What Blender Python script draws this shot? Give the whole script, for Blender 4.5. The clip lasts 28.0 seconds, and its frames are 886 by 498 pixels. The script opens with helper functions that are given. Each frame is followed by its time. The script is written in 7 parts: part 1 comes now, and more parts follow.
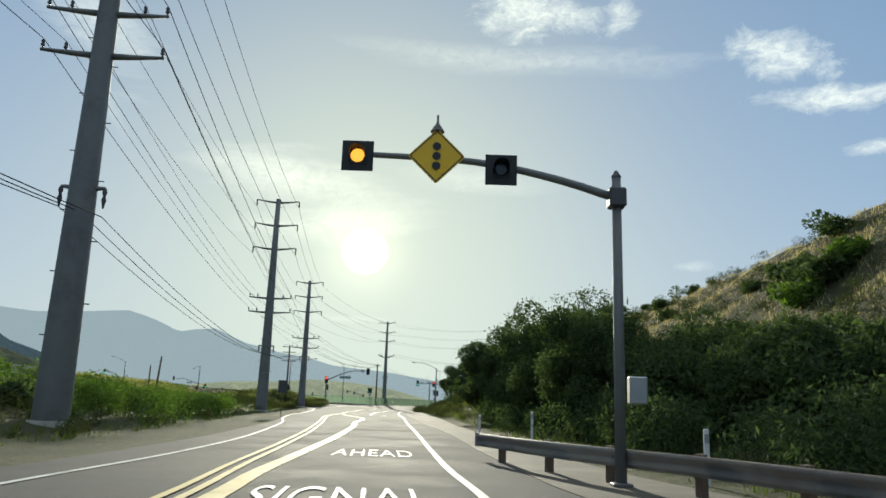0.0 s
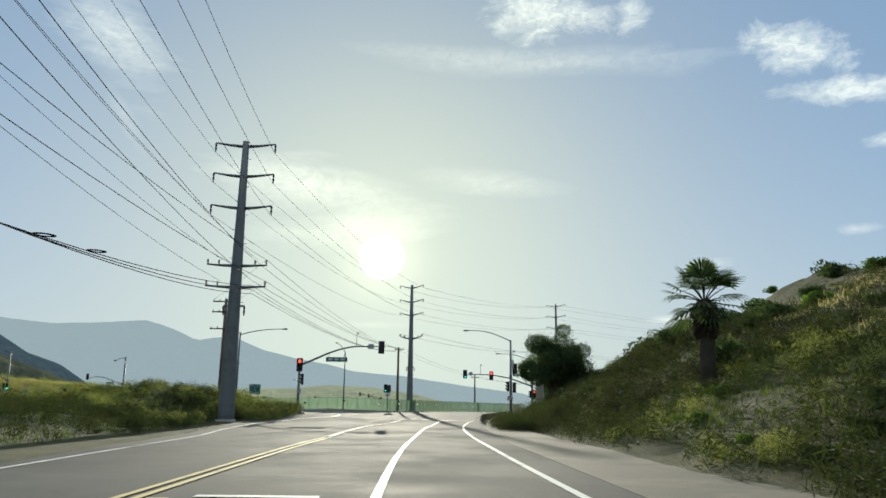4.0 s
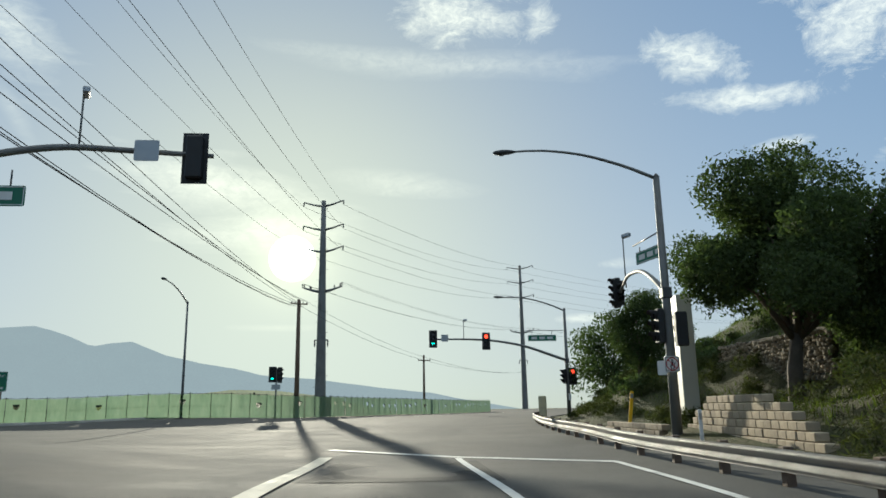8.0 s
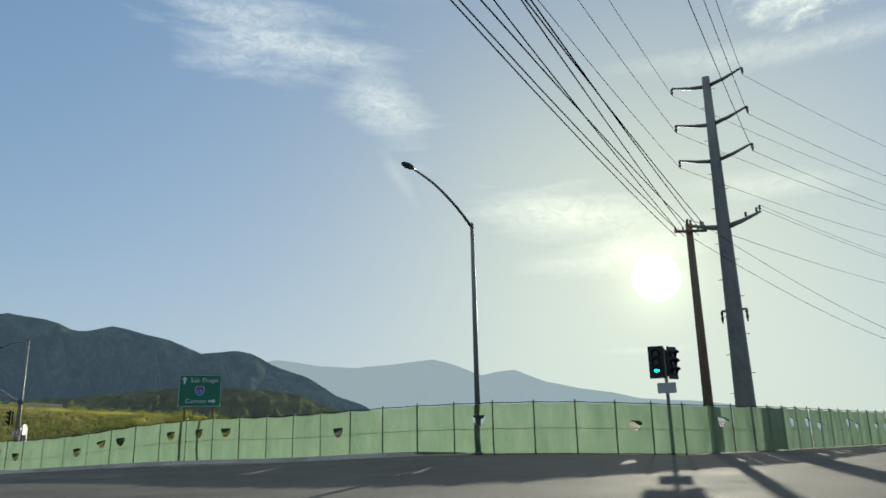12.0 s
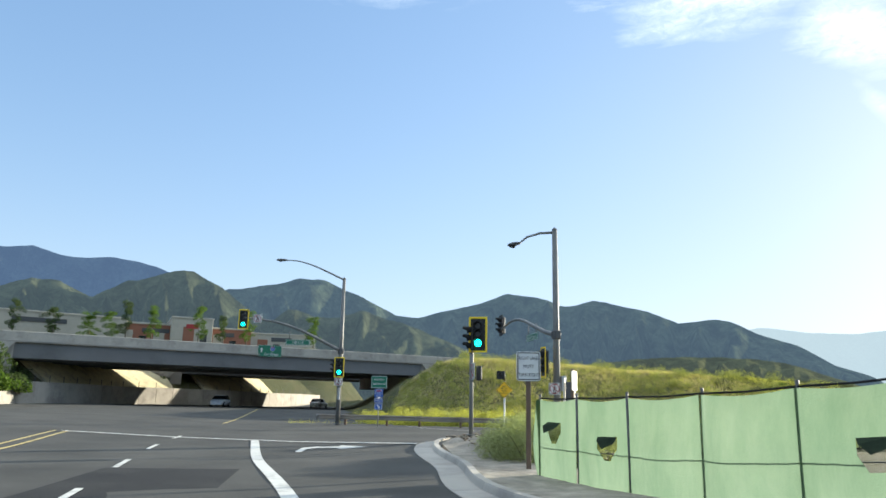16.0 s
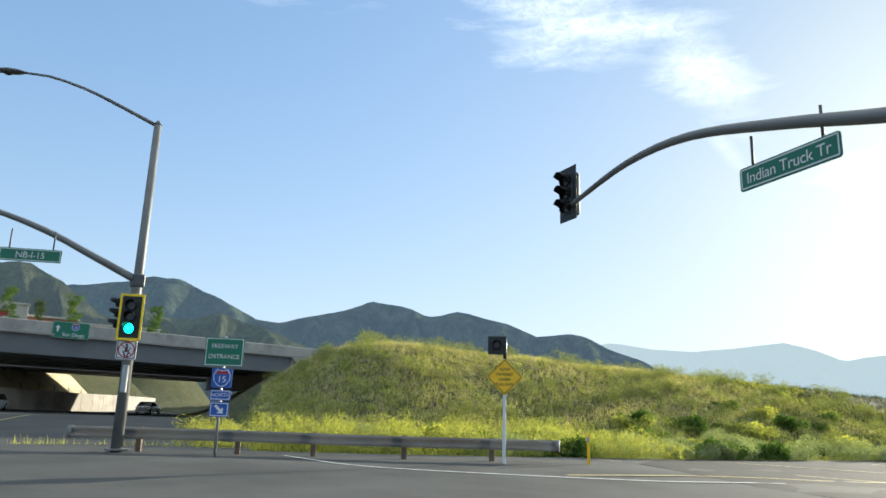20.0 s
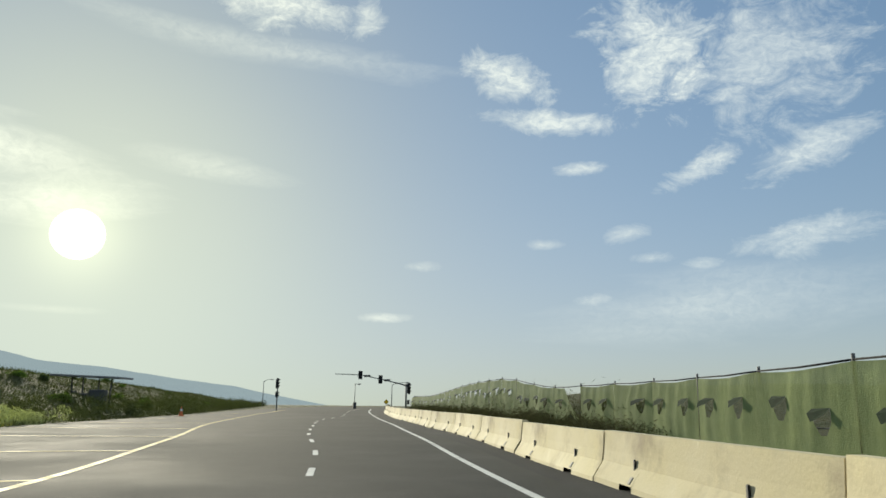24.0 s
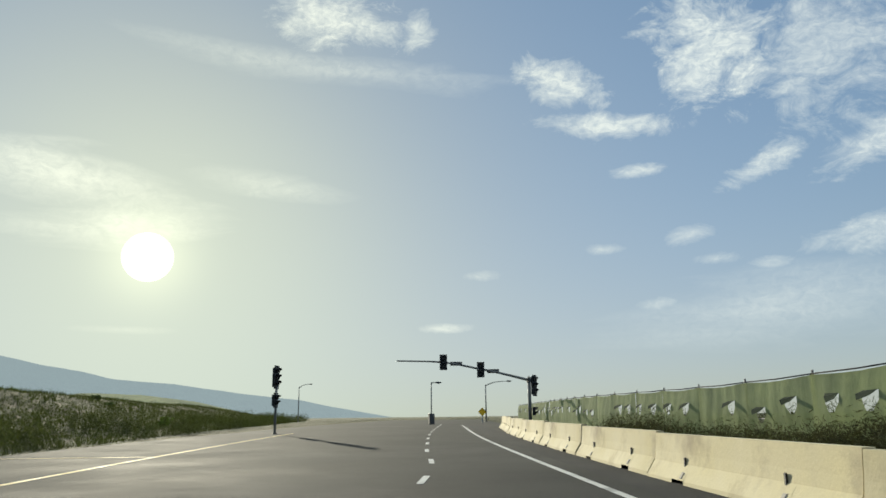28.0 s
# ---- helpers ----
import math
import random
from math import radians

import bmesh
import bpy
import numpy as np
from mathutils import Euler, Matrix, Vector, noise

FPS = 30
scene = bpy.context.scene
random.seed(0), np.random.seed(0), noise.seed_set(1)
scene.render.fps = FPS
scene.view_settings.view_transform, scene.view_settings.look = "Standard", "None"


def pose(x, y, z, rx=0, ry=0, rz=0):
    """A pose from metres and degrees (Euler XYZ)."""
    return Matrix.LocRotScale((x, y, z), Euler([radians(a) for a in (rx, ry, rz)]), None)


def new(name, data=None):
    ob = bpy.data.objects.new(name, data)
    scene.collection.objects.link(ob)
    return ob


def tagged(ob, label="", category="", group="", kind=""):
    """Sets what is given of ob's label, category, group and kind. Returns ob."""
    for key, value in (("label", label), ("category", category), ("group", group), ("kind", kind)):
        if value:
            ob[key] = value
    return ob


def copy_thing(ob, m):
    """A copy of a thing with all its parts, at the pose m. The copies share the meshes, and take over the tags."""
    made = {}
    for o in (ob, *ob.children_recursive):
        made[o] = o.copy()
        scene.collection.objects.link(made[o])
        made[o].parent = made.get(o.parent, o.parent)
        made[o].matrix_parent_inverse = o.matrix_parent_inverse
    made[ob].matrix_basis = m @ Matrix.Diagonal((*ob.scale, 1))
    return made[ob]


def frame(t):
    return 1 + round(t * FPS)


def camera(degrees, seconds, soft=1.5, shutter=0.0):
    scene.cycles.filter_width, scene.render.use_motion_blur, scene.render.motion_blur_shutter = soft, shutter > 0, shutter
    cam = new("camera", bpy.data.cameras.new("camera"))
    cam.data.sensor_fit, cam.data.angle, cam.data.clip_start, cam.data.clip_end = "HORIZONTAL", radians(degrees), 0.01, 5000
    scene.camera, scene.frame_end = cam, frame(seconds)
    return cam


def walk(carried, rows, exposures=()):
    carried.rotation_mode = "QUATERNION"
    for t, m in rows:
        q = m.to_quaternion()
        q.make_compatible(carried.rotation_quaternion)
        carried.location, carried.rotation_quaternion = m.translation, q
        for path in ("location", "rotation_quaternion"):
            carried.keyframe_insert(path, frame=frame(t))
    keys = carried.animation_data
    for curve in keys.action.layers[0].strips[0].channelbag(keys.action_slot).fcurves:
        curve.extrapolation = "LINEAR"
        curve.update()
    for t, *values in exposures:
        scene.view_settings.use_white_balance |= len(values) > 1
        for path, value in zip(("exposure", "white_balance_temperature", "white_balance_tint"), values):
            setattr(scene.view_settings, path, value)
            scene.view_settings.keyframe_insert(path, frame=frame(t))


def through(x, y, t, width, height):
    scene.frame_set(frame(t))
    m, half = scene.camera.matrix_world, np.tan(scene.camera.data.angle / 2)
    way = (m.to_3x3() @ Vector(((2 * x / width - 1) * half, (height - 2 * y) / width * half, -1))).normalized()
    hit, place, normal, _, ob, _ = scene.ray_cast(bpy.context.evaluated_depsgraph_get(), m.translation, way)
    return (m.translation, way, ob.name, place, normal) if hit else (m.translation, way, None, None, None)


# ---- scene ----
cam = camera(62.95, 28.0, soft=1.6)
# seconds, x, y, z, yaw, pitch, roll
PATH = [
    (0, 0.00, 0.00, 1.25, 0.37, 12.02, 1.98),
    (0.5, -0.86, 9.06, 1.21, 0.00, 11.87, 1.03),
    (1, -1.66, 18.08, 1.19, -0.43, 11.88, 0.73),
    (1.5, -2.38, 26.96, 1.16, -0.86, 11.91, 0.64),
    (2, -3.04, 35.65, 1.14, -1.02, 11.97, 0.48),
    (2.5, -3.70, 44.19, 1.12, -0.83, 12.07, 0.50),
    (3, -4.45, 52.52, 1.10, -0.06, 12.13, 0.60),
    (3.5, -5.33, 60.80, 1.07, 1.11, 12.26, 0.67),
    (4, -6.33, 68.95, 1.05, 1.72, 12.29, 0.74),
    (4.5, -7.35, 76.93, 1.03, 1.91, 12.31, 0.91),
    (5, -8.32, 84.72, 1.00, 1.62, 12.34, 1.16),
    (5.5, -9.16, 92.30, 0.97, 0.78, 12.37, 1.35),
    (6, -9.77, 99.64, 0.95, -0.95, 12.32, 1.11),
    (6.5, -10.11, 106.61, 0.92, -2.57, 12.28, 0.63),
    (7, -10.23, 113.14, 0.89, -3.80, 12.29, -0.08),
    (7.5, -10.25, 118.98, 0.88, -4.70, 12.31, -0.60),
    (8, -10.20, 124.18, 0.88, -5.38, 12.37, -0.99),
    (8.5, -10.07, 128.70, 0.88, -5.83, 12.49, -1.08),
    (9, -9.98, 132.76, 0.89, -5.82, 12.67, -1.12),
    (9.5, -9.96, 136.59, 0.89, -4.70, 12.83, -1.19),
    (10, -10.13, 140.38, 0.89, -1.95, 13.05, -1.34),
    (10.5, -10.63, 144.19, 0.91, 2.67, 13.36, -1.34),
    (11, -11.53, 147.86, 0.94, 8.89, 13.74, -1.34),
    (11.5, -12.93, 151.42, 0.97, 15.93, 14.21, -1.26),
    (12, -14.79, 154.84, 1.01, 23.33, 14.67, -1.16),
    (12.5, -17.13, 158.02, 1.06, 30.81, 15.11, -0.62),
    (13, -19.97, 160.98, 1.09, 38.13, 15.45, -0.11),
    (13.5, -23.06, 163.48, 1.12, 45.45, 15.38, 0.28),
    (14, -26.31, 165.55, 1.13, 52.10, 14.94, 0.65),
    (14.5, -29.71, 167.34, 1.14, 56.75, 14.39, 1.05),
    (15, -33.18, 168.99, 1.15, 59.05, 13.82, 1.44),
    (15.5, -36.69, 170.61, 1.16, 59.56, 13.21, 1.60),
    (16, -40.22, 172.25, 1.12, 60.00, 12.38, 1.08),
    (16.5, -43.74, 173.88, 1.07, 60.08, 11.87, 0.60),
    (17, -47.09, 175.46, 1.00, 60.21, 11.64, -0.07),
    (17.5, -50.21, 176.84, 0.95, 60.23, 11.97, -0.36),
    (18, -52.95, 178.01, 0.94, 60.16, 12.67, -0.32),
    (18.5, -55.43, 179.12, 0.97, 59.68, 13.24, -0.01),
    (19, -57.86, 180.26, 0.99, 57.98, 13.54, 0.61),
    (19.5, -60.18, 181.54, 1.01, 54.71, 13.58, 1.22),
    (20, -62.45, 183.09, 1.03, 49.29, 13.31, 1.72),
    (20.5, -64.60, 184.99, 1.02, 41.59, 12.87, 2.10),
    (21, -66.37, 187.24, 1.01, 31.65, 12.27, 2.45),
    (21.5, -67.53, 189.77, 1.01, 20.65, 11.85, 2.79),
    (22, -68.10, 192.56, 1.00, 7.88, 11.63, 3.11),
    (22.5, -68.13, 195.56, 0.97, -3.31, 11.47, 2.81),
    (23, -67.75, 198.98, 0.91, -11.14, 11.45, 1.94),
    (23.5, -66.92, 202.89, 0.85, -17.48, 11.71, 1.16),
    (24, -65.73, 207.29, 0.80, -20.75, 12.11, 0.62),
    (24.5, -64.36, 212.22, 0.77, -21.04, 12.46, 0.27),
    (25, -62.92, 217.64, 0.76, -20.97, 12.90, 0.10),
    (25.5, -61.43, 223.27, 0.78, -20.20, 13.16, 0.05),
    (26, -59.97, 229.22, 0.81, -19.29, 13.31, 0.01),
    (26.5, -58.65, 235.53, 0.84, -17.99, 13.39, 0.02),
    (27, -57.36, 241.92, 0.85, -16.97, 13.20, -0.07),
    (27.5, -56.16, 248.40, 0.86, -16.14, 13.11, -0.28),
    (28, -54.99, 254.94, 0.86, -16.05, 12.88, -0.62),
]
EXPOSURE = [(0, 0.46, 5950, 2), (10.5, 0.42, 5950, 2), (12, 0.4, 5950, 2), (13, 0.48, 5950, 3), (13.5, 0.75, 5950, 4), (15.5, 1.25, 5950, 6), (19, 1.34, 5950, 6), (20.5, 0.96, 5950, 4), (21.1, 0.68, 5950, 3), (21.8, 0.38, 6000, 2), (24.5, 0.34, 6150, 2), (28, 0.32, 6150, 2)]
walk(cam, [(t, pose(x, y, z, 90 + pitch, 0, yaw) @ pose(0, 0, 0, 0, 0, roll)) for t, x, y, z, yaw, pitch, roll in PATH], EXPOSURE)
# ---- sky, sun ----
SUN = Vector((-0.113, 0.972, 0.2)).normalized()
SUN_EL = math.asin(SUN.z)
SUN_AZ = math.atan2(SUN.x, SUN.y)


class Nodes:
    """A short way to write node trees."""

    def __init__(self, tree):
        self.tree = tree

    def add(self, kind, inputs=None, operation=None, clamp=False):
        n = self.tree.nodes.new(kind)
        if operation:
            n.operation = operation
        if clamp:
            n.use_clamp = True
        for k, v in (inputs or {}).items():
            sock = n.inputs[k]
            if isinstance(v, bpy.types.NodeSocket):
                self.tree.links.new(v, sock)
            else:
                sock.default_value = v
        return n

    def math(self, op, a, b=0.0, clamp=False):
        return self.add("ShaderNodeMath", {0: a, 1: b}, operation=op, clamp=clamp).outputs[0]

    def ramp(self, fac, stops, interpolation="LINEAR"):
        n = self.add("ShaderNodeValToRGB", {0: fac})
        n.color_ramp.interpolation = interpolation
        while len(n.color_ramp.elements) < len(stops):
            n.color_ramp.elements.new(0.5)
        for e, (p, c) in zip(n.color_ramp.elements, stops):
            e.position = p
            e.color = (c, c, c, 1) if isinstance(c, (int, float)) else (*c, 1)
        return n.outputs[0]

    def mix(self, fac, a, b, blend="MIX"):
        n = self.add("ShaderNodeMix")
        n.data_type, n.blend_type = "RGBA", blend
        for i, v in ((0, fac), (6, a), (7, b)):
            if isinstance(v, bpy.types.NodeSocket):
                self.tree.links.new(v, n.inputs[i])
            else:
                n.inputs[i].default_value = v if i == 0 or len(v) == 4 else (*v, 1)
        return n.outputs[2]

    def noise(self, vec, scale, detail=4.0, rough=0.55, lac=2.0, twist=0.0):
        return self.add("ShaderNodeTexNoise", {"Vector": vec, "Scale": scale, "Detail": detail, "Roughness": rough, "Lacunarity": lac, "Distortion": twist}).outputs[0]


def build_sky():
    world = bpy.data.worlds.new("sky")
    world.use_nodes = True
    scene.world = world
    n = Nodes(world.node_tree)
    world.node_tree.nodes.clear()
    air = n.add("ShaderNodeTexSky")
    air.sky_type, air.sun_disc, air.sun_elevation, air.sun_rotation = "NISHITA", False, SUN_EL, SUN_AZ
    air.altitude, air.air_density, air.dust_density, air.ozone_density = 300.0, 1.2, 1.2, 2.5
    # thin haze evens out the brightness of the sky round the sun
    ch = n.add("ShaderNodeSeparateColor", {0: air.outputs[0]})
    even = [n.math("DIVIDE", n.math("MULTIPLY", c, g), n.math("ADD", 1.0, n.math("DIVIDE", c, lim))) for c, g, lim in zip(ch.outputs, (1.78, 1.91, 2.18), (2.95, 3.15, 3.6))]
    sky = n.mix(0.05, n.add("ShaderNodeCombineColor", dict(enumerate(even))).outputs[0], (4.2, 4.4, 4.6))
    co = n.add("ShaderNodeTexCoord").outputs["Generated"]
    sep = n.add("ShaderNodeSeparateXYZ", {0: co})
    toward = n.add("ShaderNodeVectorMath", {0: co, 1: tuple(SUN)}, operation="DOT_PRODUCT").outputs["Value"]
    wide = n.math("POWER", n.math("MAXIMUM", toward, 0.0), 9.0)
    sky = n.mix(wide, sky, n.mix(1.0, sky, (1.05, 0.98, 0.77), "MULTIPLY"))
    # paler towards the horizon
    low = n.math("MULTIPLY", n.math("POWER", n.math("SUBTRACT", 1.0, n.math("MAXIMUM", sep.outputs[2], 0.0)), 7.0), 0.42)
    sky = n.mix(low, sky, (5.0, 5.25, 4.95))
    az = n.math("MULTIPLY", n.math("ARCTAN2", n.math("MULTIPLY", sep.outputs[0], -1.0), sep.outputs[1]), 180 / math.pi)
    el = n.math("MULTIPLY", n.math("ARCSINE", sep.outputs[2]), 180 / math.pi)
    flat = n.add("ShaderNodeCombineXYZ", {0: az, 1: n.math("MULTIPLY", el, 1.8)}).outputs[0]
    rough = n.math("SUBTRACT", n.noise(flat, 0.26, 9.0, 0.7, 2.1, 0.7), 0.5)
    streak = n.math("SUBTRACT", n.noise(n.add("ShaderNodeMapping", {0: flat, 2: (0, 0, 0.35), 3: (0.3, 1.0, 1.0)}).outputs[0], 0.26, 6.0, 0.56, 2.0, 0.6), 0.5)
    fleck = n.ramp(n.noise(flat, 0.9, 8.0, 0.7, 2.0, 0.8), [(0.3, 0.35), (0.62, 1.0)])
    # clouds: bearing to the left, elevation, half width, half height, tilt (degrees), density, raggedness, wisp or heap
    clouds = [(-7, 30.3, 6.5, 2.4, 4, 1.0, 2.6, 0), (-14.2, 29.6, 1.6, 1.6, 0, 0.7, 2.6, 0), (-26, 25.3, 4.2, 1.7, 18, 1.0, 2.4, 0), (-30, 21.8, 6.4, 1.1, 6, 1.0, 2.2, 0), (-31.8, 18.2, 2.4, 0.6, 0, 0.9, 1.6, 0),
              (-38, 26.5, 5.5, 4.6, 20, 1.0, 3.2, 0), (-47, 25, 7, 6.0, 0, 0.65, 3.0, 0), (-41, 17.6, 3.6, 1.1, -25, 0.9, 2.4, 0), (-49, 18, 4.5, 1.6, -20, 0.8, 2.4, 0), (-48, 12, 5, 1.4, -6, 0.7, 2.2, 0),
              (-42, 7.5, 15, 3.0, -6, 0.5, 1.2, 1), (12.5, 16.6, 9.5, 2.8, 8, 1.0, 1.4, 1), (9, 14.0, 8, 2.2, -4, 0.8, 2.0, 1), (-2, 17.5, 8, 1.3, 8, 0.5, 1.8, 1), (-6, 26.6, 17, 1.5, 3, 0.45, 1.5, 1), (37, 30.3, 11, 3.2, 4, 0.9, 2.0, 1), (28.5, 26.5, 6, 3.2, 40, 0.75, 2.0, 1),
              (27, 20.5, 3.2, 0.7, 55, 0.25, 1.8, 1), (72, 37, 18, 5, 10, 0.4, 2.4, 1), (-16, 6.6, 2.4, 0.4, 0, 0.7, 1.5, 0), (8, 6.2, 4, 0.35, 0, 0.4, 1.2, 1), (-29, 12.4, 1.6, 0.5, 0, 0.5, 2.0, 0), (0, 42, 40, 8, 0, 0.5, 2.6, 1),
              (-19, 10.7, 1.5, 0.5, 0, 0.5, 2.0, 0), (-35.4, 13, 2.0, 0.7, -8, 0.6, 2.0, 0), (-37.2, 11.1, 1.8, 0.5, 0, 0.5, 2.0, 0), (-40.9, 10.5, 1.6, 0.5, 0, 0.5, 2.0, 0), (-32.6, 8, 1.8, 0.5, 0, 0.45, 2.0, 0)]
    cover = 0.0
    for a, e, w, h, tilt, dense, ragged, kind in clouds:
        c, s = math.cos(radians(tilt)), math.sin(radians(tilt))
        da, de = n.math("SUBTRACT", az, a), n.math("SUBTRACT", el, e)
        u = n.math("ADD", n.math("MULTIPLY", da, c / w), n.math("MULTIPLY", de, s / w))
        v = n.math("SUBTRACT", n.math("MULTIPLY", de, c / h), n.math("MULTIPLY", da, s / h))
        r = n.math("SQRT", n.math("ADD", n.math("MULTIPLY", u, u), n.math("MULTIPLY", v, v)))
        k = n.math("ADD", n.math("SUBTRACT", 1.0, r), n.math("MULTIPLY", streak if kind else rough, ragged))
        k = n.math("MULTIPLY", n.math("MULTIPLY", k, 0.9 if kind else 1.3, clamp=True), dense)
        cover = n.math("MAXIMUM", cover, k)
    cover = n.math("MULTIPLY", cover, fleck)
    # unseen cloud sheet added overhead, above the view, to brighten the fill light
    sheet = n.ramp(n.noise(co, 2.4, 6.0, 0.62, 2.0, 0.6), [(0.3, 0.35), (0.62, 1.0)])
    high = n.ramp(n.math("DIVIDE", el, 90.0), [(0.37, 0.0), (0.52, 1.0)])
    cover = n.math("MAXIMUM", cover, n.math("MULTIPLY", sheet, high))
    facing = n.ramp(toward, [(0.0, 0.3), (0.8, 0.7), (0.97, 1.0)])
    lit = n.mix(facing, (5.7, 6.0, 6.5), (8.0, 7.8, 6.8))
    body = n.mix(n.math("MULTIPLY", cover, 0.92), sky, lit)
    # the glare of a low sun in thin haze, and the disc itself
    glow = n.math("POWER", n.math("MAXIMUM", toward, 0.0), 26.0)
    core = n.math("POWER", n.math("MAXIMUM", toward, 0.0), 700.0)
    disc = n.math("MULTIPLY", n.math("SUBTRACT", toward, 0.99950), 4000.0, clamp=True)
    add = n.mix(1.0, body, n.mix(glow, (0, 0, 0), (1.0, 0.9, 0.1)), "ADD")
    add = n.mix(1.0, add, n.mix(core, (0, 0, 0), (2.4, 2.2, 1.2)), "ADD")
    add = n.mix(1.0, add, n.mix(disc, (0, 0, 0), (60.0, 58.0, 50.0)), "ADD")
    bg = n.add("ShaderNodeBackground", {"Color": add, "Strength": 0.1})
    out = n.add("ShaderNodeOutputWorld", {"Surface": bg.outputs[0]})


build_sky()
sun_lamp = bpy.data.lights.new("sun", "SUN")
sun_lamp.energy, sun_lamp.angle, sun_lamp.color = 5.0, radians(0.6), (1.0, 0.86, 0.66)
sun_ob = new("sun", sun_lamp)
sun_ob.matrix_world = Matrix.Translation((0, 0, 60)) @ SUN.to_track_quat("Z", "Y").to_matrix().to_4x4()
# ---- materials ----
def material(name, base, rough=0.7, metal=0.0, vary=0.25, scale=3.0, fine=40.0, bump=0.15, second=None, spec=0.5, per_object=0.0, emit=None, emit_strength=0.0, stain=0.0):
    """A surface with grain at two scales; second: a colour that stains or wears through."""
    m = bpy.data.materials.new(name)
    m.use_nodes = True
    n = Nodes(m.node_tree)
    b = m.node_tree.nodes["Principled BSDF"]
    co = n.add("ShaderNodeTexCoord").outputs["Object"]
    big, small = n.noise(co, scale, 5.0, 0.6), n.noise(co, fine, 3.0, 0.6)
    dark = tuple(c * (1 - vary) for c in base)
    light = tuple(min(1.0, c * (1 + vary)) for c in base)
    col = n.mix(n.ramp(big, [(0.3, 0.0), (0.7, 1.0)]), dark, light)
    col = n.mix(n.math("MULTIPLY", n.ramp(small, [(0.35, 0.0), (0.7, 1.0)]), 0.5), col, tuple(c * (1 - 0.7 * vary) for c in base))
    if second:
        spots = n.noise(co, scale * 0.45, 7.0, 0.68)
        col = n.mix(n.ramp(spots, [(0.5 - 0.1 * stain, 0.0), (0.68, 1.0)]), col, second)
    if per_object:
        rnd = n.add("ShaderNodeObjectInfo").outputs["Random"]
        col = n.mix(1.0, col, n.ramp(rnd, [(0.0, 1 - per_object), (1.0, 1 + per_object * 0.6)]), "MULTIPLY")
    m.node_tree.links.new(col, b.inputs["Base Color"])
    b.inputs["Roughness"].default_value, b.inputs["Metallic"].default_value = rough, metal
    b.inputs["Specular IOR Level"].default_value = spec
    rr = n.ramp(big, [(0.3, max(0.03, rough - 0.12)), (0.7, min(1.0, rough + 0.12))])
    m.node_tree.links.new(rr, b.inputs["Roughness"])
    if bump:
        h = n.math("ADD", big, n.math("MULTIPLY", small, 0.5))
        bn = n.add("ShaderNodeBump", {"Strength": bump, "Distance": 0.05, "Height": h})
        m.node_tree.links.new(bn.outputs[0], b.inputs["Normal"])
    if emit:
        b.inputs["Emission Color"].default_value = (*emit, 1)
        b.inputs["Emission Strength"].default_value = emit_strength
    return m


M = {}


def mat(key, *a, **k):
    M[key] = material(key, *a, **k)


mat("asphalt", (0.086, 0.086, 0.081), 0.95, vary=0.32, scale=0.35, fine=30.0, bump=0.35, second=(0.095, 0.094, 0.09), spec=0.08)
mat("asphalt_dark", (0.042, 0.043, 0.044), 0.95, vary=0.25, scale=0.4, fine=30.0, bump=0.35, second=(0.058, 0.058, 0.056), spec=0.08)
mat("asphalt_slip", (0.052, 0.053, 0.049), 0.95, vary=0.3, scale=0.3, fine=26.0, bump=0.35, second=(0.07, 0.07, 0.065), spec=0.06)
mat("paint_white", (0.60, 0.60, 0.56), 0.75, vary=0.14, scale=2.0, fine=25.0, bump=0.1, second=(0.25, 0.25, 0.24), stain=-0.4, spec=0.25)
mat("paint_pale", (0.4, 0.39, 0.32), 0.85, vary=0.2, scale=2.0, fine=25.0, bump=0.1, second=(0.18, 0.175, 0.15), stain=-0.4, spec=0.15)
mat("paint_yellow", (0.52, 0.42, 0.17), 0.8, vary=0.15, scale=2.0, fine=25.0, bump=0.1, second=(0.22, 0.18, 0.1), stain=-0.4, spec=0.25)
mat("concrete", (0.42, 0.39, 0.34), 0.88, vary=0.15, scale=0.8, fine=18.0, bump=0.2, second=(0.27, 0.25, 0.22), per_object=0.12)
mat("rail_concrete", (0.57, 0.51, 0.32), 0.88, vary=0.12, scale=1.2, fine=22.0, bump=0.2, second=(0.34, 0.29, 0.2), per_object=0.14, stain=0.0)
# girder shade is put into a darker copy of the bridge concrete
mat("girder_concrete_shaded", (0.17, 0.17, 0.17), 0.9, vary=0.15, scale=0.3, fine=8.0, bump=0.1, second=(0.12, 0.12, 0.12))
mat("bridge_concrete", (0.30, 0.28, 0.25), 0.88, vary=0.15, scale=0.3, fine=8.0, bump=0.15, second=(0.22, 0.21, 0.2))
mat("dirt", (0.075, 0.067, 0.048), 0.95, vary=0.35, scale=0.8, fine=14.0, bump=0.5, second=(0.13, 0.112, 0.08))
mat("rail_steel", (0.27, 0.27, 0.26), 0.66, 0.4, vary=0.2, scale=0.8, fine=20.0, bump=0.04, second=(0.2, 0.18, 0.16))
mat("galvanised", (0.42, 0.43, 0.44), 0.42, 0.75, vary=0.12, scale=3.0, fine=60.0, bump=0.03)
mat("pole_steel", (0.20, 0.20, 0.19), 0.6, 0.3, vary=0.15, scale=1.2, fine=30.0, bump=0.05, second=(0.13, 0.12, 0.11))
mat("dark_steel", (0.10, 0.10, 0.10), 0.55, 0.5, vary=0.2, scale=3.0, fine=40.0, bump=0.05)
mat("signal_black", (0.018, 0.018, 0.018), 0.55, vary=0.25, scale=5.0, bump=0.03)
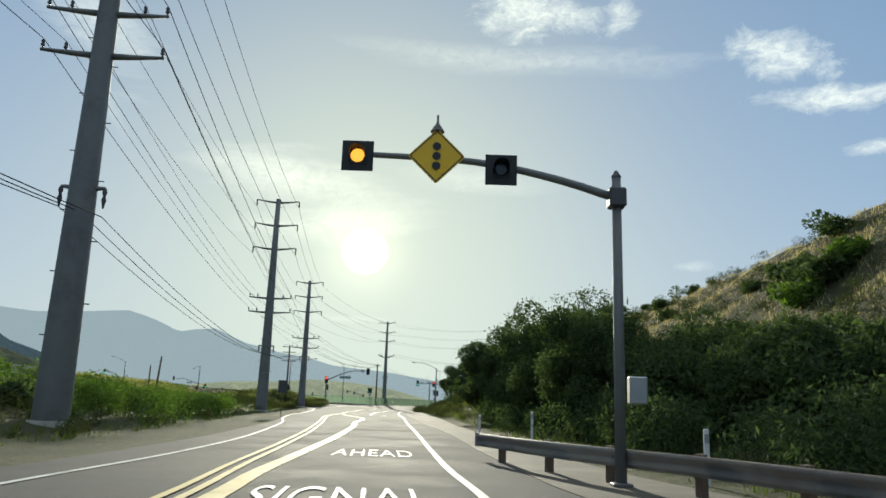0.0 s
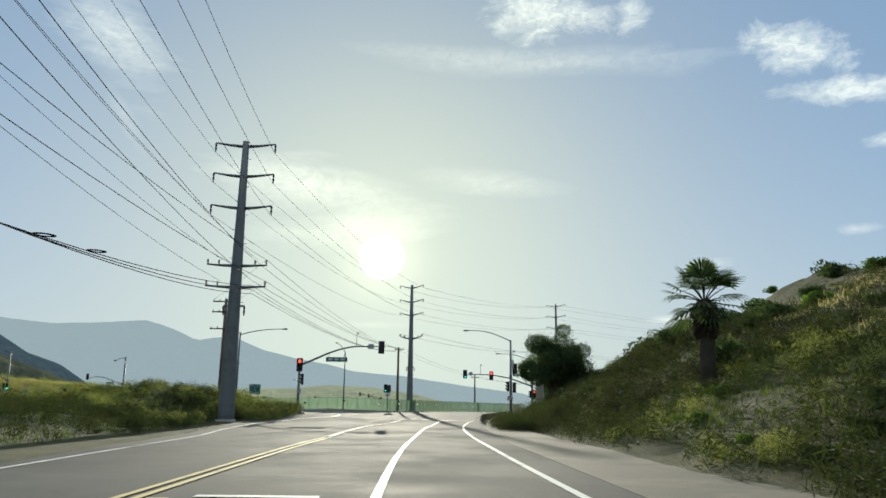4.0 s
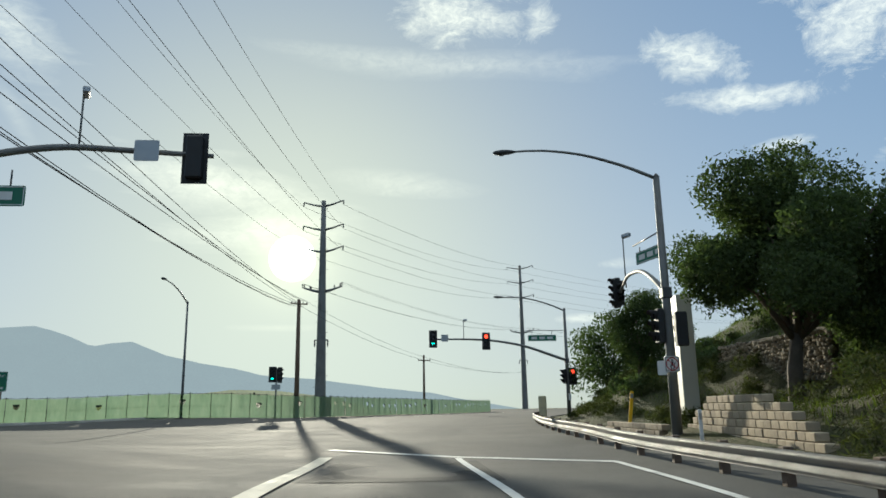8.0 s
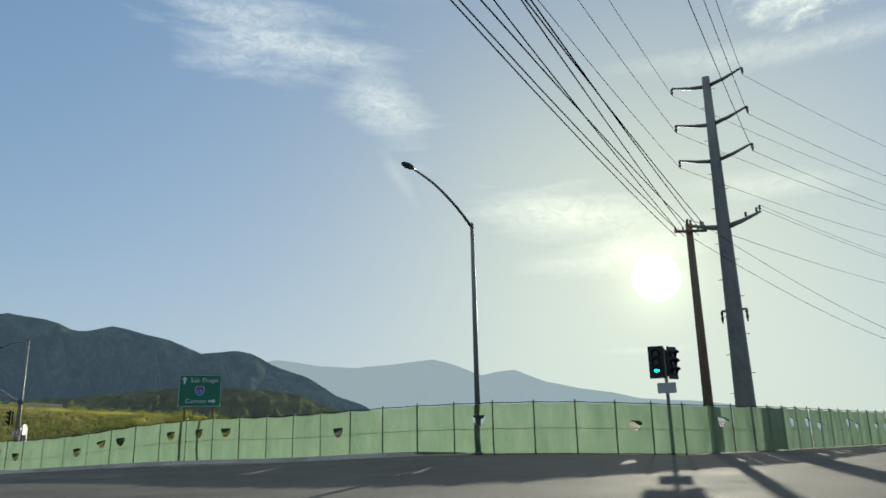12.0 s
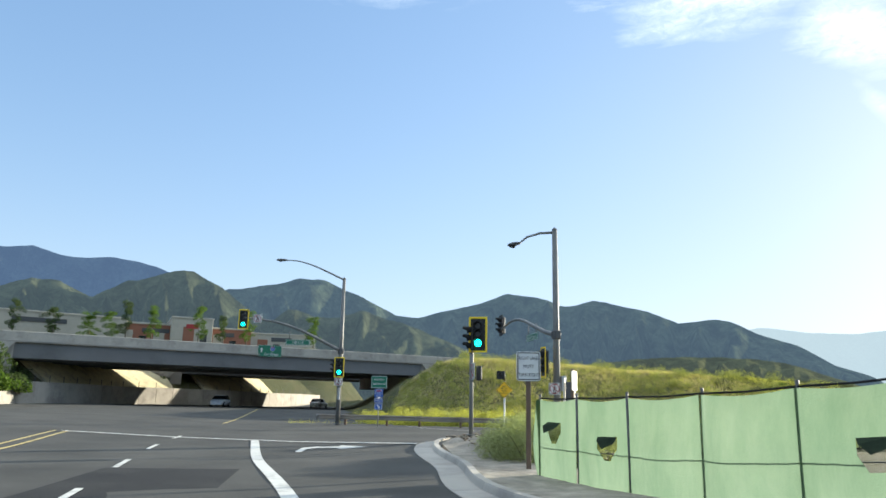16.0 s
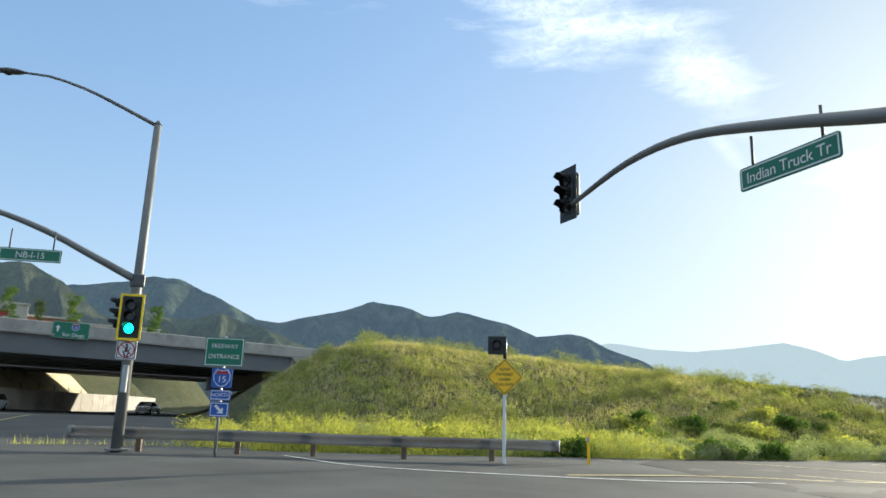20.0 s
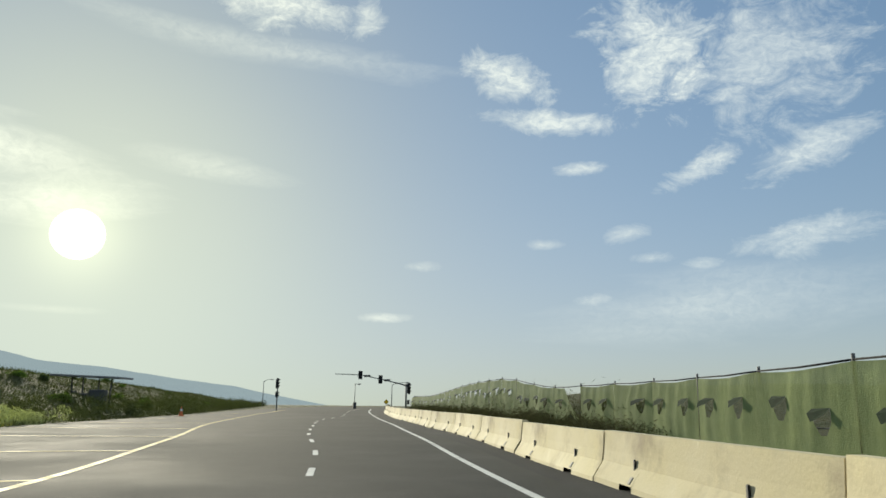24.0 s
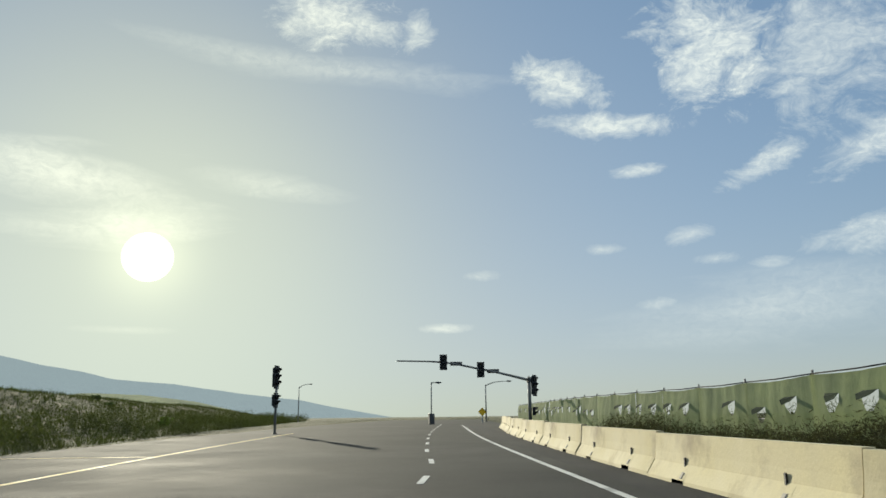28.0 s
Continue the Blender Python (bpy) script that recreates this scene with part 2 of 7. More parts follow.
mat("signal_yellow", (1.0, 0.68, 0.015), 0.5, vary=0.08, scale=5.0, bump=0.02)
mat("lens_dark", (0.03, 0.03, 0.03), 0.2, vary=0.1, bump=0.0)
mat("lens_green", (0.02, 0.35, 0.25), 0.3, vary=0.05, bump=0.0, emit=(0.05, 1.0, 0.68), emit_strength=3.0)
mat("lens_red", (0.5, 0.02, 0.02), 0.3, vary=0.05, bump=0.0, emit=(1.0, 0.05, 0.02), emit_strength=3.0)
mat("lens_amber", (0.5, 0.2, 0.02), 0.3, vary=0.05, bump=0.0, emit=(1.0, 0.4, 0.04), emit_strength=1.1)
mat("sign_green", (0.02, 0.16, 0.09), 0.45, vary=0.08, scale=4.0, bump=0.01)
mat("sign_white", (0.72, 0.72, 0.70), 0.45, vary=0.06, scale=4.0, bump=0.01)
mat("sign_yellow", (0.95, 0.56, 0.015), 0.45, vary=0.06, scale=4.0, bump=0.01)
mat("sign_blue", (0.03, 0.10, 0.40), 0.45, vary=0.06, scale=4.0, bump=0.01)
mat("sign_red", (0.38, 0.03, 0.03), 0.45, vary=0.06, scale=4.0, bump=0.01)
mat("sign_black", (0.02, 0.02, 0.02), 0.45, vary=0.06, scale=4.0, bump=0.01)
mat("wood", (0.16, 0.11, 0.075), 0.85, vary=0.3, scale=1.5, fine=30.0, bump=0.3)
mat("wire", (0.035, 0.035, 0.035), 0.95, vary=0.1, bump=0.0, spec=0.05)
mat("bark", (0.11, 0.085, 0.06), 0.95, vary=0.35, scale=2.0, fine=15.0, bump=0.6)
mat("grass", (0.17, 0.22, 0.05), 0.75, vary=0.35, scale=0.25, fine=5.0, bump=0.0, second=(0.30, 0.27, 0.09))
mat("stone", (0.28, 0.22, 0.15), 0.9, vary=0.25, scale=2.0, fine=12.0, bump=0.5, second=(0.4, 0.34, 0.24), per_object=0.3)
mat("block", (0.42, 0.34, 0.23), 0.9, vary=0.2, scale=2.0, fine=14.0, bump=0.4, second=(0.3, 0.24, 0.17), per_object=0.22)
mat("cabinet_paint", (0.62, 0.60, 0.54), 0.5, vary=0.06, scale=1.0, bump=0.03)
mat("rubble", (0.30, 0.27, 0.22), 0.95, vary=0.4, scale=2.5, fine=11.0, bump=0.7, second=(0.16, 0.14, 0.11))
mat("slab_paint", (0.5, 0.47, 0.38), 0.5, 0.0, vary=0.06, scale=1.0, bump=0.03)
mat("wall_cream", (0.48, 0.44, 0.36), 0.85, vary=0.1, scale=0.5, bump=0.05)
mat("wall_terracotta", (0.30, 0.13, 0.08), 0.85, vary=0.1, scale=0.5, bump=0.05)
mat("tyre", (0.015, 0.015, 0.015), 0.85, vary=0.2, bump=0.05)
mat("car_white", (0.65, 0.66, 0.68), 0.25, vary=0.03, bump=0.0)
mat("car_silver", (0.40, 0.42, 0.44), 0.28, 0.5, vary=0.03, bump=0.0)
mat("car_glass", (0.012, 0.014, 0.016), 0.08, vary=0.05, bump=0.0)
mat("tail_red", (0.35, 0.02, 0.02), 0.3, vary=0.05, bump=0.0)
mat("metal_roof", (0.25, 0.25, 0.25), 0.5, 0.4, vary=0.1, bump=0.05)
mat("orange", (0.65, 0.16, 0.03), 0.55, vary=0.1, bump=0.02)


def ground_material():
    """Dry grass and weeds with green and bare patches."""
    m = bpy.data.materials.new("ground_cover")
    m.use_nodes = True
    n = Nodes(m.node_tree)
    b = m.node_tree.nodes["Principled BSDF"]
    co = n.add("ShaderNodeTexCoord").outputs["Object"]
    a, c, d = n.noise(co, 0.045, 6.0, 0.6), n.noise(co, 0.5, 6.0, 0.65), n.noise(co, 6.0, 4.0, 0.7)
    col = n.mix(n.ramp(a, [(0.35, 0.0), (0.65, 1.0)]), (0.062, 0.076, 0.028), (0.105, 0.095, 0.045))
    col = n.mix(n.ramp(c, [(0.42, 0.0), (0.66, 1.0)]), col, (0.055, 0.07, 0.025))
    col = n.mix(n.math("MULTIPLY", n.ramp(d, [(0.4, 0.0), (0.7, 1.0)]), 0.5), col, (0.115, 0.10, 0.055))
    m.node_tree.links.new(col, b.inputs["Base Color"])
    b.inputs["Roughness"].default_value = 0.95
    b.inputs["Specular IOR Level"].default_value = 0.2
    h = n.math("ADD", n.math("MULTIPLY", c, 1.5), d)
    m.node_tree.links.new(n.add("ShaderNodeBump", {"Strength": 0.9, "Distance": 0.4, "Height": h}).outputs[0], b.inputs["Normal"])
    return m


M["ground"] = ground_material()


def mesh_cloth(key, dark, pale, share, thin=(0.20, 0.32, 0.22), thick=(0.30, 0.42, 0.31)):
    """Green debris netting: light comes through it."""
    m = bpy.data.materials.new(key)
    m.use_nodes = True
    n = Nodes(m.node_tree)
    t = m.node_tree
    b = t.nodes["Principled BSDF"]
    co = n.add("ShaderNodeTexCoord").outputs["Object"]
    folds = n.noise(n.add("ShaderNodeMapping", {0: co, 3: (1.0, 1.0, 0.3)}).outputs[0], 1.8, 8.0, 0.7)
    fine = n.noise(co, 40.0, 2.0, 0.5)
    col = n.mix(n.ramp(folds, [(0.3, 0.0), (0.7, 1.0)]), dark, pale)
    worn = n.noise(co, 0.9, 6.0, 0.7)
    col = n.mix(n.ramp(worn, [(0.5, 0.0), (0.7, 0.55)]), col, tuple(c * 1.35 for c in pale))
    t.links.new(col, b.inputs["Base Color"])
    b.inputs["Roughness"].default_value = 0.9
    t.links.new(n.add("ShaderNodeBump", {"Strength": 0.8, "Distance": 0.08, "Height": n.math("ADD", folds, n.math("MULTIPLY", fine, 0.3))}).outputs[0], b.inputs["Normal"])
    tr = n.add("ShaderNodeBsdfTranslucent", {"Color": n.mix(n.ramp(folds, [(0.3, 0.0), (0.7, 1.0)]), thin, thick)})
    mixed = n.add("ShaderNodeMixShader", {0: 0.4, 1: b.outputs[0], 2: tr.outputs[0]})
    clear = n.add("ShaderNodeBsdfTransparent")
    out = n.add("ShaderNodeMixShader", {0: share, 1: mixed.outputs[0], 2: clear.outputs[0]})
    t.links.new(out.outputs[0], t.nodes["Material Output"].inputs[0])
    return m


M["netting"] = mesh_cloth("netting", (0.048, 0.092, 0.022), (0.105, 0.16, 0.042), 0.05)
# double cloth, darkened further for the shade in the fold
mat("netting_fold_shaded", (0.028, 0.04, 0.024), 0.9, vary=0.3, scale=6.0, fine=60.0, bump=0.3, spec=0.1)
# lit copy of the netting: the sun's yellow-green is in its colours
M["netting_sunlit"] = mesh_cloth("netting_sunlit", (0.07, 0.1, 0.022), (0.17, 0.21, 0.06), 0.05, (0.27, 0.36, 0.14), (0.44, 0.52, 0.24))


def leafy(key, base, through, share=0.38):
    """A leaf or a blade: light shines through it."""
    m = bpy.data.materials.new(key)
    m.use_nodes = True
    n = Nodes(m.node_tree)
    t = m.node_tree
    b = t.nodes["Principled BSDF"]
    co = n.add("ShaderNodeTexCoord").outputs["Object"]
    rnd = n.add("ShaderNodeNewGeometry").outputs["Random Per Island"]
    patch = n.noise(co, 0.35, 4.0, 0.6)
    f = n.math("ADD", n.math("MULTIPLY", rnd, 0.5), n.math("MULTIPLY", patch, 0.6))
    col = n.mix(n.ramp(f, [(0.25, 0.0), (0.8, 1.0)]), tuple(c * 0.55 for c in base), tuple(min(1, c * 1.45) for c in base))
    t.links.new(col, b.inputs["Base Color"])
    b.inputs["Roughness"].default_value = 0.85
    b.inputs["Specular IOR Level"].default_value = 0.1
    tr = n.add("ShaderNodeBsdfTranslucent", {"Color": n.mix(1.0, col, through, "MULTIPLY")})
    out = n.add("ShaderNodeMixShader", {0: share, 1: b.outputs[0], 2: tr.outputs[0]})
    t.links.new(out.outputs[0], t.nodes["Material Output"].inputs[0])
    M[key] = m


leafy("foliage_dark", (0.07, 0.095, 0.042), (1.0, 1.15, 0.6))
leafy("foliage_green", (0.10, 0.15, 0.035), (1.1, 1.3, 0.5))
leafy("blade_straw", (0.48, 0.43, 0.24), (1.2, 1.1, 0.7))
leafy("blade_green", (0.09, 0.118, 0.035), (1.2, 1.3, 0.5))
leafy("weed_green", (0.33, 0.35, 0.18), (1.1, 1.2, 0.6))
# dry brush, its tone set darker to carry the shade on it
leafy("brush_dry_shaded", (0.05, 0.052, 0.026), (1.1, 1.1, 0.6), 0.25)
leafy("weed_tuft", (0.24, 0.255, 0.085), (1.1, 1.15, 0.6))
leafy("weed_slope", (0.062, 0.072, 0.028), (1.1, 1.2, 0.5), 0.25)
leafy("weed_yellow", (0.42, 0.42, 0.11), (1.2, 1.2, 0.5))


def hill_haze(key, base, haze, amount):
    """Far hills: the haze of miles of lit air is mixed in as emission."""
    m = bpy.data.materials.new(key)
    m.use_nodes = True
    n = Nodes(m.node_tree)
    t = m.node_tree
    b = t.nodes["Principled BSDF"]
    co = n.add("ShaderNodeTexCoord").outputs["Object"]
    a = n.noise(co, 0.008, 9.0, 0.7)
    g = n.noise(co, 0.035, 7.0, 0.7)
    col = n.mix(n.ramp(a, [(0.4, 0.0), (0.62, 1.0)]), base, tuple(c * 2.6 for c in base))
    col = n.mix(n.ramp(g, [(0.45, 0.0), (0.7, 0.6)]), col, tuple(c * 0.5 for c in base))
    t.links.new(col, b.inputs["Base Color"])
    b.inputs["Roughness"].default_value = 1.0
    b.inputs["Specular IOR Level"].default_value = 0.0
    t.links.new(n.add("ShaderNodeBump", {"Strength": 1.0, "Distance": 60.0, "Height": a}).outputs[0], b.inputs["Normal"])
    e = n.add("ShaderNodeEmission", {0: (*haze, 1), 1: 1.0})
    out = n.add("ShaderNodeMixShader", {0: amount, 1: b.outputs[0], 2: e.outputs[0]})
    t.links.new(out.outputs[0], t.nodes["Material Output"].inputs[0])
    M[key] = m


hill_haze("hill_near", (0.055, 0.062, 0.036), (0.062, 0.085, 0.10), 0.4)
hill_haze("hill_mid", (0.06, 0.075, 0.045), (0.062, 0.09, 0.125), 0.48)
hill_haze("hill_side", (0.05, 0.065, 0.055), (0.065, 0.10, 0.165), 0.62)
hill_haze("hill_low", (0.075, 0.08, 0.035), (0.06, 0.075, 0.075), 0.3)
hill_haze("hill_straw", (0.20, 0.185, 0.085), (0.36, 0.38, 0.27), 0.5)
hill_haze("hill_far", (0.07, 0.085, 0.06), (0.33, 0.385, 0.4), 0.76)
# ---- building blocks ----
def part(name, bm, material, parent=None, label=""):
    """One bmesh as one mesh object under a thing or a part."""
    me = bpy.data.meshes.new(name)
    bm.to_mesh(me)
    bm.free()
    me.materials.append(M[material] if isinstance(material, str) else material)
    ob = new(name, me)
    if parent is not None:
        ob.parent = parent
    return tagged(ob, label)


def thing(name, label, category, m=None, group="", kind=""):
    ob = new(name)
    ob.empty_display_size = 0.3
    if m is not None:
        ob.matrix_world = m
    return tagged(ob, label, category, group, kind)


def raw(name, verts, faces, material, parent=None, smooth=False):
    """A mesh from code-made vertices and faces."""
    me = bpy.data.meshes.new(name)
    me.from_pydata([tuple(v) for v in verts], [], [tuple(f) for f in faces])
    me.materials.append(M[material] if isinstance(material, str) else material)
    if smooth:
        me.polygons.foreach_set("use_smooth", [True] * len(me.polygons))
    ob = new(name, me)
    if parent is not None:
        ob.parent = parent
    return ob


def box(bm, c, s, turn=None, bevel=0.0):
    """A box with centre c and sizes s, its edges bevelled if asked."""
    r = bmesh.ops.create_cube(bm, size=1.0)
    m = Matrix.Translation(c) @ (turn or Matrix.Identity(4)) @ Matrix.Diagonal((*s, 1))
    bmesh.ops.transform(bm, matrix=m, verts=r["verts"])
    if bevel:
        edges = list({e for v in r["verts"] for e in v.link_edges})
        bmesh.ops.bevel(bm, geom=edges, offset=bevel, segments=1, affect="EDGES")
    return bm


def tube(bm, pts, radii, seg=8, caps=True):
    """A round bar along points, with a radius at each or one for all."""
    pts = [Vector(p) for p in pts]
    radii = [radii] * len(pts) if isinstance(radii, (int, float)) else radii
    rings, side = [], None
    for i, p in enumerate(pts):
        d = (pts[min(i + 1, len(pts) - 1)] - pts[max(i - 1, 0)]).normalized()
        ref = Vector((0, 0, 1)) if abs(d.z) < 0.9 else Vector((0, 1, 0))
        a = d.cross(ref).normalized() if side is None else (side - d * side.dot(d)).normalized()
        side, b = a, d.cross(a).normalized()
        rings.append([bm.verts.new(p + radii[i] * (a * math.cos(2 * math.pi * k / seg) + b * math.sin(2 * math.pi * k / seg))) for k in range(seg)])
    for r0, r1 in zip(rings, rings[1:]):
        for k in range(seg):
            f = bm.faces.new((r0[k], r0[(k + 1) % seg], r1[(k + 1) % seg], r1[k]))
            f.smooth = True
    if caps:
        bm.faces.new(list(reversed(rings[0])))
        bm.faces.new(rings[-1])
    return bm


def B():
    return bmesh.new()


def lerp_table(table, v):
    return float(np.interp(v, [r[0] for r in table], [r[1] for r in table]))


def arc(points, step=1.0):
    """A smooth line through points in plan (Catmull-Rom), with about the given step."""
    p = [Vector((*q, 0)) if len(q) == 2 else Vector(q) for q in points]
    p = [2 * p[0] - p[1]] + p + [2 * p[-1] - p[-2]]
    out = []
    for i in range(1, len(p) - 2):
        n = max(1, int((p[i + 1] - p[i]).length / step))
        for k in range(n):
            t = k / n
            a, b, c, d = p[i - 1 : i + 3]
            out.append(0.5 * (2 * b + (c - a) * t + (2 * a - 5 * b + 4 * c - d) * t * t + (3 * b - a - 3 * c + d) * t**3))
    out.append(p[-2])
    return out


def normals(line):
    """The level way to the right of a line at each of its points."""
    out = []
    for i in range(len(line)):
        d = line[min(i + 1, len(line) - 1)] - line[max(i - 1, 0)]
        out.append(Vector((d.y, -d.x, 0)).normalized())
    return out


# ---- the lie of the land ----
LEVELS = np.array([
    (0, 0, 0.05), (-2, 27, -0.04), (-4.5, 53, -0.1), (-8, 85, -0.2), (-10, 107, -0.28), (-10, 126, -0.32), (-10, 141, -0.31), (-13, 152, -0.22),
    (-20, 161, -0.1), (-30, 167, -0.06), (-40, 172, -0.08), (-50, 177, -0.24), (-58, 180, -0.2), (-66, 187, -0.19), (-68, 195, -0.23), (-66, 207, -0.4),
    (-62, 220, -0.43), (-58, 238, -0.36), (-55, 255, -0.34), (-24.4, 180, 0.45), (-82, 189.5, 0.0), (-17, 190, 0.25), (-16, 200, 0.2), (19, 266, 0.3),
    (-22, 139, 0.4), (-60.5, 185.3, 0.1), (-77, 198, -0.05), (-1, 146, -0.1), (3.7, 176, 0.0), (-120, 205, 0.6), (-143, 176, 0.8), (-157, 194, 0.85), (-118, 152, 0.7), (-190, 229, 0.9), (-100, 166, 0.4), (-40, 186, 0.5), (-8, 175, 0.05)])


def level(x, y):
    """Height of the graded ground, by the levels taken along the roads."""
    x, y = np.asarray(x, float), np.asarray(y, float)
    w = 1.0 / ((x[..., None] - LEVELS[:, 0]) ** 2 + (y[..., None] - LEVELS[:, 1]) ** 2 + 9.0) ** 1.5
    return (w * LEVELS[:, 2]).sum(-1) / w.sum(-1)


def smooth01(v):
    v = np.clip(v, 0, 1)
    return v * v * (3 - 2 * v)


RIGHT_EDGE = [(-80, 8.5), (-20, 6.0), (10, 4.6), (30, 2.4), (60, 0.9), (90, -1.8), (115, -2.6), (135, -2.0), (150, 1.0), (170, 2.6), (185, 6.5), (205, 18), (240, 33), (280, 50), (400, 100)]
LEFT_EDGE = [(-80, -8), (0, -8.5), (30, -10.5), (55, -14.5), (80, -18), (110, -21.5), (130, -25), (145, -32), (155, -48), (165, -80)]
RAMP_LEFT = [(190, -86), (199, -80), (206, -78), (220, -76), (240, -72), (260, -67), (290, -60), (330, -52), (400, -40)]


def height(x, y):
    """Height of the natural ground: banks beside the cuttings, the grassy embankment, the plain."""
    x, y = np.asarray(x, float), np.asarray(y, float)
    z = level(x, y)
    bump = 0.9 * np.sin(x * 0.13 + 0.7 * np.sin(y * 0.07)) * np.sin(y * 0.11 + 1.0) + 0.45 * np.sin(x * 0.41 + y * 0.23) * np.sin(y * 0.37 - x * 0.11)
    # hill beside the first road
    edge = np.interp(y, [r[0] for r in RIGHT_EDGE], [r[1] for r in RIGHT_EDGE])
    d = x - edge
    top = np.interp(y, [-80, 20, 60, 100, 150, 180, 215, 250], [15, 14.5, 13.0, 13.0, 11.0, 8.0, 3.0, 0.5])
    run = np.interp(y, [-80, 20, 100, 150, 180], [24, 23, 25, 26, 22])
    hill = top * smooth01((d - 0.5) / run * 0.5 + 0.0) * 2.0
    hill = np.minimum(hill, top + 0.06 * np.maximum(d - run, 0))
    steep = top * np.tanh(0.55 * np.maximum(d - 0.8, 0) / top)
    w = smooth01((y - 58) / 14) * smooth01((144 + 11 * smooth01((x - 8) / 4) - y) / 10)
    hill = hill * (1 - w) + np.maximum(hill, steep) * w
    z = z + np.where(d > 0, hill + bump * np.clip(hill / 6, 0, 1), 0)
    # the shoulder of the hill above the junction
    z = z + 1.3 * smooth01((d - 5) / 7) * smooth01((y - 139) / 16) * smooth01((184 - y) / 12) + 1.0 * smooth01((d - 9) / 8) * smooth01((y - 118) / 14) * smooth01((150 - y) / 14)
    # low bank beside the field
    left = np.interp(y, [r[0] for r in LEFT_EDGE], [r[1] for r in LEFT_EDGE])
    dl = left - x
    near = np.clip((150 - y) / 20, 0, 1)
    z = z + np.where(dl > 0, near * (0.9 * smooth01((dl - 1) / 7) + 0.35 * bump * np.clip(dl / 12, 0, 1)), 0)
    z = z + 1.5 * np.exp(-((((x + 28.5) / 6.5) ** 2 + ((y - 128.5) / 8.5) ** 2) ** 1.3)) * smooth01((-22.5 - x) / 5)
    # embankment between the slip road and the motorway
    er = np.interp(y, [r[0] for r in RAMP_LEFT], [r[1] for r in RAMP_LEFT])
    de = er - x
    crest = np.interp(y, [196, 214, 240, 280, 330, 400], [5.0, 5.7, 5.0, 3.7, 3.0, 2.2])
    run = np.interp(y, [196, 225, 270], [24, 22, 17])
    side = smooth01((y - 190 - 0.38 * np.maximum(de, 0)) / 12)
    z = z + np.where((de > 0) & (y > 185), side * (crest * smooth01((de - 1.5) / run) + 0.3 * bump * np.clip(de / 10, 0, 1)), 0)
    # motorway embankment south of the street, and the plain beyond falls away
    s = smooth01((-118 - x) / 8) * smooth01((165 - y + 0.42 * (x + 140)) / 12)
    z = z + s * 7.0 * smooth01((-100 - x) / 40)
    # mound on the fenced site, kept behind the fence
    off = x - np.interp(y, [198, 223, 246, 263, 290, 330], [-60.5, -54, -48.6, -44.6, -37.6, -26])
    z = z + 2.6 * np.exp(-(((x + 27) / 15) ** 2 + ((y - 250) / 30) ** 2) ** 1.3) * smooth01((off - 2) / 8)
    z = z + 0.7 * np.exp(-(((off - 0.8) / 2.4) ** 2)) * smooth01((y - 231) / 10) * smooth01((275 - y) / 30) * smooth01((off + 1.2) / 1.0)
    # terraces behind the walls at the junction
    z = z + 0.9 * smooth01((x + 1.3) / 2.2) * smooth01((y - 136) / 3) * smooth01((148.5 - y) / 2.5)
    z = z + 1.5 * smooth01((x - 4.4) / 2.2) * smooth01((y - 144) / 4) * smooth01((158.5 - y) / 3)
    rail = np.interp(y, [140, 149, 159, 167, 176, 190], [-3.2, -2.2, -1.0, -0.2, 2.0, 8.0])
    z = z + 2.3 * smooth01((x - rail - np.interp(y, [150, 156, 162], [3.0, 3.0, 1.4])) / 4.5) * smooth01((y - 147) / 6) * smooth01((188 - y) / 8) * smooth01((rail + 30 - x) / 14)
    far = np.hypot(x + 30, y - 150)
    return z - 14.0 * smooth01((far - 260) / 700)


def axis(lo, hi, step, reach):
    a = list(np.arange(lo, hi + 0.01, step))
    g, p, q = step, a[0], a[-1]
    left, right = [], []
    while q < reach:
        g *= 1.22
        p, q = p - g, q + g
        left.insert(0, p), right.append(q)
    return np.array(left + a + right)


def build_ground():
    xs, ys = axis(-170, 70, 2.0, 4500), axis(-30, 340, 2.0, 4500)
    X, Y = np.meshgrid(xs, ys)
    Z = height(X, Y) - 0.07
    v = np.stack([X.ravel(), Y.ravel(), Z.ravel()], 1)
    nx = len(xs)
    i = np.arange(len(ys) - 1)[:, None] * nx + np.arange(nx - 1)[None, :]
    f = np.stack([i, i + 1, i + nx + 1, i + nx], -1).reshape(-1, 4)
    tagged(raw("ground", v.tolist(), f.tolist(), "ground", smooth=True), "weedy grass ground with dry slopes and green patches", "ground", kind="structure")


build_ground()


def strip(name, left, right, lift, material, parent=None, cross=6):
    """A paved sheet between two lines in plan with as many points."""
    v, f = [], []
    for a, b in zip(left, right):
        for k in range(cross + 1):
            p = a.lerp(b, k / cross)
            v.append((p.x, p.y, float(level(p.x, p.y)) + lift))
    for i in range(len(left) - 1):
        for k in range(cross):
            q = i * (cross + 1) + k
            f.append((q, q + 1, q + cross + 2, q + cross + 1))
    return raw(name, v, f, material, parent)


def along(points, n):
    """n points evenly spaced along a smooth line."""
    line = arc(points, 0.5)
    s = [0.0]
    for a, b in zip(line, line[1:]):
        s.append(s[-1] + (b - a).length)
    out = []
    for t in np.linspace(0, s[-1], n):
        i = min(max(int(np.searchsorted(s, t)) - 1, 0), len(line) - 2)
        out.append(line[i].lerp(line[i + 1], (t - s[i]) / max(1e-6, s[i + 1] - s[i])))
    return out


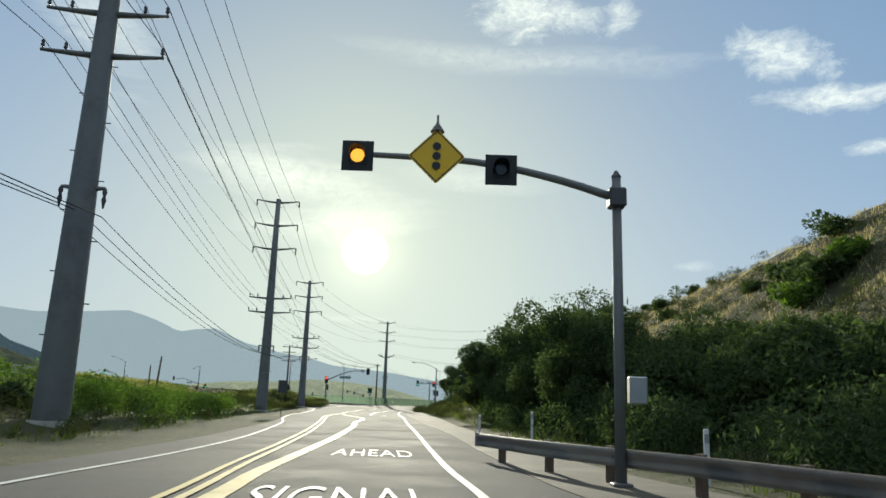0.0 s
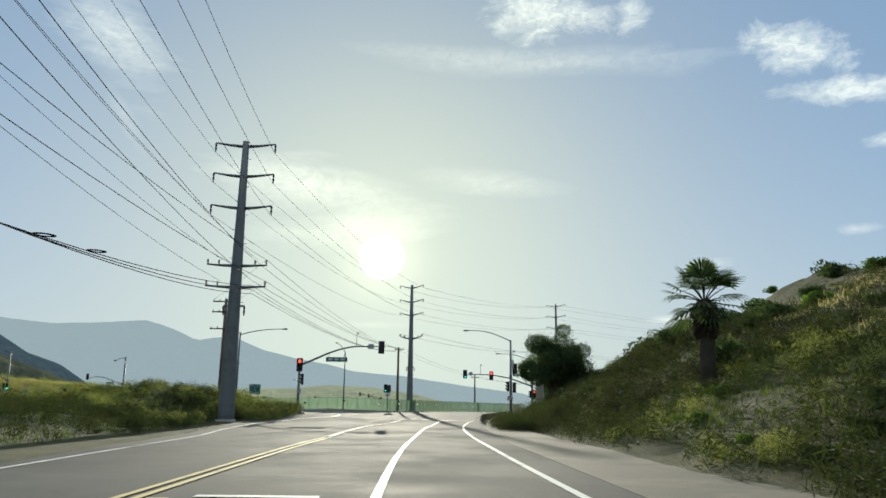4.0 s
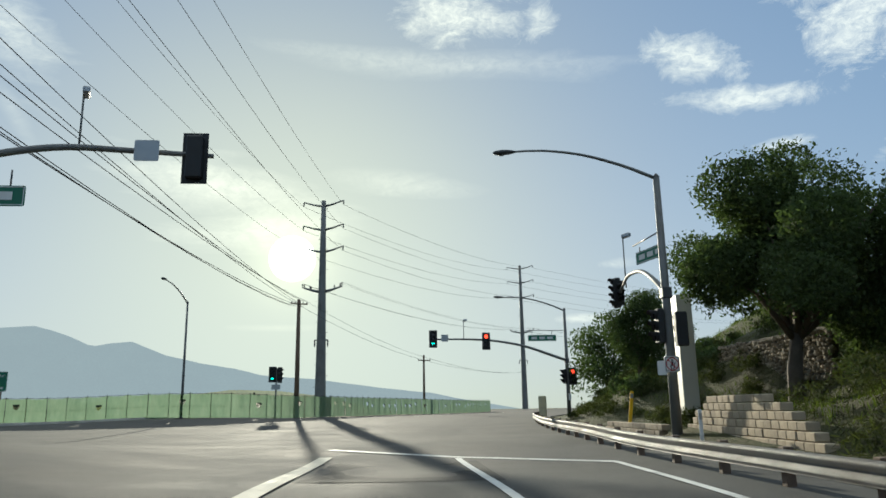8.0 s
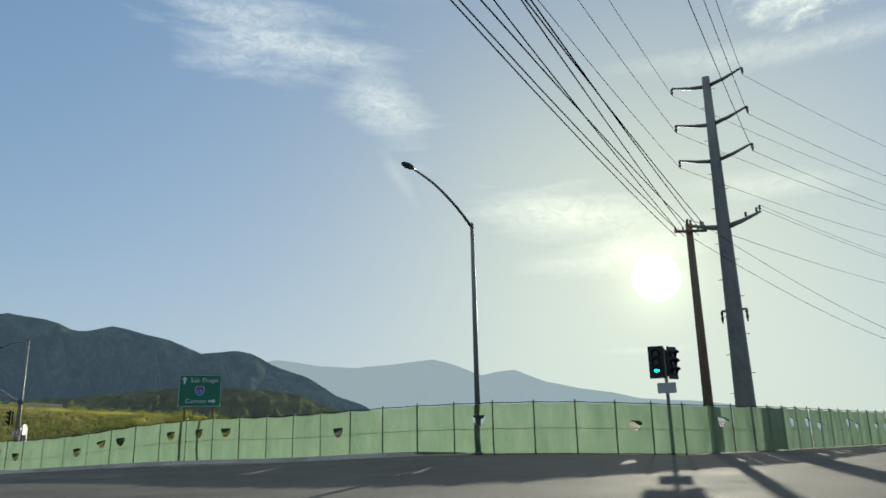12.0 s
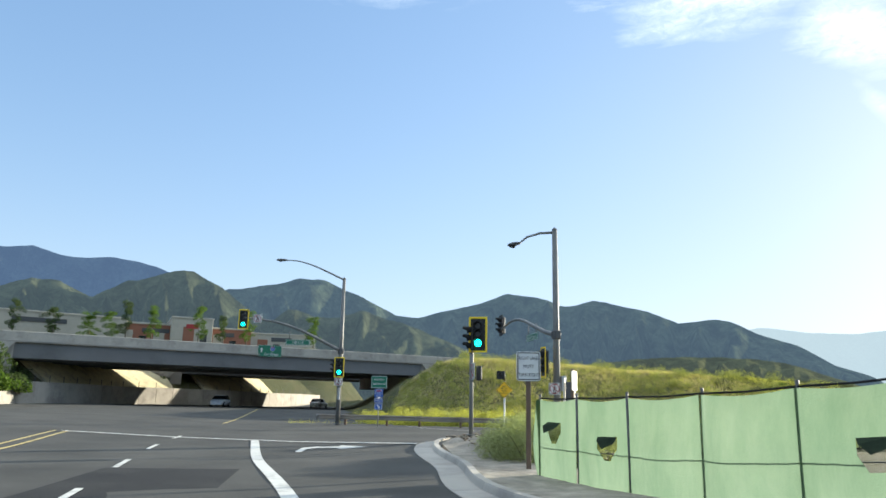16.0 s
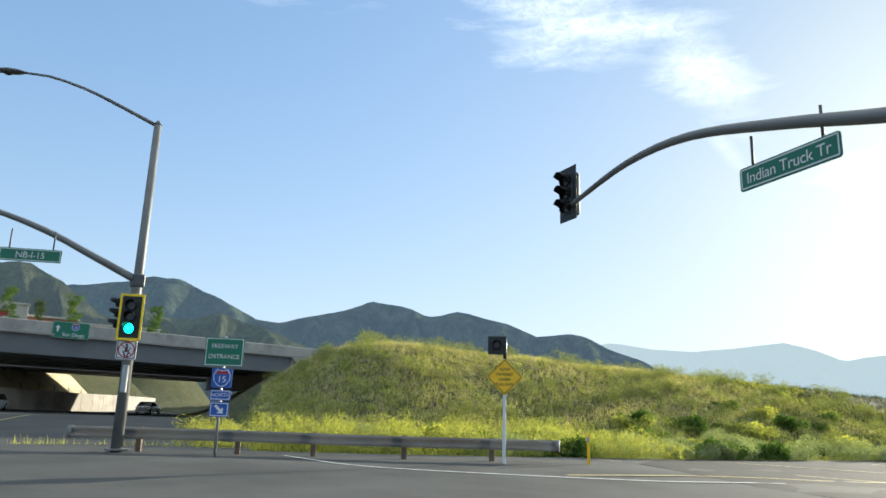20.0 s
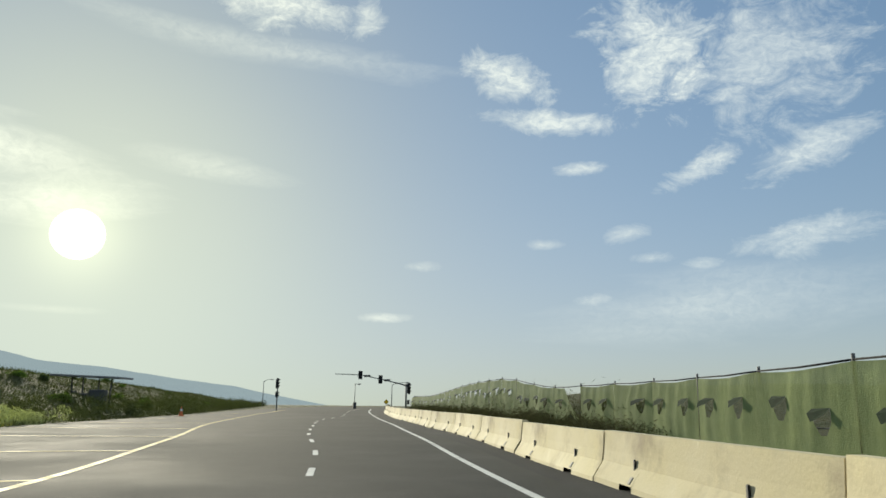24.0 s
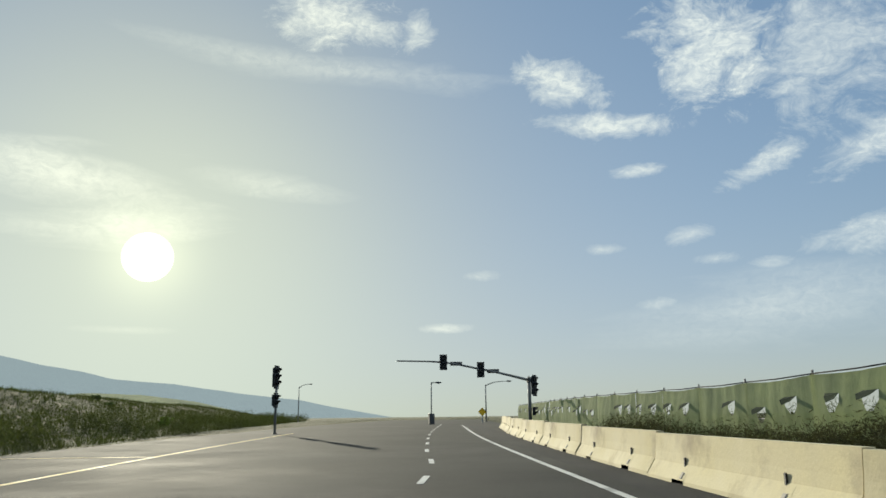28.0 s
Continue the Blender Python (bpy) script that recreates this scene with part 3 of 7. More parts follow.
def poly_road(name, outline, lift, material, step=3.0, crown=None):
    """A paved area inside a plan outline, cut into small squares that follow the levels."""
    bm = bmesh.new()
    f = bm.faces.new([bm.verts.new((x, y, 0)) for x, y in outline])
    xs = [p[0] for p in outline]
    ys = [p[1] for p in outline]
    for x in np.arange(min(xs) + step, max(xs), step):
        bmesh.ops.bisect_plane(bm, geom=bm.verts[:] + bm.edges[:] + bm.faces[:], plane_co=(x, 0, 0), plane_no=(1, 0, 0))
    for y in np.arange(min(ys) + step, max(ys), step):
        bmesh.ops.bisect_plane(bm, geom=bm.verts[:] + bm.edges[:] + bm.faces[:], plane_co=(0, y, 0), plane_no=(0, 1, 0))
    for v in bm.verts:
        v.co.z = float(level(v.co.x, v.co.y)) + lift + (crown(v.co.x, v.co.y) if crown else 0.0)
    bmesh.ops.recalc_face_normals(bm, faces=bm.faces)
    for fc in bm.faces:
        if fc.normal.z < 0:
            fc.normal_flip()
    rim = bmesh.ops.extrude_edge_only(bm, edges=[e for e in bm.edges if e.is_boundary])
    for v in rim["geom"]:
        if isinstance(v, bmesh.types.BMVert):
            v.co.z -= 0.3
    return part(name, bm, material)


# the whole carriageway: the first road, the bend of the cross street, the street under the bridge, the slip road
PAVED = ([(6.0, -40), (4.0, -5), (2.0, 12), (0.9, 30), (-1.0, 50), (-3.0, 75), (-4.2, 95), (-4.6, 118), (-3.9, 133), (-3.0, 141), (-0.9, 158), (0.6, 170), (4.0, 184), (12, 205), (26, 240), (46, 290), (60, 325)]
         + [(38, 330), (24, 295), (6, 246), (-5, 214), (-11.4, 197), (-14.6, 188.5), (-17.6, 183.2), (-21.5, 180.0), (-26, 179.0), (-36, 178.6), (-46, 178.0), (-52.5, 180.3), (-57.5, 182.5), (-60.5, 184.8), (-62.3, 187.5), (-63.0, 191), (-63.2, 196), (-62.9, 200)]
         + [(-61.6, 204), (-58.6, 214), (-54.6, 230), (-49.7, 250), (-44.5, 270), (-39.2, 290), (-30, 322), (-16, 370), (-30, 374), (-46, 330), (-59, 290), (-68, 258), (-73, 238), (-77, 220), (-78.6, 208), (-79.5, 201), (-83, 193.5), (-86, 195)]
         + [(-100, 204), (-118, 216), (-150, 243), (-185, 275), (-215, 262), (-200, 238), (-176, 218.6), (-164, 206.4), (-152, 187), (-143, 176.5), (-131, 161.6), (-118, 146.5), (-106, 150), (-90, 160), (-76, 160), (-56, 153), (-40, 146), (-32, 140), (-27, 134), (-22.5, 122), (-19.5, 108), (-17, 92), (-14.5, 76), (-12.2, 58), (-9.2, 40), (-7.6, 24), (-6.9, 10), (-6, -5), (-4, -40)])
road = tagged(poly_road("road", PAVED, 0.0, "asphalt"), "grey worn asphalt road with patched lanes", "road", kind="structure")


tagged(poly_road("road_slip", [(-64.0, 197), (-62.9, 200), (-61.6, 204), (-58.6, 214), (-54.6, 230), (-49.7, 250), (-44.5, 270), (-39.2, 290), (-30, 322), (-16, 370), (-30, 374), (-46, 330), (-59, 290), (-68, 258), (-73, 238), (-77, 220), (-78.4, 208), (-76, 203), (-70, 199)], 0.004, "asphalt_slip"), "dark grey asphalt surface of the slip road", "road", kind="structure")


def stripe(points, width, material, label, lift=0.012, dash=None, smooth=True):
    """A painted line; dash: (length, gap)."""
    line = arc(points, 0.8) if smooth else [Vector((*p, 0)) for p in points]
    nn = normals(line)
    v, f, s = [], [], 0.0
    for i in range(len(line) - 1):
        a, b, na, nb = line[i], line[i + 1], nn[i], nn[i + 1]
        L = (b - a).length
        cuts = [(0.0, 1.0)]
        if dash:
            cuts, pos = [], s
            period = dash[0] + dash[1]
            k0, k1 = int(s // period) - 1, int((s + L) // period) + 1
            for k in range(k0, k1 + 1):
                u0, u1 = max(k * period, s), min(k * period + dash[0], s + L)
                if u1 > u0 + 1e-4:
                    cuts.append(((u0 - s) / L, (u1 - s) / L))
        for u0, u1 in cuts:
            q = len(v)
            for u in (u0, u1):
                p, n_ = a.lerp(b, u), na.lerp(nb, u)
                for sgn in (-1, 1):
                    w = p + n_ * (sgn * width / 2)
                    v.append((w.x, w.y, float(level(w.x, w.y)) + lift))
            f.append((q, q + 1, q + 3, q + 2))
        s += L
    ob = raw("road_marking", v, f, material, road)
    return tagged(ob, label)


RIGHT_LINE = [(1.6, -20), (0.9, 5), (0.1, 15.4), (-0.8, 28), (-2.1, 46), (-3.2, 62), (-4.3, 76), (-5.4, 92), (-6.2, 110), (-6.3, 121), (-6.0, 130), (-5.4, 138.9)]
stripe(RIGHT_LINE, 0.15, "paint_white", "white edge line")
stripe([(-5.0, -20), (-5.4, 0), (-5.7, 10), (-5.9, 17), (-6.6, 26), (-8.6, 40), (-10.9, 51), (-12.6, 62), (-14.7, 80), (-16.8, 97), (-18.9, 108), (-20.2, 119), (-20.0, 124.5), (-19.2, 129.5), (-18.1, 132.0), (-17.5, 134.2), (-17.7, 136.8), (-18.6, 138.6), (-20.2, 139.3)], 0.13, "paint_white", "white edge line")
for o in (-0.13, 0.13):
    stripe([(-1.9 + o, -20), (-2.7 + o, 2), (-3.2 + o, 9), (-3.9 + o, 15), (-4.6 + o, 22.4), (-5.6 + o, 32), (-7.3 + o, 45), (-8.7 + o, 55), (-9.55 + o, 62.5), (-10.4 + o, 73), (-11.2 + o, 86), (-11.95 + o, 100)], 0.12, "paint_yellow", "yellow centre line", lift=0.02)
stripe([(-11.95, 100), (-12.4, 108), (-12.5, 117), (-12.3, 124), (-11.95, 131), (-11.4, 142.5)], 0.32, "paint_pale", "wide worn pale centre line", lift=0.03)
stripe([(-1.6, -20), (-2.3, 2), (-2.75, 9.2), (-3.1, 13), (-3.4, 19), (-3.75, 27), (-4.5, 38), (-5.35, 46), (-5.55, 51.5), (-5.95, 56), (-6.75, 60), (-7.9, 64.5), (-9.4, 71), (-10.4, 79)], 0.3, "paint_yellow", "yellow median line")
stripe([(-7.2, 74), (-8.0, 88), (-8.5, 104), (-8.65, 118), (-8.3, 141.6)], 0.15, "paint_white", "white turn lane line")
stripe([(-11.5, 145.3), (-8.3, 142.0), (-5.4, 138.9)], 0.3, "paint_white", "white stop line", smooth=False)
# street markings
stripe([(-74.0, 174.2), (-68.5, 177.6), (-64.5, 180.6), (-60.9, 183.4)], 0.3, "paint_white", "white stop line", smooth=False)
stripe([(-43, 173.7), (-51, 175.95), (-58, 177.5), (-65.6, 179.6)], 0.26, "paint_white", "white lane line")
stripe([(-45.5, 171.1), (-48.7, 172.2), (-62.3, 175.7), (-71, 178.4)], 0.12, "paint_white", "dashed white lane line", dash=(2.1, 3.6))
stripe([(-28, 156.5), (-40, 163), (-57.3, 170.7), (-74, 174.4)], 0.12, "paint_yellow", "yellow centre line")
stripe([(-28.3, 156.0), (-40.3, 162.4), (-57.5, 170.2), (-74.2, 173.9)], 0.12, "paint_yellow", "yellow centre line")
stripe([(-12.5, 190), (-4, 212), (9, 246)], 0.12, "paint_yellow", "yellow centre line")
stripe([(-7, 190), (0.5, 208), (14, 242)], 0.12, "paint_white", "dashed white lane line", dash=(2.1, 5.2))
stripe([(-84, 183), (-110, 192), (-140, 204), (-165, 228)], 0.12, "paint_yellow", "yellow centre line")
# slip road markings
SLIP_LEFT = [(-73.5, 196.5), (-72.6, 199.5), (-70.5, 206.5), (-69.1, 212.4), (-67.4, 220.0), (-66.2, 227), (-65.1, 234), (-63.9, 244), (-62.2, 254), (-60.2, 264), (-58, 274), (-55, 286), (-51.5, 299)]
stripe(SLIP_LEFT, 0.16, "paint_yellow", "yellow edge line")
stripe([(-67.8, 201), (-67.1, 204.4), (-65.9, 209.1), (-64.7, 214), (-62.2, 225), (-60.3, 236), (-58, 246.8), (-55.6, 257), (-51, 270), (-48.7, 279), (-44, 296), (-36, 322)], 0.13, "paint_white", "dashed white lane line", dash=(1.6, 3.3))
stripe([(-64.4, 200), (-64.0, 204.9), (-61.5, 214), (-58.1, 228), (-53.8, 246), (-49.4, 265), (-43.8, 288), (-36.5, 314)], 0.15, "paint_white", "white edge line")
for y, dy in ((206.9, -3.6), (212.6, -2.6), (220.2, -1.7), (226.8, -0.4), (233.6, 0.9), (241.0, 1.2), (248.8, 1.2), (258.6, 1.3), (268.0, 1.4), (278.0, 1.5)):
    x = lerp_table([(q, p) for p, q in SLIP_LEFT], y)
    stripe([(x, y), (x - 7.4, y + dy)], 0.17, "paint_yellow", "yellow hatching line", smooth=False)
stripe([(-80.5, 193.2), (-76.4, 193.4), (-72.3, 197.2), (-70.6, 201)], 0.12, "paint_white", "white lane line")
# ---- far hills ----
def ridge(name, label, distance, profile, material, foot, seedv, rough=0.5, deep=0.3):
    """A range of hills: bearing to the left and elevation of its skyline, with spurs and gullies down to the plain."""
    az = np.linspace(profile[0][0], profile[-1][0], 260)
    el = np.interp(az, [p[0] for p in profile], [p[1] for p in profile])
    rows = 26
    v, f = [], []
    for j in range(rows + 1):
        t = j / rows
        for i, (a, e) in enumerate(zip(az, el)):
            h = distance * math.tan(radians(e)) + 1.0
            wob = noise.fractal(Vector((a * 0.35, seedv, 0)), 1.0, 2.0, 5) * rough * (h * 0.05)
            gully = noise.ridged_multi_fractal(Vector((a * 0.42, t * 1.3 + seedv, 3.1)), 0.9, 2.1, 4, 1.0, 2.0) - 1.0
            z = (h + wob) * (1 - t) ** 1.25 + foot * t + gully * h * 0.36 * math.sin(math.pi * min(1, t * 1.02)) 
            r = distance - distance * deep * (t + 0.18 * gully * t)
            v.append((-math.sin(radians(a)) * r - 30, math.cos(radians(a)) * r + 165, z))
    n = len(az)
    for j in range(rows):
        for i in range(n - 1):
            f.append((j * n + i, j * n + i + 1, (j + 1) * n + i + 1, (j + 1) * n + i))
    tagged(raw(name, v, f, material, smooth=True), label, "mountain", kind="structure")


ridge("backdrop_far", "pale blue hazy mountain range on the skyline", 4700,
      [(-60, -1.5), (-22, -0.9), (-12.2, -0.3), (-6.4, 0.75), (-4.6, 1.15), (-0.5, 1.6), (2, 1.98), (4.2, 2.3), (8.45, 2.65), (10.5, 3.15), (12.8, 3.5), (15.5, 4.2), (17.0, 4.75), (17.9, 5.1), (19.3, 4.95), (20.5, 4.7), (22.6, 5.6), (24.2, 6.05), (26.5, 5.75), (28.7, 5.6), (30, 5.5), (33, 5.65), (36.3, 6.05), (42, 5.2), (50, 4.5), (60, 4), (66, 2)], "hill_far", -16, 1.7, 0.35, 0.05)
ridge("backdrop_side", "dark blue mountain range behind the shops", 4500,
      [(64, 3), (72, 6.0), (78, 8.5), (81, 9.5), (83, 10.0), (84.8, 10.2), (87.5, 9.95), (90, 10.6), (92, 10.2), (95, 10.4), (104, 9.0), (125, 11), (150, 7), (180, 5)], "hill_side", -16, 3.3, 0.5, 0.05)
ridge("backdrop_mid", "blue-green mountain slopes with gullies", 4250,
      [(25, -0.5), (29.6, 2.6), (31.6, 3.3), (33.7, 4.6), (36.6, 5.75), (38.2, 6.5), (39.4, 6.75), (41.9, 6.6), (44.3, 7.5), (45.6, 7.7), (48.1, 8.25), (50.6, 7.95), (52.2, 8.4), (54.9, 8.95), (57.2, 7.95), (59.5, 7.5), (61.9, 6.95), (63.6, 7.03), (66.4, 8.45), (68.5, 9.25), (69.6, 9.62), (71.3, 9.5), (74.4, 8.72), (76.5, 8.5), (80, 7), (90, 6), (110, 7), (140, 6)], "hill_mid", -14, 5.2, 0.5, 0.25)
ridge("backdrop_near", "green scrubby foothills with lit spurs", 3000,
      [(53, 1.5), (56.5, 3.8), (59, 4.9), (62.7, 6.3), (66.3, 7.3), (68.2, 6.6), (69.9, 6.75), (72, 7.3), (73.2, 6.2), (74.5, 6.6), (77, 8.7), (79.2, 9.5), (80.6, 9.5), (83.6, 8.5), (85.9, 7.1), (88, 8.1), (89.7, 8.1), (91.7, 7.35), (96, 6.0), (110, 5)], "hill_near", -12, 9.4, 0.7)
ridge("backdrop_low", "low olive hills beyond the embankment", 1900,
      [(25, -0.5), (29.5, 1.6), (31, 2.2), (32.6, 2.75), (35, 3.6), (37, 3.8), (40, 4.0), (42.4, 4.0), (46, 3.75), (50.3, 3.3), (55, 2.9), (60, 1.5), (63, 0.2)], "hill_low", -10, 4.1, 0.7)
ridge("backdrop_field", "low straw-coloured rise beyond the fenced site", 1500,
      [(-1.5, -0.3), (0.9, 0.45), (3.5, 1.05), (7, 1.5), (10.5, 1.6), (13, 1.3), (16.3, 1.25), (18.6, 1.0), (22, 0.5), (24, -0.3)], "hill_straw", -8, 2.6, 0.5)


# ---- the motorway bridge over the street ----
BRIDGE_Y = Vector((0.1, 0.995, 0)).normalized()


def frame_at(x, y, z, yaw):
    return Matrix.Translation((x, y, z)) @ Matrix.Rotation(radians(yaw), 4, "Z")


def bridge(x, y, wide, label):
    t = thing("motorway_bridge", label, "bridge", frame_at(x, y, 0, 2.0), group="motorway bridges")
    bm = B()
    box(bm, (0, -1, 7.55), (wide, 66, 0.5), bevel=0.04)
    part("deck", bm, "bridge_concrete", t)
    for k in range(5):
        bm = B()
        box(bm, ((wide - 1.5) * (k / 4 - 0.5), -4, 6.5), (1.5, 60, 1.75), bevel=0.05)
        part("girder", bm, "girder_concrete_shaded", t, "dark shaded girder" if k == 4 else "")
    for s in (-1, 1):
        bm = B()
        box(bm, (s * (wide / 2 + 0.05), 7.5, 8.1), (0.35, 87, 1.05), bevel=0.05)
        part("parapet", bm, "concrete", t, "pale concrete parapet")
        bm = B()
        box(bm, (s * (wide / 2 + 0.12), 7.5, 7.5), (0.42, 87, 0.22), bevel=0.03)
        part("edge_beam", bm, "bridge_concrete", t)
    for y in (-33, 22):
        bm = B()
        box(bm, (0, y, 5.6), (wide + 0.4, 2.6, 3.4), bevel=0.06)
        part("abutment", bm, "bridge_concrete", t)
        for s in (-1, 1):
            bm = B()
            out = -1 if y < 0 else 1
            vs = [bm.verts.new((s * (wide / 2 + 0.35) + dx, y + out * yy, z)) for dx in (-0.15, 0.15) for yy, z in ((-1.4, 7.4), (9, 7.4), (9, 5.6), (0.6, 5.0))]
            bm.faces.new(vs[:4])
            bm.faces.new(vs[4:])
            for k in range(4):
                bm.faces.new((vs[k], vs[(k + 1) % 4], vs[4 + (k + 1) % 4], vs[4 + k]))
            bmesh.ops.recalc_face_normals(bm, faces=bm.faces)
            part("wing_wall", bm, "concrete", t)
    return t


bridge(-145.3, 203, 20.5, "grey concrete motorway bridge with girders over the street")
bridge(-166, 226, 11.0, "grey concrete motorway bridge behind the first one")

# retaining wall along the street below the bridges
bm = B()
line = along([(-96, 158.5), (-112, 163.5), (-126, 169.3), (-136, 175.2), (-145.5, 181.3), (-152.2, 185.8), (-157, 193.5), (-164.3, 204.9), (-176, 217), (-191, 229.2)], 42)
nn = normals(line)
wt = thing("retaining_wall", "pale concrete retaining wall beside the street", "wall", kind="structure")
for i in range(0, 41):
    a, b = line[i], line[i + 1]
    z = float(level(a.x, a.y))
    h = 2.4 if i > 2 else 1.0 + 0.5 * i
    q = []
    bm = B()
    mid = (a + b) / 2
    box(bm, (mid.x, mid.y, z + h / 2 - 0.3), ((b - a).length - 0.02, 0.4, h + 0.6), Matrix.Rotation(math.atan2((b - a).y, (b - a).x), 4, "Z"), bevel=0.02)
    part("panel", bm, "concrete", wt)
# bank behind the wall, paved below the bridges
wn = normals(line)
line_wall, normal_wall = list(line), list(wn)
bank_v, bank_f = [], []
PROFILE = [(0.15, 1.9), (0.6, 2.15), (2.4, 3.5), (5.2, 5.9), (8, 7.1), (26, 7.3), (44, 5.0)]
for i, (p, n_) in enumerate(zip(line, wn)):
    rise_ = min(1.0, 0.55 + i / 18)
    for o, z in PROFILE:
        q = p + n_ * -o if n_.y > 0 else p + n_ * o
        bank_v.append((q.x, q.y, float(level(p.x, p.y)) + z * rise_ - 0.1 + 0.12 * math.sin(i * 1.7 + o)))
m_ = len(PROFILE)
for i in range(len(line) - 1):
    for k in range(m_ - 1):
        bank_f.append((i * m_ + k, (i + 1) * m_ + k, (i + 1) * m_ + k + 1, i * m_ + k + 1))
tagged(raw("ground_bank", bank_v, bank_f, "ground", smooth=True), "grassy bank above the retaining wall", "bank", kind="structure")
for x0, x1 in ((-137.0, -157.0), (-160.0, -172.6)):
    def foot(x):
        k = min(range(len(line)), key=lambda i: abs(line[i].x - x))
        return line[k], (wn[k] if wn[k].y < 0 else -wn[k])
    bm = B()
    rows = []
    for k in range(9):
        x = x0 + (x1 - x0) * k / 8
        y = float(np.interp(-x, [-p.x for p in line], [p.y for p in line]))
        n_ = foot(x)[1]
        rows.append([bm.verts.new((x + n_.x * o, y + n_.y * o, float(level(x, y)) + z)) for o, z in ((0.3, 2.05), (0.7, 2.55), (5.0, 6.3), (5.1, 5.2))])
    for a, b in zip(rows, rows[1:]):
        for k in range(3):
            bm.faces.new((a[k], b[k], b[k + 1], a[k + 1]))
    bm.faces.new(rows[0])
    bm.faces.new(rows[-1])
    bmesh.ops.recalc_face_normals(bm, faces=bm.faces)
    tagged(part("slope_paving", bm, "rail_concrete"), "pale concrete slope paving below the bridge", "slope paving", kind="structure")
# a low rail of posts along the wall top
for i in range(4, 40):
    p = line[i]
    bm = B()
    tube(bm, [(0, 0, -0.1), (0, 0, 1.0)], 0.04, 6)
    if i == 4:
        post0 = part("post", bm, "dark_steel", wt)
        post0.location = (p.x, p.y, float(level(p.x, p.y)) + 2.15)
    else:
        bm.free()
        ob = new("post", post0.data)
        ob.parent = wt
        ob.location = (p.x, p.y, float(level(p.x, p.y)) + 2.15)


def store(x, y, z, yaw, w, d, h, material, label):
    """A big flat-roofed shop with parapet, entrance tower and panels."""
    t = thing("store_building", label, "building", frame_at(x, y, z, yaw), group="shops on the rise")
    bm = B()
    box(bm, (0, 0, h / 2 - 4), (w, d, h + 8), bevel=0.05)
    part("wall", bm, material, t)
    bm = B()
    box(bm, (0, 0, h + 0.15), (w + 0.5, d + 0.5, 0.5), bevel=0.05)
    part("cornice", bm, "wall_cream", t)
    bm = B()
    box(bm, (0, 0, h + 0.45), (w - 1, d - 1, 0.2))
    part("roof", bm, "metal_roof", t)
    for k in range(int(w // 9) if "terracotta" in material else 1):
        bm = B()
        box(bm, (-w / 2 + 5 + 9 * k, -d / 2 - 0.06, h * 0.45), (3.2, 0.14, h * 0.5), bevel=0.02)
        part("panel", bm, "wall_terracotta" if material == "wall_cream" else "wall_cream", t)
        bm = B()
        box(bm, (-w / 2 + 9.4 + 9 * k, -d / 2 - 0.06, h * 0.3), (2.0, 0.1, h * 0.3), bevel=0.02)
        part("window", bm, "car_glass", t, "dark glass shopfront")
    return t


def polar(az, d):
    return -47 - math.sin(radians(az)) * d, 175.5 + math.cos(radians(az)) * d


for az, d, w, h, m_, lab in [(90, 235, 46, 7.5, "wall_cream", "long cream shop building on the rise behind the bridge"), (82.2, 240, 26, 6.6, "wall_terracotta", "terracotta shop building with cream cornice"),
                             (79.6, 236, 12, 8.6, "wall_cream", "cream shop tower with a red sign"), (77, 242, 15, 6.4, "wall_terracotta", "terracotta shop building beside the tower"), (72.8, 245, 22, 5.6, "wall_cream", "low cream shop building with dark sign band")]:
    x, y = polar(az, d)
    s = store(x, y, 17.8, az + 4, w, 18, h, m_, lab)
    bm = B()
    box(bm, (0, -9.15, h * 0.72), (w * 0.3, 0.12, 1.3), bevel=0.03)
    part("sign_band", bm, "sign_red" if "red" in lab else "dark_steel", s)
# the rise that carries the shops
rise_v, rise_f = [], []
azs, ds = np.linspace(64, 112, 50), [(150, -1), (185, 6), (205, 16.8), (225, 17.8), (330, 18.6), (420, -4)]
for d, z in ds:
    for az in azs:
        x, y = polar(az, d)
        e = float(smooth01((az - 64) / 6))
        rise_v.append((x, y, (z + 0.5 * math.sin(az * 1.3 + d)) * e - 2 * (1 - e)))
for j in range(len(ds) - 1):
    for i in range(len(azs) - 1):
        q = j * len(azs) + i
        rise_f.append((q, q + len(azs), q + len(azs) + 1, q + 1))
tagged(raw("ground_rise", rise_v, rise_f, "ground", smooth=True), "grassy rise with shops on top", "hill", kind="structure")
# ---- utility poles and wires ----
def ground_z(x, y):
    return float(height(x, y)) - 0.07


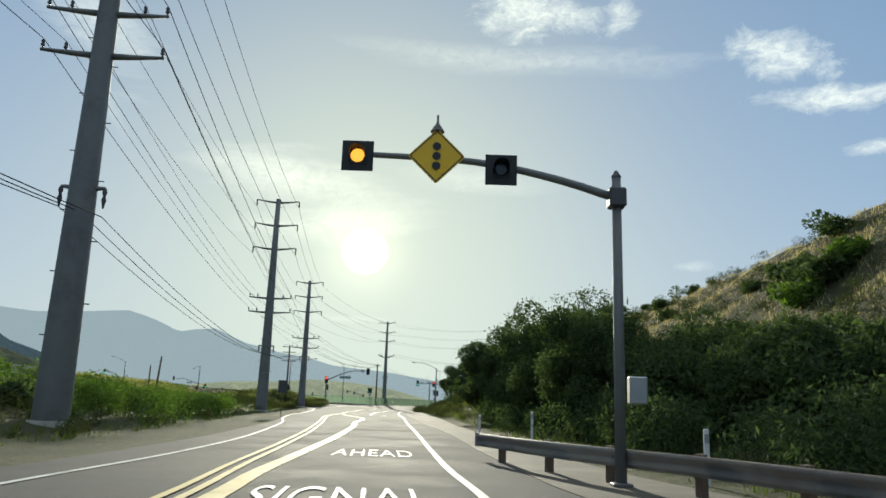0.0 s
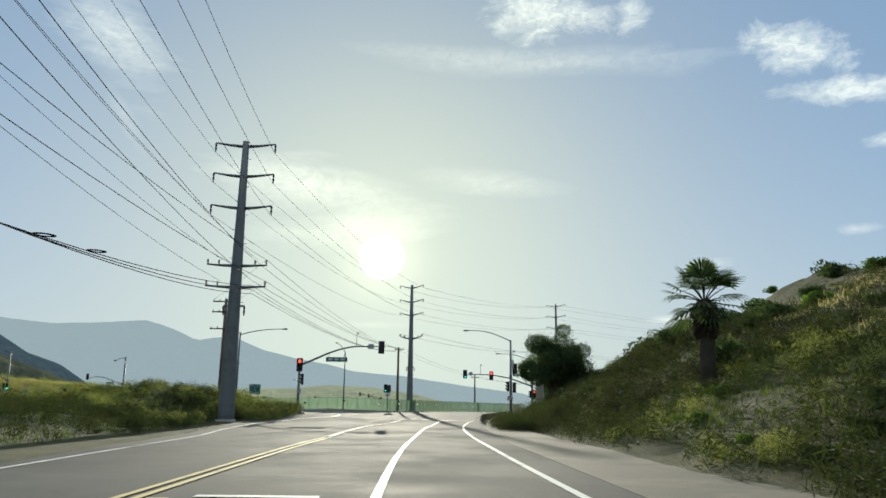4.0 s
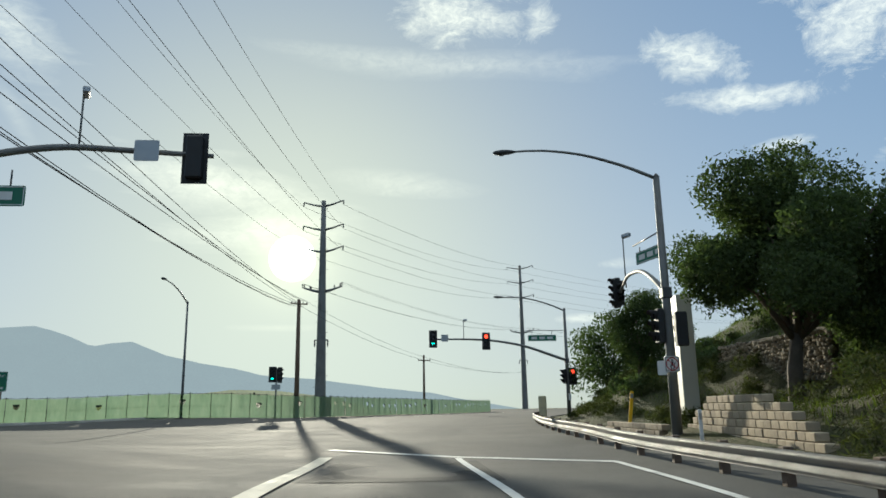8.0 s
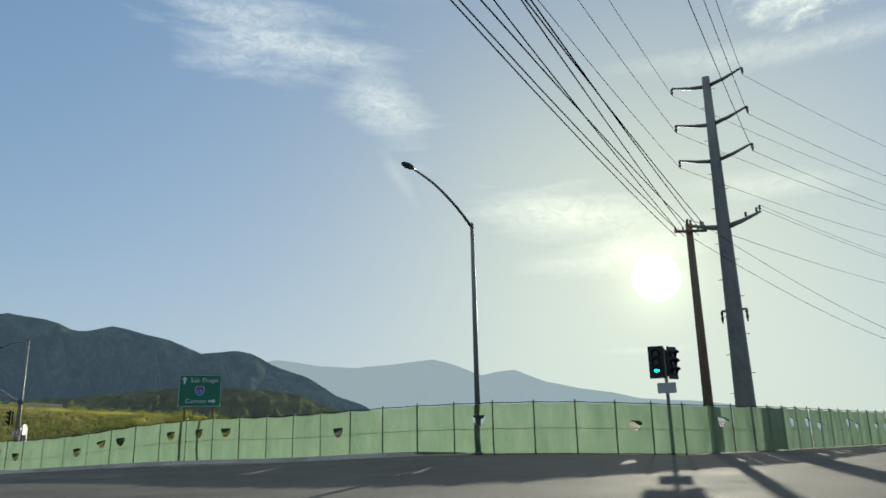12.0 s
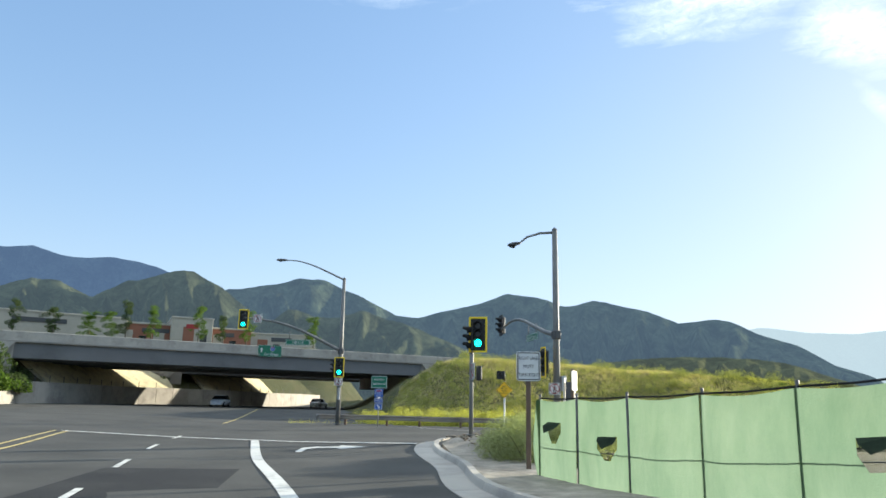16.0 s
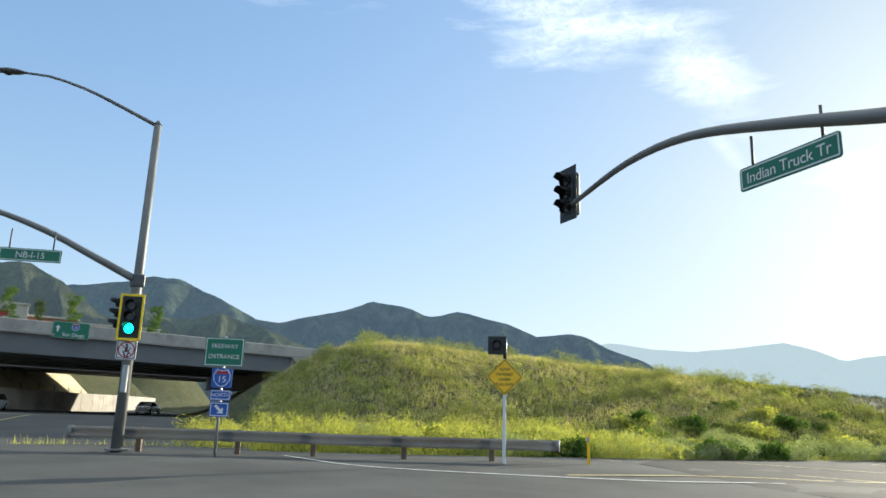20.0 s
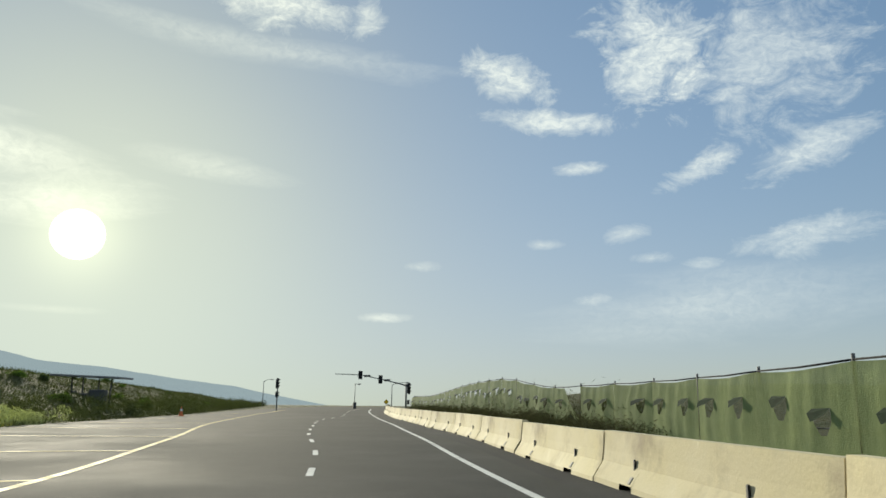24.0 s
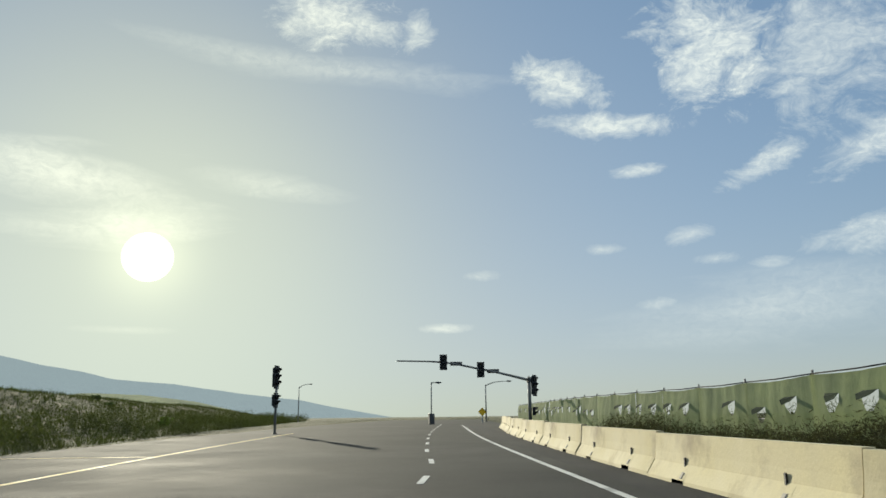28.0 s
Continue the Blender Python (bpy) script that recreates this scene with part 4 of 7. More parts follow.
def steel_pole(x, y, top, arms, yaw, r0=0.6, r1=0.24, label="tall grey tapered steel utility pole with cross arms", tips=None):
    """arms: heights above the ground of pairs of davit arms; returns the pole's base height too."""
    z0 = ground_z(x, y)
    t = thing("utility_pole", label, "utility pole", frame_at(x, y, z0, yaw), group="steel utility poles")
    bm = B()
    hs = [-0.5, 0, top * 0.25, top * 0.5, top * 0.75, top]
    tube(bm, [(0, 0, h) for h in hs], [r0 + (r1 - r0) * max(0, h) / top for h in hs], 12)
    part("shaft", bm, "pole_steel", t)
    bm = B()
    tube(bm, [(0, 0, -0.3), (0, 0, 0.18)], r0 * 1.18, 12)
    part("footing", bm, "concrete", t)
    for k in range(int(top / 1.2)):
        a = 1 if k % 2 else -1
        h = 3 + k * 1.1
        if h < top - 0.5:
            rr = r0 + (r1 - r0) * h / top
            bm = B()
            tube(bm, [(a * rr * 0.9, 0, h), (a * (rr + 0.2), 0, h)], 0.022, 5)
            part("step_bolt", bm, "dark_steel", t)
    ends, pins = [], []
    for level_, (h, half, rise) in enumerate(arms):
        for s in (-1, 1):
            bm = B()
            rr = r0 + (r1 - r0) * h / top
            tube(bm, [(s * rr * 0.6, 0, h), (s * half * 0.5, 0, h + rise * 0.35), (s * half, 0, h + rise)], [0.13, 0.1, 0.06], 6)
            arm = part("cross_arm", bm, "pole_steel", t)
            if level_ in (3, 4):
                for u in (0.97, 0.6) if level_ == 3 or s < 0 else (0.97,):
                    p = Vector((s * half * u, 0, h + rise * (0.35 + 0.65 * (2 * u - 1)) + 0.04))
                    bm = B()
                    tube(bm, [p + Vector((0, 0, 0.07 * k)) for k in range(6)], [0.03, 0.03, 0.09, 0.05, 0.08, 0.05], 7)
                    part("insulator", bm, "dark_steel", arm)
                    (ends if u > 0.9 else pins).append(t.matrix_world @ (p + Vector((0, 0, 0.38))))
                continue
            bm = B()
            down = 0.75 if rise < 0.4 else 0.5
            pts = [(s * half, 0, h + rise - down * k / 5) for k in range(6)]
            tube(bm, pts, [0.05, 0.09, 0.05, 0.09, 0.05, 0.03], 7)
            part("insulator", bm, "dark_steel", arm)
            ends.append(t.matrix_world @ Vector((s * half, 0, h + rise - down)))
    return ends + pins


HIGH = [(21.6, 2.25, 0.25), (19.2, 2.25, 0.25), (16.8, 2.25, 0.25)]
MID = [(11.6, 2.2, 0.1), (10.2, 2.2, 0.1)]
LOW = [(6.8, 0.75, 0.05)]
poles = []
poles.append(steel_pole(-7.6, -27, 22.2, HIGH + MID + LOW, 6))
poles.append(steel_pole(-13.0, 24.7, 23.0, HIGH + [(15.0, 2.2, 0.1), (13.3, 2.2, 0.1)] + [(8.2, 0.75, 0.05)], 6))
poles.append(steel_pole(-18.57, 76.0, 22.6, [(22.2, 2.25, 0.25), (19.6, 2.25, 0.25), (17.0, 2.25, 0.25), (11.7, 2.2, 0.1), (10.2, 2.2, 0.1), (6.7, 0.75, 0.05)], 6))
poles.append(steel_pole(-23.1, 121.0, 20.9, [(20.5, 2.25, 0.25), (18.1, 2.25, 0.25), (15.6, 2.25, 0.25), (11.2, 2.2, 0.1), (9.6, 2.2, 0.1), (8.2, 0.75, 0.05)], 4))
poles.append(steel_pole(-15.83, 199.7, 22.6, [(22.0, 2.2, 0.55), (19.4, 2.2, 0.55), (17.0, 2.2, 0.55), (12.8, 2.2, 0.5), (12.7, 2.0, 0.5), (7.7, 0.7, 0.05)], -14))
poles.append(steel_pole(18.79, 266.6, 28.6, [(27.9, 2.6, 0.55), (25.0, 2.6, 0.55), (22.0, 2.6, 0.55), (15.0, 2.4, 0.4), (14.9, 2.2, 0.4), (9.5, 0.8, 0.05)], -22))
poles.append(steel_pole(90, 300, 26, [(25.5, 2.6, 0.55), (22.6, 2.6, 0.55), (19.8, 2.6, 0.55), (13.0, 2.4, 0.4), (12.9, 2.2, 0.4), (8.5, 0.8, 0.05)], -26))


def wire(pts, sag, r, label):
    """A hanging wire from support to support."""
    bm = B()
    out = []
    for a, b in zip(pts, pts[1:]):
        n = 14
        for k in range(n + (1 if b is pts[-1] else 0)):
            t = k / n
            p = a.lerp(b, t)
            p.z -= 4 * sag * (b - a).length / 50 * t * (1 - t)
            out.append(p)
    tube(bm, out, r, 4, caps=False)
    me = bpy.data.meshes.new("overhead_wire")
    bm.to_mesh(me)
    bm.free()
    me.materials.append(M["wire"])
    return tagged(new("overhead_wire", me), label, "wire", group="overhead wires")


def wood_pole(x, y, top, arms, yaw, label, lean=0.0, r=0.16):
    z0 = ground_z(x, y)
    t = thing("wooden_pole", label, "utility pole", frame_at(x, y, z0, yaw) @ Matrix.Rotation(radians(lean), 4, "Y"), group="wooden poles")
    bm = B()
    tube(bm, [(0, 0, -0.5), (0, 0, top * 0.5), (0, 0, top)], [r * 1.2, r, r * 0.8], 10)
    part("shaft", bm, "wood", t)
    ends = []
    for h, half in arms:
        bm = B()
        box(bm, (0, -r, h), (2 * half, 0.1, 0.12), bevel=0.01)
        arm = part("cross_arm", bm, "wood", t)
        for s in (-1, -0.5, 0.5, 1):
            bm = B()
            tube(bm, [(s * half * 0.92, -r, h + 0.05), (s * half * 0.92, -r, h + 0.12), (s * half * 0.92, -r, h + 0.22)], [0.02, 0.05, 0.03], 6)
            part("insulator", bm, "dark_steel", arm)
            ends.append(t.matrix_world @ Vector((s * half * 0.92, -r, h + 0.22)))
    return ends


stub = wood_pole(-17.12, 189.6, 10.4, [(10.0, 0.75)], 20, "brown wooden pole with one short cross arm beside the steel pole", r=0.2)
six = wood_pole(-3.99, 219.6, 7.6, [(6.9, 0.85)], 15, "short brown wooden pole with one cross arm by the fence")
back = wood_pole(-29.1, 137.2, 10.2, [(9.9, 1.2), (8.9, 1.2), (7.3, 1.3)], 5, "brown wooden pole with three cross arms and hanging drop wires")
wood_pole(-46, 118, 6.2, [], 0, "bare leaning wooden pole in the field", lean=4)
wood_pole(-60, 150, 7.0, [], 0, "bare wooden pole in the field")
for k in (0, 3):
    wire([stub[k], six[k], poles[5][11] - Vector((0, 0, 1.5))], 0.8, 0.015, "thin dark overhead wire between the wooden poles")
wood_pole(43, 284, 7.2, [(6.6, 0.9)], 20, "short brown wooden pole far along the street")
for i in range(6):
    wire([p[i] for p in poles], 0.9, 0.016, "thin dark overhead power wire strung between the poles")
right = [poles[3][7], poles[3][7].lerp(poles[3][6], 0.22), poles[3][9], poles[3][9].lerp(poles[3][8], 0.22)]
for i in range(6, 10):
    wire([p[i] for p in poles[:3]] + [right[i - 6]] + [stub[(1, 0, 2, 3)[i - 6]]], 0.7, 0.019, "dark overhead wire strung along the first road")
    wire([p[i] for p in poles[4:]], 0.9, 0.012, "thin dark overhead power wire strung between the poles")
for i in (12, 13, 14):
    wire([p[i] for p in poles[:3]] + [poles[3][i] + Vector((0.2, 0, 0))], 0.7, 0.013, "thin dark overhead wire on the inner pins")
# wires that drop from the steel pole to the wooden pole behind it
for a, b in ((9, 3), (7, 0)):
    wire([poles[3][a], back[b]], 0.3, 0.012, "thin dark drop wire to the wooden pole")
for i in range(3):
    wire([p[10].lerp(p[11], 0.5 * i) - Vector((0, 0, 0.15 * i)) for p in poles[:3]] + [right[3] - Vector((0, 0, 0.35 + 0.3 * i)), stub[i] - Vector((0, 0, 0.45))], 0.9, 0.019, "dark overhead cable strung low between the poles")


def cable_loop(k):
    """A flat loop of slack cable tied to the lowest strand."""
    a, b = poles[2][10], poles[3][9] - Vector((0, 0, 0.35))
    p = a.lerp(b, k)
    p.z -= 4 * 0.9 * (b - a).length / 50 * k * (1 - k) + 0.02
    d = (b - a).normalized()
    side = Vector((d.y, -d.x, 0)).normalized()
    t = thing("cable_loop", "dark loop of slack cable tied to the overhead strand", "cable loop", Matrix.Translation(p), group="cable loops")
    for name, r in (("outer_turn", 0.3), ("inner_turn", 0.24)):
        bm = B()
        pts = [d * (r * 1.5 * math.cos(2 * math.pi * i / 20)) + side * (r * math.sin(2 * math.pi * i / 20)) for i in range(21)]
        tube(bm, pts, 0.022, 5, caps=False)
        part(name, bm, "wire", t)


for k in (0.1, 0.17, 0.34, 0.42):
    cable_loop(k)
# ---- lettering ----
def words(body, size, m, material, parent, spacing=1.0, name="lettering", label="", bold=0.0):
    """Flat letters centred on the pose m, in its x-y plane."""
    c = bpy.data.curves.new("letters", "FONT")
    c.body, c.size, c.align_x, c.align_y, c.space_character = body, size, "CENTER", "CENTER", spacing
    c.offset = bold
    tmp = bpy.data.objects.new("letters", c)
    scene.collection.objects.link(tmp)
    me = bpy.data.meshes.new_from_object(tmp.evaluated_get(bpy.context.evaluated_depsgraph_get()))
    bpy.data.objects.remove(tmp)
    me.transform(m)
    me.materials.clear()
    me.materials.append(M[material])
    ob = new(name, me)
    ob.parent = parent
    return tagged(ob, label)


FACE = Matrix.Rotation(math.pi / 2, 4, "X")  # turns the x-y plane to face -y


def at_face(x, y, z):
    return Matrix.Translation((x, y, z)) @ FACE


def yawed(x, y, z, yaw):
    return Matrix.Translation((x, y, z)) @ Matrix.Rotation(radians(yaw), 4, "Z")


def plate(parent, name, w, h, material, m, label="", corner=0.04, border=None, depth=0.02):
    """A sign plate facing -y of the pose m, with rounded corners, and a border of another colour on it."""
    def rounded(bm, w, h, c, y0, y1):
        pts = []
        for cx, cz, a0 in ((w / 2 - c, h / 2 - c, 0), (-w / 2 + c, h / 2 - c, 90), (-w / 2 + c, -h / 2 + c, 180), (w / 2 - c, -h / 2 + c, 270)):
            for k in range(4):
                a = radians(a0 + 30 * k)
                pts.append((cx + c * math.cos(a), cz + c * math.sin(a)))
        f = [bm.verts.new((x, y0, z)) for x, z in pts]
        b = [bm.verts.new((x, y1, z)) for x, z in pts]
        bm.faces.new(f)
        bm.faces.new(list(reversed(b)))
        for i in range(len(f)):
            bm.faces.new((f[i], b[i], b[(i + 1) % len(f)], f[(i + 1) % len(f)]))
    bm = B()
    rounded(bm, w, h, corner, 0.0, depth)
    ob = part(name, bm, material, parent, label)
    ob.matrix_local = m
    if border:
        bm = B()
        t = 0.018
        for sx, sz, bx, bz in ((0, h / 2 - 0.03, w - 0.06, t), (0, -h / 2 + 0.03, w - 0.06, t), (w / 2 - 0.03, 0, t, h - 0.06), (-w / 2 + 0.03, 0, t, h - 0.06)):
            box(bm, (sx, -0.003, sz), (bx, 0.006, bz))
        part("border", bm, border, ob)
    return ob


def ring(bm, r0, r1, z, y=-0.004, n=28):
    inner = [bm.verts.new((r0 * math.cos(2 * math.pi * k / n), y, z + r0 * math.sin(2 * math.pi * k / n))) for k in range(n)]
    outer = [bm.verts.new((r1 * math.cos(2 * math.pi * k / n), y, z + r1 * math.sin(2 * math.pi * k / n))) for k in range(n)]
    for k in range(n):
        bm.faces.new((inner[k], outer[k], outer[(k + 1) % n], inner[(k + 1) % n]))


def prohibition(parent, s, m, label):
    """A white square plate with a red ring and slash over plain dark bars."""
    p = plate(parent, "prohibition_sign", s, s, "sign_white", m, label, border="sign_black")
    bm = B()
    for x, z, w, h, a in ((0, 0.25, 0.12, 0.12, 0), (0, 0.02, 0.14, 0.3, 8), (-0.09, -0.22, 0.07, 0.28, -20), (0.1, -0.22, 0.07, 0.28, 22), (0.15, 0.02, 0.05, 0.22, 35)):
        box(bm, (x * s, -0.004, z * s), (w * s, 0.004, h * s), Matrix.Rotation(radians(a), 4, "Y"))
    part("symbol", bm, "sign_black", p)
    bm = B()
    ring(bm, 0.36 * s, 0.42 * s, 0, -0.009)
    box(bm, (0, -0.009, 0), (0.05 * s, 0.002, 0.76 * s), Matrix.Rotation(radians(-45), 4, "Y"))
    part("red_ring", bm, "sign_red", p)
    return p


def signal_head(parent, x, y, z, yaw, lit=None, colour="lens_green", border=None, lenses=3, size=0.33, plate_on=True):
    """A traffic signal head that faces -y turned by yaw; lit: which lens shines, from the top."""
    n, s = lenses, size
    bm = B()
    box(bm, (0, 0.1, 0), (s + 0.04, 0.2, n * s + 0.04), bevel=0.03)
    head = part("signal_head", bm, "signal_black", parent, "black traffic signal head" + (" with a lit lens" if lit is not None else ""))
    head.matrix_local = yawed(x, y, z, yaw)
    if plate_on:
        bm = B()
        box(bm, (0, 0.02, 0), (s + 0.26, 0.012, n * s + 0.26), bevel=0.004)
        part("backplate", bm, "signal_black", head)
        if border:
            bm = B()
            w, h, t = s + 0.26, n * s + 0.26, 0.06
            for sx, sz, bx, bz in ((0, h / 2, w + t, t), (0, -h / 2, w + t, t), (w / 2, 0, t, h), (-w / 2, 0, t, h)):
                box(bm, (sx, 0.015, sz), (bx, 0.02, bz), bevel=0.005)
            part("border", bm, border, head, "yellow border")
    for k in range(n):
        zc = ((n - 1) / 2 - k) * s
        bm = B()
        r = s * 0.43
        bmesh.ops.create_cone(bm, cap_ends=True, segments=16, radius1=r, radius2=r * 0.8, depth=0.04, matrix=Matrix.Translation((0, -0.015, zc)) @ Matrix.Rotation(math.pi / 2, 4, "X"))
        part("lens", bm, colour if lit == k else "lens_dark", head)
        bm = B()
        pts0, pts1 = [], []
        for i in range(13):
            a = radians(-40 + 260 * i / 12)
            px, pz = (r + 0.015) * math.cos(a), zc + (r + 0.015) * math.sin(a)
            reach = 0.24 if 0.2 < i / 12 < 0.8 else 0.1
            pts0.append(bm.verts.new((px, 0, pz)))
            pts1.append(bm.verts.new((px, -reach, pz)))
        for i in range(12):
            bm.faces.new((pts0[i], pts0[i + 1], pts1[i + 1], pts1[i]))
        bmesh.ops.solidify(bm, geom=bm.faces[:], thickness=0.008)
        part("visor", bm, "signal_black", head)
    return head


def green_arrow(head, size):
    """A lit arrow to the left on the lowest lens of a head."""
    bm = B()
    k = size * 0.36
    bm.faces.new([bm.verts.new((x * k, -0.045, -size + z * k)) for x, z in ((-0.9, 0), (-0.1, 0.75), (-0.1, 0.22), (0.9, 0.22), (0.9, -0.22), (-0.1, -0.22), (-0.1, -0.75))])
    return part("green_arrow", bm, "lens_green", head, "lit green arrow")


def luminaire(parent, pts, yaw, label="grey cobra-head street lamp"):
    """A lamp arm through pts with a cobra head at its end."""
    bm = B()
    line = arc([tuple(p) for p in pts], 0.35)
    n = len(line)
    tube(bm, line, [0.06 - 0.025 * i / (n - 1) for i in range(n)], 8)
    arm = part("lamp_arm", bm, "pole_steel", parent)
    e = Vector(pts[-1])
    d = (Vector(pts[-1]) - Vector(pts[-2])).normalized()
    d.z *= 0.4
    bm = B()
    q = [e - d * 0.05, e + d * 0.15, e + d * 0.4, e + d * 0.62, e + d * 0.7]
    tube(bm, q, [0.05, 0.12, 0.15, 0.11, 0.03], 10)
    for v in bm.verts:
        v.co.z = e.z + (v.co.z - e.z) * 0.6
    part("lamp_head", bm, "dark_steel", arm, label)
    bm = B()
    c = e + d * 0.42
    bmesh.ops.create_uvsphere(bm, u_segments=12, v_segments=6, radius=0.12, matrix=Matrix.Translation((c.x, c.y, c.z - 0.06)) @ Matrix.Diagonal((1, 1, 0.45, 1)))
    part("lamp_glass", bm, "lens_dark", arm)
    return arm


def standard(name, x, y, z, label, height, r0=0.14, r1=0.09, group="signal standards", category="signal pole", sink=0.0):
    """A tapered round pole on a footing with base plate, bolts and cap."""
    t = thing(name, label, category, Matrix.Translation((x, y, z)), group=group)
    bm = B()
    tube(bm, [(0, 0, -0.4 - sink), (0, 0, height * 0.5), (0, 0, height)], [r0, (r0 + r1) / 2, r1], 12)
    part("pole", bm, "pole_steel", t)
    bm = B()
    box(bm, (0, 0, 0.04 - sink), (r0 * 3.2, r0 * 3.2, 0.05), bevel=0.01)
    part("base_plate", bm, "pole_steel", t)
    bm = B()
    bmesh.ops.create_cone(bm, cap_ends=True, segments=12, radius1=r1 * 1.15, radius2=r1 * 0.3, depth=0.12, matrix=Matrix.Translation((0, 0, height + 0.05)))
    part("cap", bm, "dark_steel", t)
    return t


def mast(parent, pts, r0=0.11, r1=0.055):
    bm = B()
    line = arc([tuple(p) for p in pts], 0.3)
    n = len(line)
    tube(bm, line, [r0 + (r1 - r0) * i / (n - 1) for i in range(n)], 10)
    arm = part("mast_arm", bm, "pole_steel", parent)
    bm = B()
    p = Vector(pts[0])
    box(bm, p, (0.3, 0.3, 0.35), bevel=0.03)
    part("clamp", bm, "dark_steel", arm)
    return arm


def hung_sign(parent, c, w, h, yaw, body, hang=0.35):
    """A green name plate hung below an arm."""
    p = plate(parent, "name_plate", w, h, "sign_green", yawed(*c, yaw), "green street sign plate with white edge", border="sign_white")
    if body:
        words(body, h * 0.68, at_face(0, -0.008, -0.01), "sign_white", p, 0.95)
    else:
        bm = B()
        for k in range(3):
            box(bm, (-w * 0.28 + k * w * 0.28, -0.006, 0), (w * 0.2, 0.004, h * 0.4))
        part("lettering", bm, "sign_white", p)
    for s in (-0.35, 0.35):
        part("hanger", tube(B(), [(s * w, 0.01, h / 2), (s * w, 0.01, h / 2 + hang)], 0.02, 6), "dark_steel", p)
    return p


def arm_camera(parent, c, up):
    """A detector camera on a thin riser."""
    bm = B()
    tube(bm, [c, (c[0], c[1], c[2] + up)], 0.025, 6)
    riser = part("camera_riser", bm, "pole_steel", parent)
    bm = B()
    box(bm, (c[0] + 0.1, c[1] - 0.1, c[2] + up), (0.16, 0.42, 0.16), Matrix.Rotation(radians(20), 4, "Z"), bevel=0.03)
    part("camera_housing", bm, "galvanised", riser)


# ---- flashing warning mast by the first road ----
t = standard("warning_mast", 2.95, 12.3, level(2.95, 12.3), "grey steel mast with two amber flashers and a yellow diamond sign", 5.27, 0.1, 0.08, group="", category="warning mast")
mast(t, [(0, 0, 4.87), (-1.0, 0.0, 5.17), (-2.2, 0, 5.42), (-3.2, 0, 5.5), (-4.6, 0, 5.54)], 0.075, 0.05)
d = plate(t, "diamond_sign", 0.72, 0.72, "sign_yellow", Matrix.Translation((-3.2, -0.08, 5.52)) @ Matrix.Rotation(radians(45), 4, "Y"), "yellow diamond warning sign", border="sign_black")
bm = B()
for k in range(3):
    bmesh.ops.create_cone(bm, cap_ends=True, segments=14, radius1=0.075, radius2=0.075, depth=0.006, matrix=Matrix.Rotation(radians(-45), 4, "Y") @ Matrix.Translation((0, -0.01, 0.18 - 0.18 * k)) @ Matrix.Rotation(math.pi / 2, 4, "X"))
part("symbol", bm, "sign_black", d)
for x, on in ((-4.6, 0), (-2.05, None)):
    h_ = signal_head(t, x, -0.1, 5.48 if on == 0 else 5.3, 0, on, "lens_amber", lenses=1, size=0.3)
bm = B()
bmesh.ops.create_cone(bm, cap_ends=True, segments=10, radius1=0.13, radius2=0.01, depth=0.2, matrix=Matrix.Translation((-3.2, 0, 6.1)))
tube(bm, [(-3.2, 0, 6.0), (-3.2, 0, 6.32)], 0.02, 6)
part("finial", bm, "dark_steel", t)
bm = B()
box(bm, (0.28, -0.06, 1.55), (0.3, 0.2, 0.45), bevel=0.02)
part("cabinet_box", bm, "galvanised", t, "grey control box")

# ---- left corner of the junction ----
zL = 0.45
t = standard("signal_pole", -22.05, 138.8, zL, "grey signal pole with a curved mast arm and a red light", 4.9)
mast(t, [(0, 0, 4.3), (1.4, 0.35, 4.95), (3.0, 0.8, 5.7), (4.7, 1.25, 6.2), (6.2, 1.65, 6.3), (8.0, 2.1, 6.35)])
signal_head(t, 7.6, 2.0, 6.25, 180, None)
plate(t, "sign_panel", 0.55, 0.5, "galvanised", yawed(6.6, 1.62, 6.3, 0), "grey back of a small sign")
hung_sign(t, (3.4, 0.8, 4.95), 2.1, 0.45, 0, "")
arm_camera(t, (5.2, 1.4, 6.2), 1.35)
signal_head(t, 0.05, -0.25, 4.35, 0, 0, "lens_red")
signal_head(t, 0.25, 0.0, 3.0, -80, None)
bm = B()
box(bm, (-0.3, -0.05, 2.9), (0.6, 0.35, 0.03), Matrix.Rotation(radians(25), 4, "Y"), bevel=0.005)
part("solar_panel", bm, "signal_black", t, "small tilted solar panel")
plate(t, "notice_plate", 0.3, 0.5, "galvanised", yawed(0.12, -0.16, 1.9, 0))
t = standard("street_lamp", -31.0, 148.4, level(-31, 148.4), "grey street lamp with a curved arm", 8.6, 0.13, 0.08, group="street lamps", category="street lamp")
luminaire(t, [(0, 0, 8.45), (1.2, 0, 8.8), (3.0, -0.2, 9.05), (4.7, -0.4, 9.1)], 0)
signal_head(t, -0.2, -0.1, 3.2, -60, None)

# ---- right corner of the junction ----
t = standard("signal_pole", -1.42, 145.3, -0.12, "dark signal pole with a street lamp, mast arm and street sign", 8.0, 0.16, 0.1)
luminaire(t, [(0, 0, 7.95), (-1.0, 0.24, 8.45), (-2.2, 0.55, 8.9), (-3.4, 0.82, 9.12), (-4.3, 1.05, 9.15)], 0)
mast(t, [(0, 0, 4.3), (0.05, 0.9, 4.85), (0.2, 2.4, 5.42), (0.42, 4.2, 5.62), (0.7, 5.6, 5.55), (0.85, 6.5, 5.35)], 0.085, 0.05)
signal_head(t, 1.0, 7.6, 5.5, -75, None, lenses=4, size=0.3, plate_on=False)
signal_head(t, 0.85, 6.6, 5.35, 20, None, lenses=3, size=0.25)
arm_camera(t, (0.6, 5.1, 5.3), 2.0)
